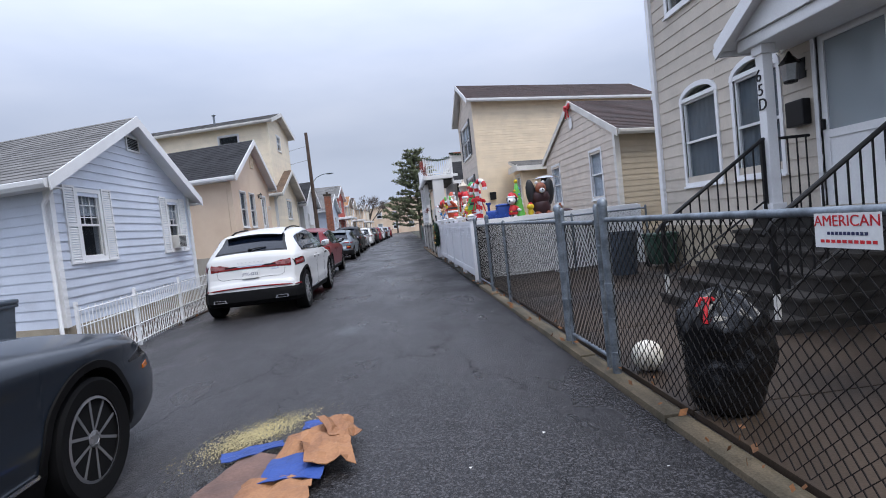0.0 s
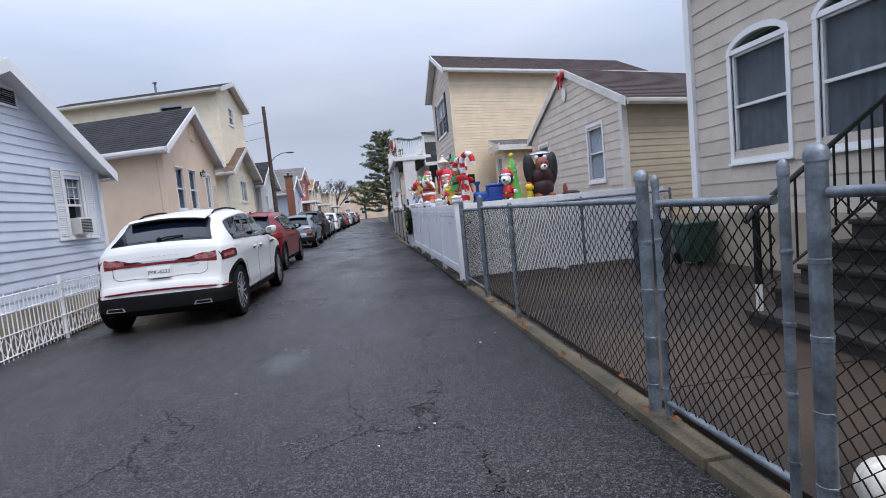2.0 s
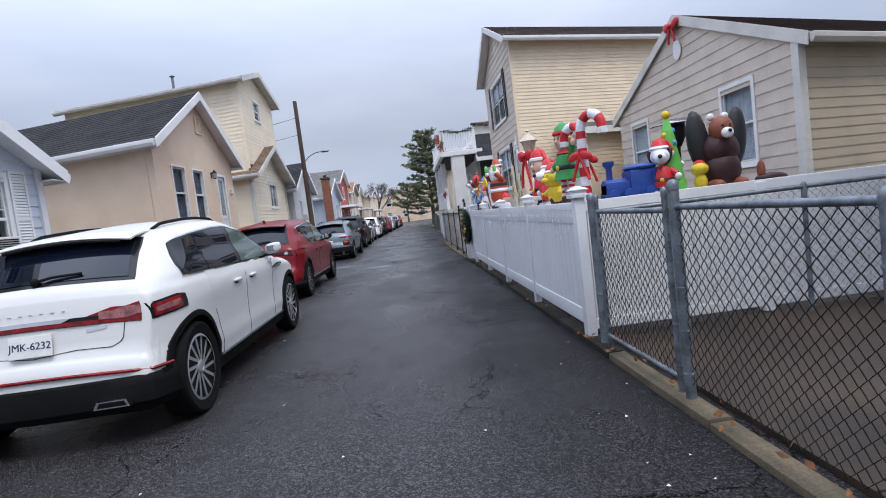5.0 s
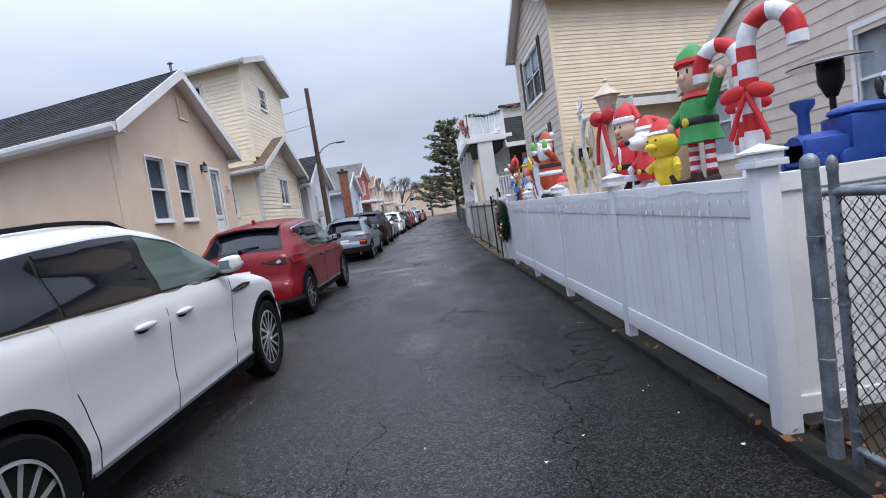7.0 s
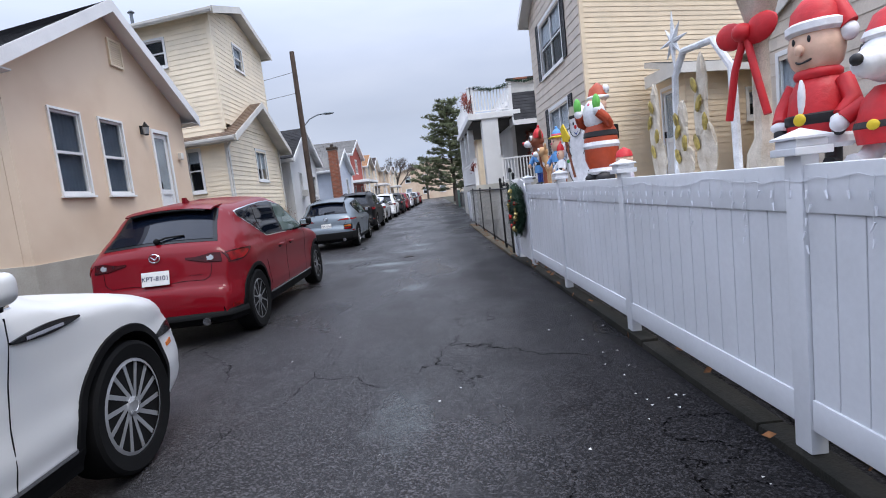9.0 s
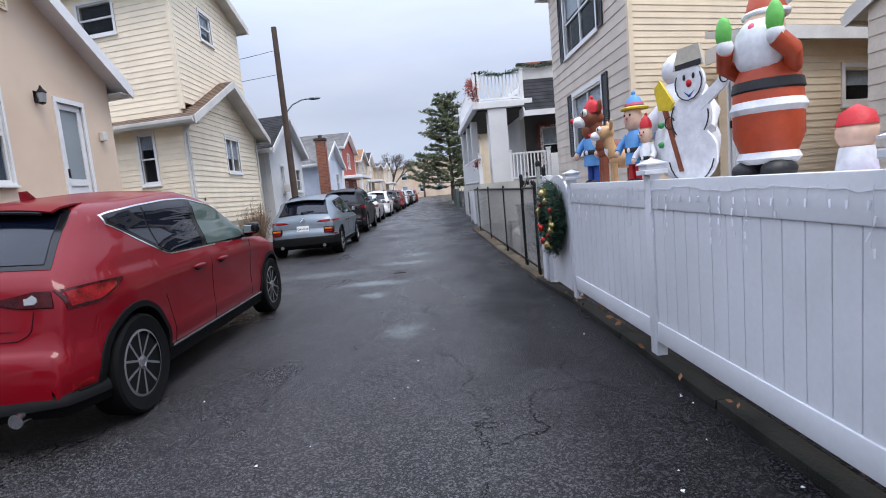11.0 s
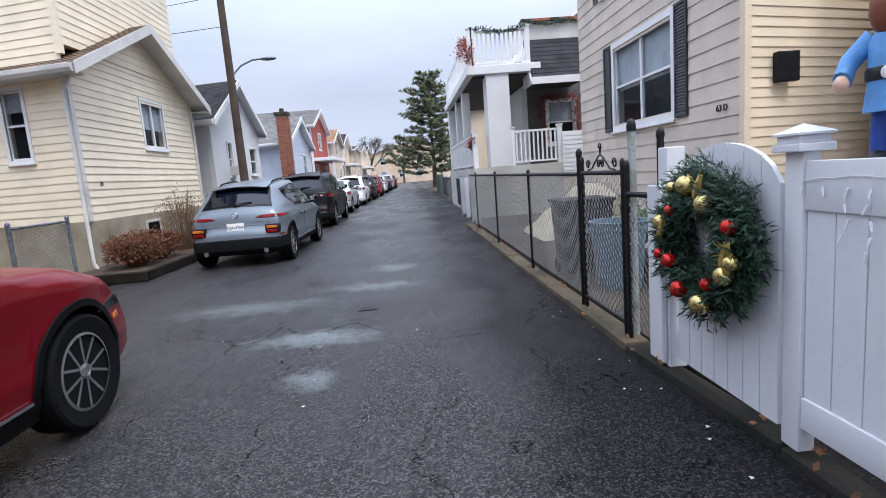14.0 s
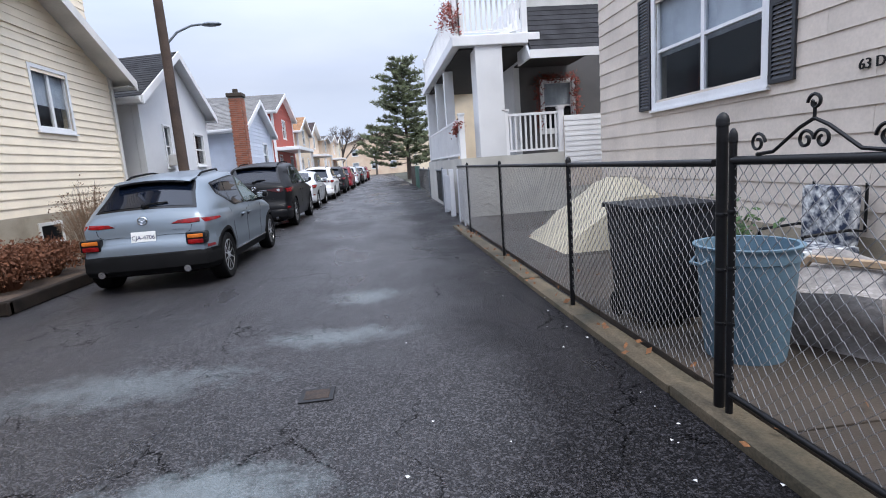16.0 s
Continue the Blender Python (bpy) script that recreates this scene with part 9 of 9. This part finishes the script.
cover = thing("covered_furniture", (3.0, 28.0, 0.05), "garden furniture under a cream cover", "cover")
bm = bmesh.new()
g = [[bm.verts.new((2.15 + 1.5 * i / 14, 27.2 + 2.0 * j / 14, 0.05 + (0.95 * min(1, 1.5 * i / 14) * (1 - 0.3 * abs(j / 7 - 1)) if 0 < j < 14 and i > 0 else 0) + 0.05 * noise.noise(Vector((i * 0.5, j * 0.5, 2))) * (0 < i < 14 and 0 < j < 14))) for j in range(15)] for i in range(15)]
for a, b in zip(g, g[1:]):
    for j in range(14):
        bm.faces.new((a[j], a[j + 1], b[j + 1], b[j]))
rim = bmesh.ops.extrude_edge_only(bm, edges=[e for e in bm.edges if e.is_boundary])
for v in rim["geom"]:
    if isinstance(v, bmesh.types.BMVert):
        v.co.z = 0.05
part("cover", bm, shader("cream_canvas", (0.55, 0.48, 0.34), 0.8, 0, 0.1, 3, 60, 0.3), cover, smooth=True)
pot = thing("potted_plant", (2.95, 24.85, 0.05), "low leafy plant in a dark pot", "plant")
bm = bmesh.new()
turned(bm, ((0.16, 0), (0.2, 0.3), (0.22, 0.32), (0.2, 0.34), (0.1, 0.33)), 16, Matrix.Translation((2.95, 24.85, 0.05)))
part("pot", bm, BIN_DARK, pot, smooth=True)
LEAF = shader("green_leaf", (0.05, 0.11, 0.025), 0.6, 0, 0.25, 8, 60, 0)


def leaves(bm, rng, c, spread, n, size, up=0.3):
    for _ in range(n):
        p = Vector(c) + Vector((rng.gauss(0, spread[0]), rng.gauss(0, spread[1]), rng.gauss(0, spread[2])))
        d = Vector((rng.uniform(-1, 1), rng.uniform(-1, 1), rng.uniform(-0.4, 1) + up)).normalized()
        s = d.orthogonal().normalized()
        L = size * rng.uniform(0.6, 1.2)
        bm.faces.new([bm.verts.new(v) for v in (p, p + d * L * 0.5 + s * L * 0.28, p + d * L, p + d * L * 0.5 - s * L * 0.28)])


bm = bmesh.new()
leaves(bm, random.Random(3), (2.95, 24.85, 0.58), (0.16, 0.16, 0.12), 260, 0.09)
tagged(part("foliage", bm, LEAF, pot, clean=False), kind="stuff")

# white iron fence in front of the blue house
picket = thing("wire_fence", (-4.5, 10.0, 0), "low white iron fence with thin bars", "fence")
px = lambda y: -4.28 - 0.075 * (y - 8.5)
for k in range(60):
    y = 6.9 + 0.095 * k
    bm = bmesh.new()
    rod(bm, (px(y), y, 0.03), (px(y), y, 0.84 if k % 2 else 0.78), 0.007, n=6)
    part("bar", bm, WHITE_PAINT, picket)
for z in (0.08, 0.34, 0.6, 0.8):
    bm = bmesh.new()
    rod(bm, (px(6.9) + 0.008, 6.9, z), (px(12.55) + 0.008, 12.55, z), 0.008, n=6)
    part("rail", bm, WHITE_PAINT, picket)
for y in (6.9, 8.6, 10.6, 12.55):
    bm = bmesh.new()
    box(bm, px(y) - 0.018, px(y) + 0.018, y - 0.018, y + 0.018, 0, 0.92)
    part("post", bm, WHITE_PAINT, picket)
for k in range(28):
    y = 6.95 + 0.2 * k
    bm = bmesh.new()
    rod(bm, (px(y), y, 0.08), (px(y + 0.2), y + 0.2, 0.34), 0.005, n=5)
    rod(bm, (px(y + 0.2), y + 0.2, 0.08), (px(y), y, 0.34), 0.005, n=5)
    part("brace", bm, WHITE_PAINT, picket)

# flattened cardboard and the spilled grain on the road
CARD = shader("wet_cardboard", (0.33, 0.16, 0.075), 0.8, 0, 0.15, 5, 60, 0.4, 0.004, (0.2, 0.09, 0.045))
CARD_BLUE = shader("blue_printed_cardboard", (0.02, 0.06, 0.26), 0.6, 0, 0.15, 5, 60, 0.3)
CARD_GREY = shader("sodden_cardboard", (0.17, 0.1, 0.08), 0.8, 0, 0.2, 5, 60, 0.4)
card = thing("cardboard_box", (-0.95, 3.2, 0.0), "torn flattened cardboard box with blue print, wet", "cardboard")
rng = random.Random(8)


def torn_sheet(x, y, w, d, turn, mat, z, tilt=(0, 0), bendy=0.03):
    bm = bmesh.new()
    n = 7
    top = [[Vector((w * (i / n - 0.5) + 0.02 * noise.noise(Vector((i, j * 3, x * 9))), d * (j / n - 0.5) + 0.02 * noise.noise(Vector((i * 3, j, y * 9))), bendy * (0.5 + noise.noise(Vector((i * 0.5 + x * 7, j * 0.5, y * 5)))))) for j in range(n + 1)] for i in range(n + 1)]
    m = pose(x, y, z, tilt[0], tilt[1], turn)
    a = [[bm.verts.new(m @ p) for p in row] for row in top]
    b = [[bm.verts.new(m @ (p - Vector((0, 0, 0.005)))) for p in row] for row in top]
    for i in range(n):
        for j in range(n):
            bm.faces.new((a[i][j], a[i + 1][j], a[i + 1][j + 1], a[i][j + 1]))
            bm.faces.new((b[i][j], b[i][j + 1], b[i + 1][j + 1], b[i + 1][j]))
    for i in range(n):
        bm.faces.new((a[i][0], b[i][0], b[i + 1][0], a[i + 1][0]))
        bm.faces.new((a[i][n], a[i + 1][n], b[i + 1][n], b[i][n]))
        bm.faces.new((a[0][i], a[0][i + 1], b[0][i + 1], b[0][i]))
        bm.faces.new((a[n][i], b[n][i], b[n][i + 1], a[n][i + 1]))
    part("flap", bm, mat, card)


torn_sheet(-1.05, 3.1, 0.5, 0.75, -12, CARD_GREY, 0.02)
torn_sheet(-0.78, 3.45, 0.36, 0.5, -8, CARD, 0.045, (5, -6), 0.05)
torn_sheet(-0.62, 3.3, 0.3, 0.5, 12, CARD, 0.075, (-4, 8), 0.06)
torn_sheet(-0.78, 3.1, 0.36, 0.3, -4, CARD_BLUE, 0.075, (3, 0), 0.02)
torn_sheet(-0.7, 3.78, 0.3, 0.16, 6, CARD_BLUE, 0.06, (0, 5), 0.03)
torn_sheet(-0.58, 3.6, 0.22, 0.3, 25, CARD, 0.10, (10, 14), 0.05)
torn_sheet(-0.85, 2.85, 0.4, 0.34, 4, CARD, 0.05, (0, 0), 0.04)
torn_sheet(-1.15, 3.55, 0.4, 0.12, 22, CARD_BLUE, 0.03, (0, 0), 0.02)
GRAIN = shader("pale_yellow_grain", (0.45, 0.38, 0.2), 0.8, 0, 0.2, 30, 90, 0.2)
bm = bmesh.new()
for _ in range(4200):
    u, v = rng.gauss(0, 0.17), rng.gauss(0, 0.09)
    x, y = -1.22 + u * 0.95 - v * 0.3, 3.92 + u * 0.75 + v * 1.2
    s = rng.uniform(0.002, 0.0055)
    q = [bm.verts.new((x + dx * s, y + dy * s, 0.012 + dz * s)) for dx, dy, dz in ((-1, -1, 0), (1, -1, 0), (0, 1, 0), (0, 0, 1.3))]
    for f_ in ((0, 1, 3), (1, 2, 3), (2, 0, 3)):
        bm.faces.new([q[i] for i in f_])
tagged(alone("spilled_grain", bm, GRAIN, "pale yellow grain spilled on the asphalt", "grain", clean=False), kind="stuff")
# litter, chips and leaves
LITTER = shader("white_litter", (0.6, 0.6, 0.58), 0.7, 0, 0.1)
bm = bmesh.new()
for _ in range(150):
    x, y = (rng.uniform(-2.2, 1.35), rng.uniform(1, 30)) if rng.random() < 0.6 else (rng.uniform(0.9, 1.4), rng.uniform(8, 26))
    s, a = rng.uniform(0.005, 0.014), rng.uniform(0, 6)
    c, d = math.cos(a) * s, math.sin(a) * s
    q = [bm.verts.new((x + e, y + g_, 0.024 + h_)) for e, g_, h_ in ((c, d, 0), (-d, c, 0.006), (-c, -d, 0), (d, -c, 0.004))]
    bm.faces.new(q)
tagged(alone("litter", bm, LITTER, "small pale scraps scattered on the lane", "litter", clean=False), kind="stuff")
DRY = shader("dry_brown_leaf", (0.22, 0.09, 0.03), 0.8, 0, 0.3, 12, 60, 0)
bm = bmesh.new()
for _ in range(420):
    if rng.random() < 0.45:
        y = rng.uniform(0, 31)
        x, z = kerb_x(y) + rng.uniform(-0.03, 0.22), 0.095
    elif rng.random() < 0.6:
        y = rng.uniform(7, 17)
        x, z = rng.uniform(-5.4, -4.3), 0.05
    else:
        y = rng.uniform(21, 31)
        x, z = rng.uniform(1.7, 3.6), 0.065
    leaves(bm, rng, (x, y, z), (0.01, 0.01, 0.004), 1, 0.07, -0.2)
tagged(alone("fallen_leaves", bm, DRY, "dry brown leaves along the kerb and walls", "leaves", clean=False), kind="stuff")
# small iron valve cover in the road
cover_plate = thing("valve_cover", (-0.84, 23.48, 0.0), "small rusty iron cover set in the asphalt", "cover")
bm = bmesh.new()
box(bm, -0.95, -0.73, 23.38, 23.58, -0.02, 0.010, None, 0, 0.004)
part("frame", bm, BLACK_IRON, cover_plate)
bm = bmesh.new()
box(bm, -0.92, -0.76, 23.41, 23.55, 0.0, 0.013, None, 0, 0.004)
part("lid", bm, shader("rusty_cover", (0.045, 0.03, 0.022), 0.7, 0.3, 0.3, 20, 90, 0.6, 0.004), cover_plate)

# shrub bed at the yellow house
bed = thing("planting_bed", (-5.6, 28.6, 0), "planting bed edged with dark timber and dry leaves", "bed", kind="structure")
bm = bmesh.new()
box(bm, -6.3, -4.95, 26.95, 30.6, 0, 0.16)
part("soil", bm, SOIL, bed)
bm = bmesh.new()
box(bm, -4.97, -4.85, 26.85, 30.7, 0, 0.17, None, 0, 0.02)
box(bm, -6.3, -4.85, 26.83, 26.94, 0, 0.17, None, 0, 0.02)
part("edging", bm, shader("rotting_black_timber", (0.022, 0.016, 0.012), 0.85, 0, 0.3, 5, 60, 0.8, 0.008, None, 0, 0, 0.2), bed, "dark weathered timber edging")
TWIG = shader("red_brown_twig", (0.15, 0.055, 0.024), 0.85, 0, 0.25, 10, 60, 0)
TWIG2 = shader("dry_tan_twig", (0.24, 0.15, 0.09), 0.85, 0, 0.25, 10, 60, 0)


def shrub(x, y, r, h, n, mat, label, leafy=0):
    rng = random.Random(int(x * 100 + y * 10))
    s = thing("shrub", (x, y, 0.16), label, "shrub")
    bm = bmesh.new()
    for _ in range(n):
        a, q = rng.uniform(0, math.tau), rng.uniform(0.2, 1) ** 0.7
        end = Vector((x + r[0] * q * math.cos(a), y + r[1] * q * math.sin(a), 0.16 + h * (1.05 - 0.5 * q) * rng.uniform(0.75, 1.05)))
        start = Vector((x + r[0] * 0.3 * q * math.cos(a), y + r[1] * 0.3 * q * math.sin(a), 0.16))
        mid = start.lerp(end, 0.5) + Vector((0, 0, 0.08 * h))
        pipe(bm, [start, mid, end], lambda t: 0.006 - 0.004 * t, 3)
        for _ in range(5):
            p = mid.lerp(end, rng.random())
            e = p + Vector((rng.uniform(-1, 1), rng.uniform(-1, 1), rng.uniform(-0.2, 1))) * 0.13
            rod(bm, p, e, 0.0025, 0.001, 3, 0, False)
    tagged(part("twig_mass", bm, mat, s, clean=False), kind="stuff")
    if leafy:
        bm = bmesh.new()
        for _ in range(leafy):
            a, q = rng.uniform(0, math.tau), rng.uniform(0, 1) ** 0.5
            leaves(bm, rng, (x + r[0] * q * math.cos(a), y + r[1] * q * math.sin(a), 0.16 + h * rng.uniform(0.15, 1.0 - 0.35 * q)), (0.02, 0.02, 0.02), 1, 0.05)
        tagged(part("leaves", bm, mat, s, clean=False), kind="stuff")


shrub(-5.45, 27.75, (0.5, 0.6), 0.72, 260, TWIG, "dry red-brown shrub by the foundation", 2600)
shrub(-5.5, 28.75, (0.45, 0.55), 0.66, 220, TWIG, "dry red-brown shrub by the foundation", 2200)
shrub(-5.55, 30.2, (0.55, 0.55), 1.6, 150, TWIG2, "tall bare tan shrub at the house corner", 300)
side_gate = chain_fence("grey chain-link side gate between the houses", [(-5.85, 25.3), (-5.95, 26.75)], 0.06, 1.15, [(-5.85, 25.3, 1.2, 0.03), (-5.95, 26.75, 1.2, 0.03)], True, GALVANISED, WIRE, 0.07, 0.03, r=0.0024)


# trees
BARK = shader("grey_bark", (0.11, 0.085, 0.07), 0.9, 0, 0.25, 4, 40, 0.6, 0.01)
PINE = shader("pine_needles", (0.165, 0.19, 0.10), 0.7, 0, 0.35, 1.5, 40, 0)
pine = thing("pine_tree", (2.7, 76.0, 0), "tall pine with layered branches and gaps", "tree")
rng = random.Random(21)
bm, crown = bmesh.new(), bmesh.new()
pipe(bm, [(2.7, 76, 0), (2.75, 76, 4), (2.65, 76, 8), (2.7, 76, 12.2)], lambda t: 0.24 * (1 - t) + 0.02, 10)
for k in range(104):
    z = 1.6 + 10.4 * (k / 103) ** 0.95
    R = (5.3 * (1 - (z - 1.6) / 11.0) ** 0.62 + 0.35) * rng.uniform(0.45, 1.1)
    a = k * 2.399 + rng.uniform(-0.3, 0.3)
    d = Vector((math.cos(a), math.sin(a), 0))
    p0 = Vector((2.7, 76, z))
    tip = p0 + d * R + Vector((0, 0, R * rng.uniform(0.0, 0.3)))
    mid = p0.lerp(tip, 0.55) - Vector((0, 0, 0.08 * R))
    pipe(bm, [p0, mid, tip], lambda t: 0.045 * (1 - t) + 0.008, 4)
    for j in range(int(9 + R * 11)):
        t = rng.uniform(0.22, 1.0)
        c = p0.lerp(mid, t / 0.55) if t < 0.55 else mid.lerp(tip, (t - 0.55) / 0.45)
        c = c + Vector((rng.gauss(0, 0.16), rng.gauss(0, 0.16), rng.gauss(0.05, 0.08)))
        for _ in range(13):
            w = (d * 0.5 + Vector((rng.uniform(-1, 1), rng.uniform(-1, 1), rng.uniform(-0.3, 1)))).normalized()
            s = w.orthogonal().normalized() * 0.042
            crown.faces.new([crown.verts.new(v) for v in (c - s, c + s, c + w * rng.uniform(0.22, 0.42))])
part("trunk", bm, BARK, pine, smooth=True)
tagged(part("crown", crown, PINE, pine, clean=False), kind="stuff")


def bare_tree(x, y, h, seed, label):
    rng = random.Random(seed)
    t = thing("bare_tree", (x, y, 0), label, "tree")
    bm, tw = bmesh.new(), bmesh.new()

    def grow(p, d, L, r, depth):
        q = p + d * L
        if depth <= 2:
            rod(bm, p, q, r, r * 0.7, 6, 0, False)
        else:
            rod(tw, p, q, max(0.012, r), max(0.008, r * 0.6), 3, 0, False)
        if depth == 6:
            return
        for _ in range(3 if depth else 4):
            e = (d + Vector((rng.uniform(-1, 1), rng.uniform(-1, 1), rng.uniform(-0.25, 0.7))) * 0.75).normalized()
            grow(p + d * L * rng.uniform(0.7, 1.0), e, L * rng.uniform(0.6, 0.8), r * 0.6, depth + 1)

    grow(Vector((x, y, 0)), Vector((0, 0, 1)), h * 0.3, h * 0.022, 0)
    part("trunk", bm, BARK, t)
    tagged(part("twig_mass", tw, BARK, t, clean=False), kind="stuff")


bare_tree(-7, 118, 12, 2, "bare winter tree behind the houses")
bare_tree(-1, 128, 11, 5, "bare winter tree at the lane's end")
bare_tree(-30, 34, 10.5, 7, "bare winter tree behind the blue house")
bare_tree(9, 84, 9, 9, "bare winter tree beside the pine")
# the house that closes the lane
end_house = thing("house", (4, 140, 0), "tan house that closes the end of the lane", "house")
F = south_face(-9, 136)
hs = [(3 + 4 * k, 4.2 + 4 * k, z, z + 1.4) for k in range(5) for z in (1.3, 4.2)]
facade(end_house, F, [(0, 6.5), (11, 9.2), (22, 6.5)], 0, hs, STUCCO)
for h in hs:
    window(end_house, F, h, 0.1)
gable_roof(end_house, "y", 135.6, 146, -9.5, 13.5, 2, 6.4, 9.4, BROWN_ROOF, WHITE_PAINT)

# wreaths, garlands and pots on the white porch
GARLAND = shader("red_and_green_garland", (0.3, 0.03, 0.025), 0.7, 0, 0.4, 20, 60, 0.3, 0.004, (0.03, 0.06, 0.02))


GREEN_GARLAND = shader("dark_green_garland", (0.03, 0.07, 0.04), 0.7, 0, 0.3, 20, 60, 0.3)


def garland(pts, n, label, r=0.09, mat=None):
    rng = random.Random(n)
    bm = bmesh.new()
    pts = [Vector(p) for p in pts]
    for k in range(n):
        t = k / n * (len(pts) - 1)
        i = int(t)
        leaves(bm, rng, pts[i].lerp(pts[i + 1], t - i), (r * 0.5, r * 0.5, r * 0.5), 4, 0.09, 0)
    ob = alone("garland", bm, mat or GARLAND, label, "garland", "porch decorations", clean=False)
    return ob


garland([(1.78, 33.55, 4.5), (1.76, 33.5, 5.0), (1.78, 34.5, 5.4), (1.8, 36, 5.2)], 160, "red flower garland on the balcony corner", 0.16)
garland([(1.8, 33.7, 2.35), (1.8, 34.6, 2.2)], 60, "red and green garland on the porch rail", 0.12)
garland([(4.6, 36.05, 2.2), (4.6, 36.05, 3.7), (5.8, 36.05, 3.7), (5.8, 36.05, 2.2)], 240, "red garland round the porch window", 0.12)
garland([(2.0, 33.52, 5.5), (2.8, 33.5, 5.35), (3.5, 33.52, 5.5)], 90, "thin green garland on the balcony rail", 0.05, GREEN_GARLAND)
garland([(3.6, 34.2, 5.8), (4.3, 34.18, 5.65), (5.0, 34.2, 5.78), (5.9, 34.18, 5.66)], 100, "thin green garland on the cream parapet", 0.05, GREEN_GARLAND)
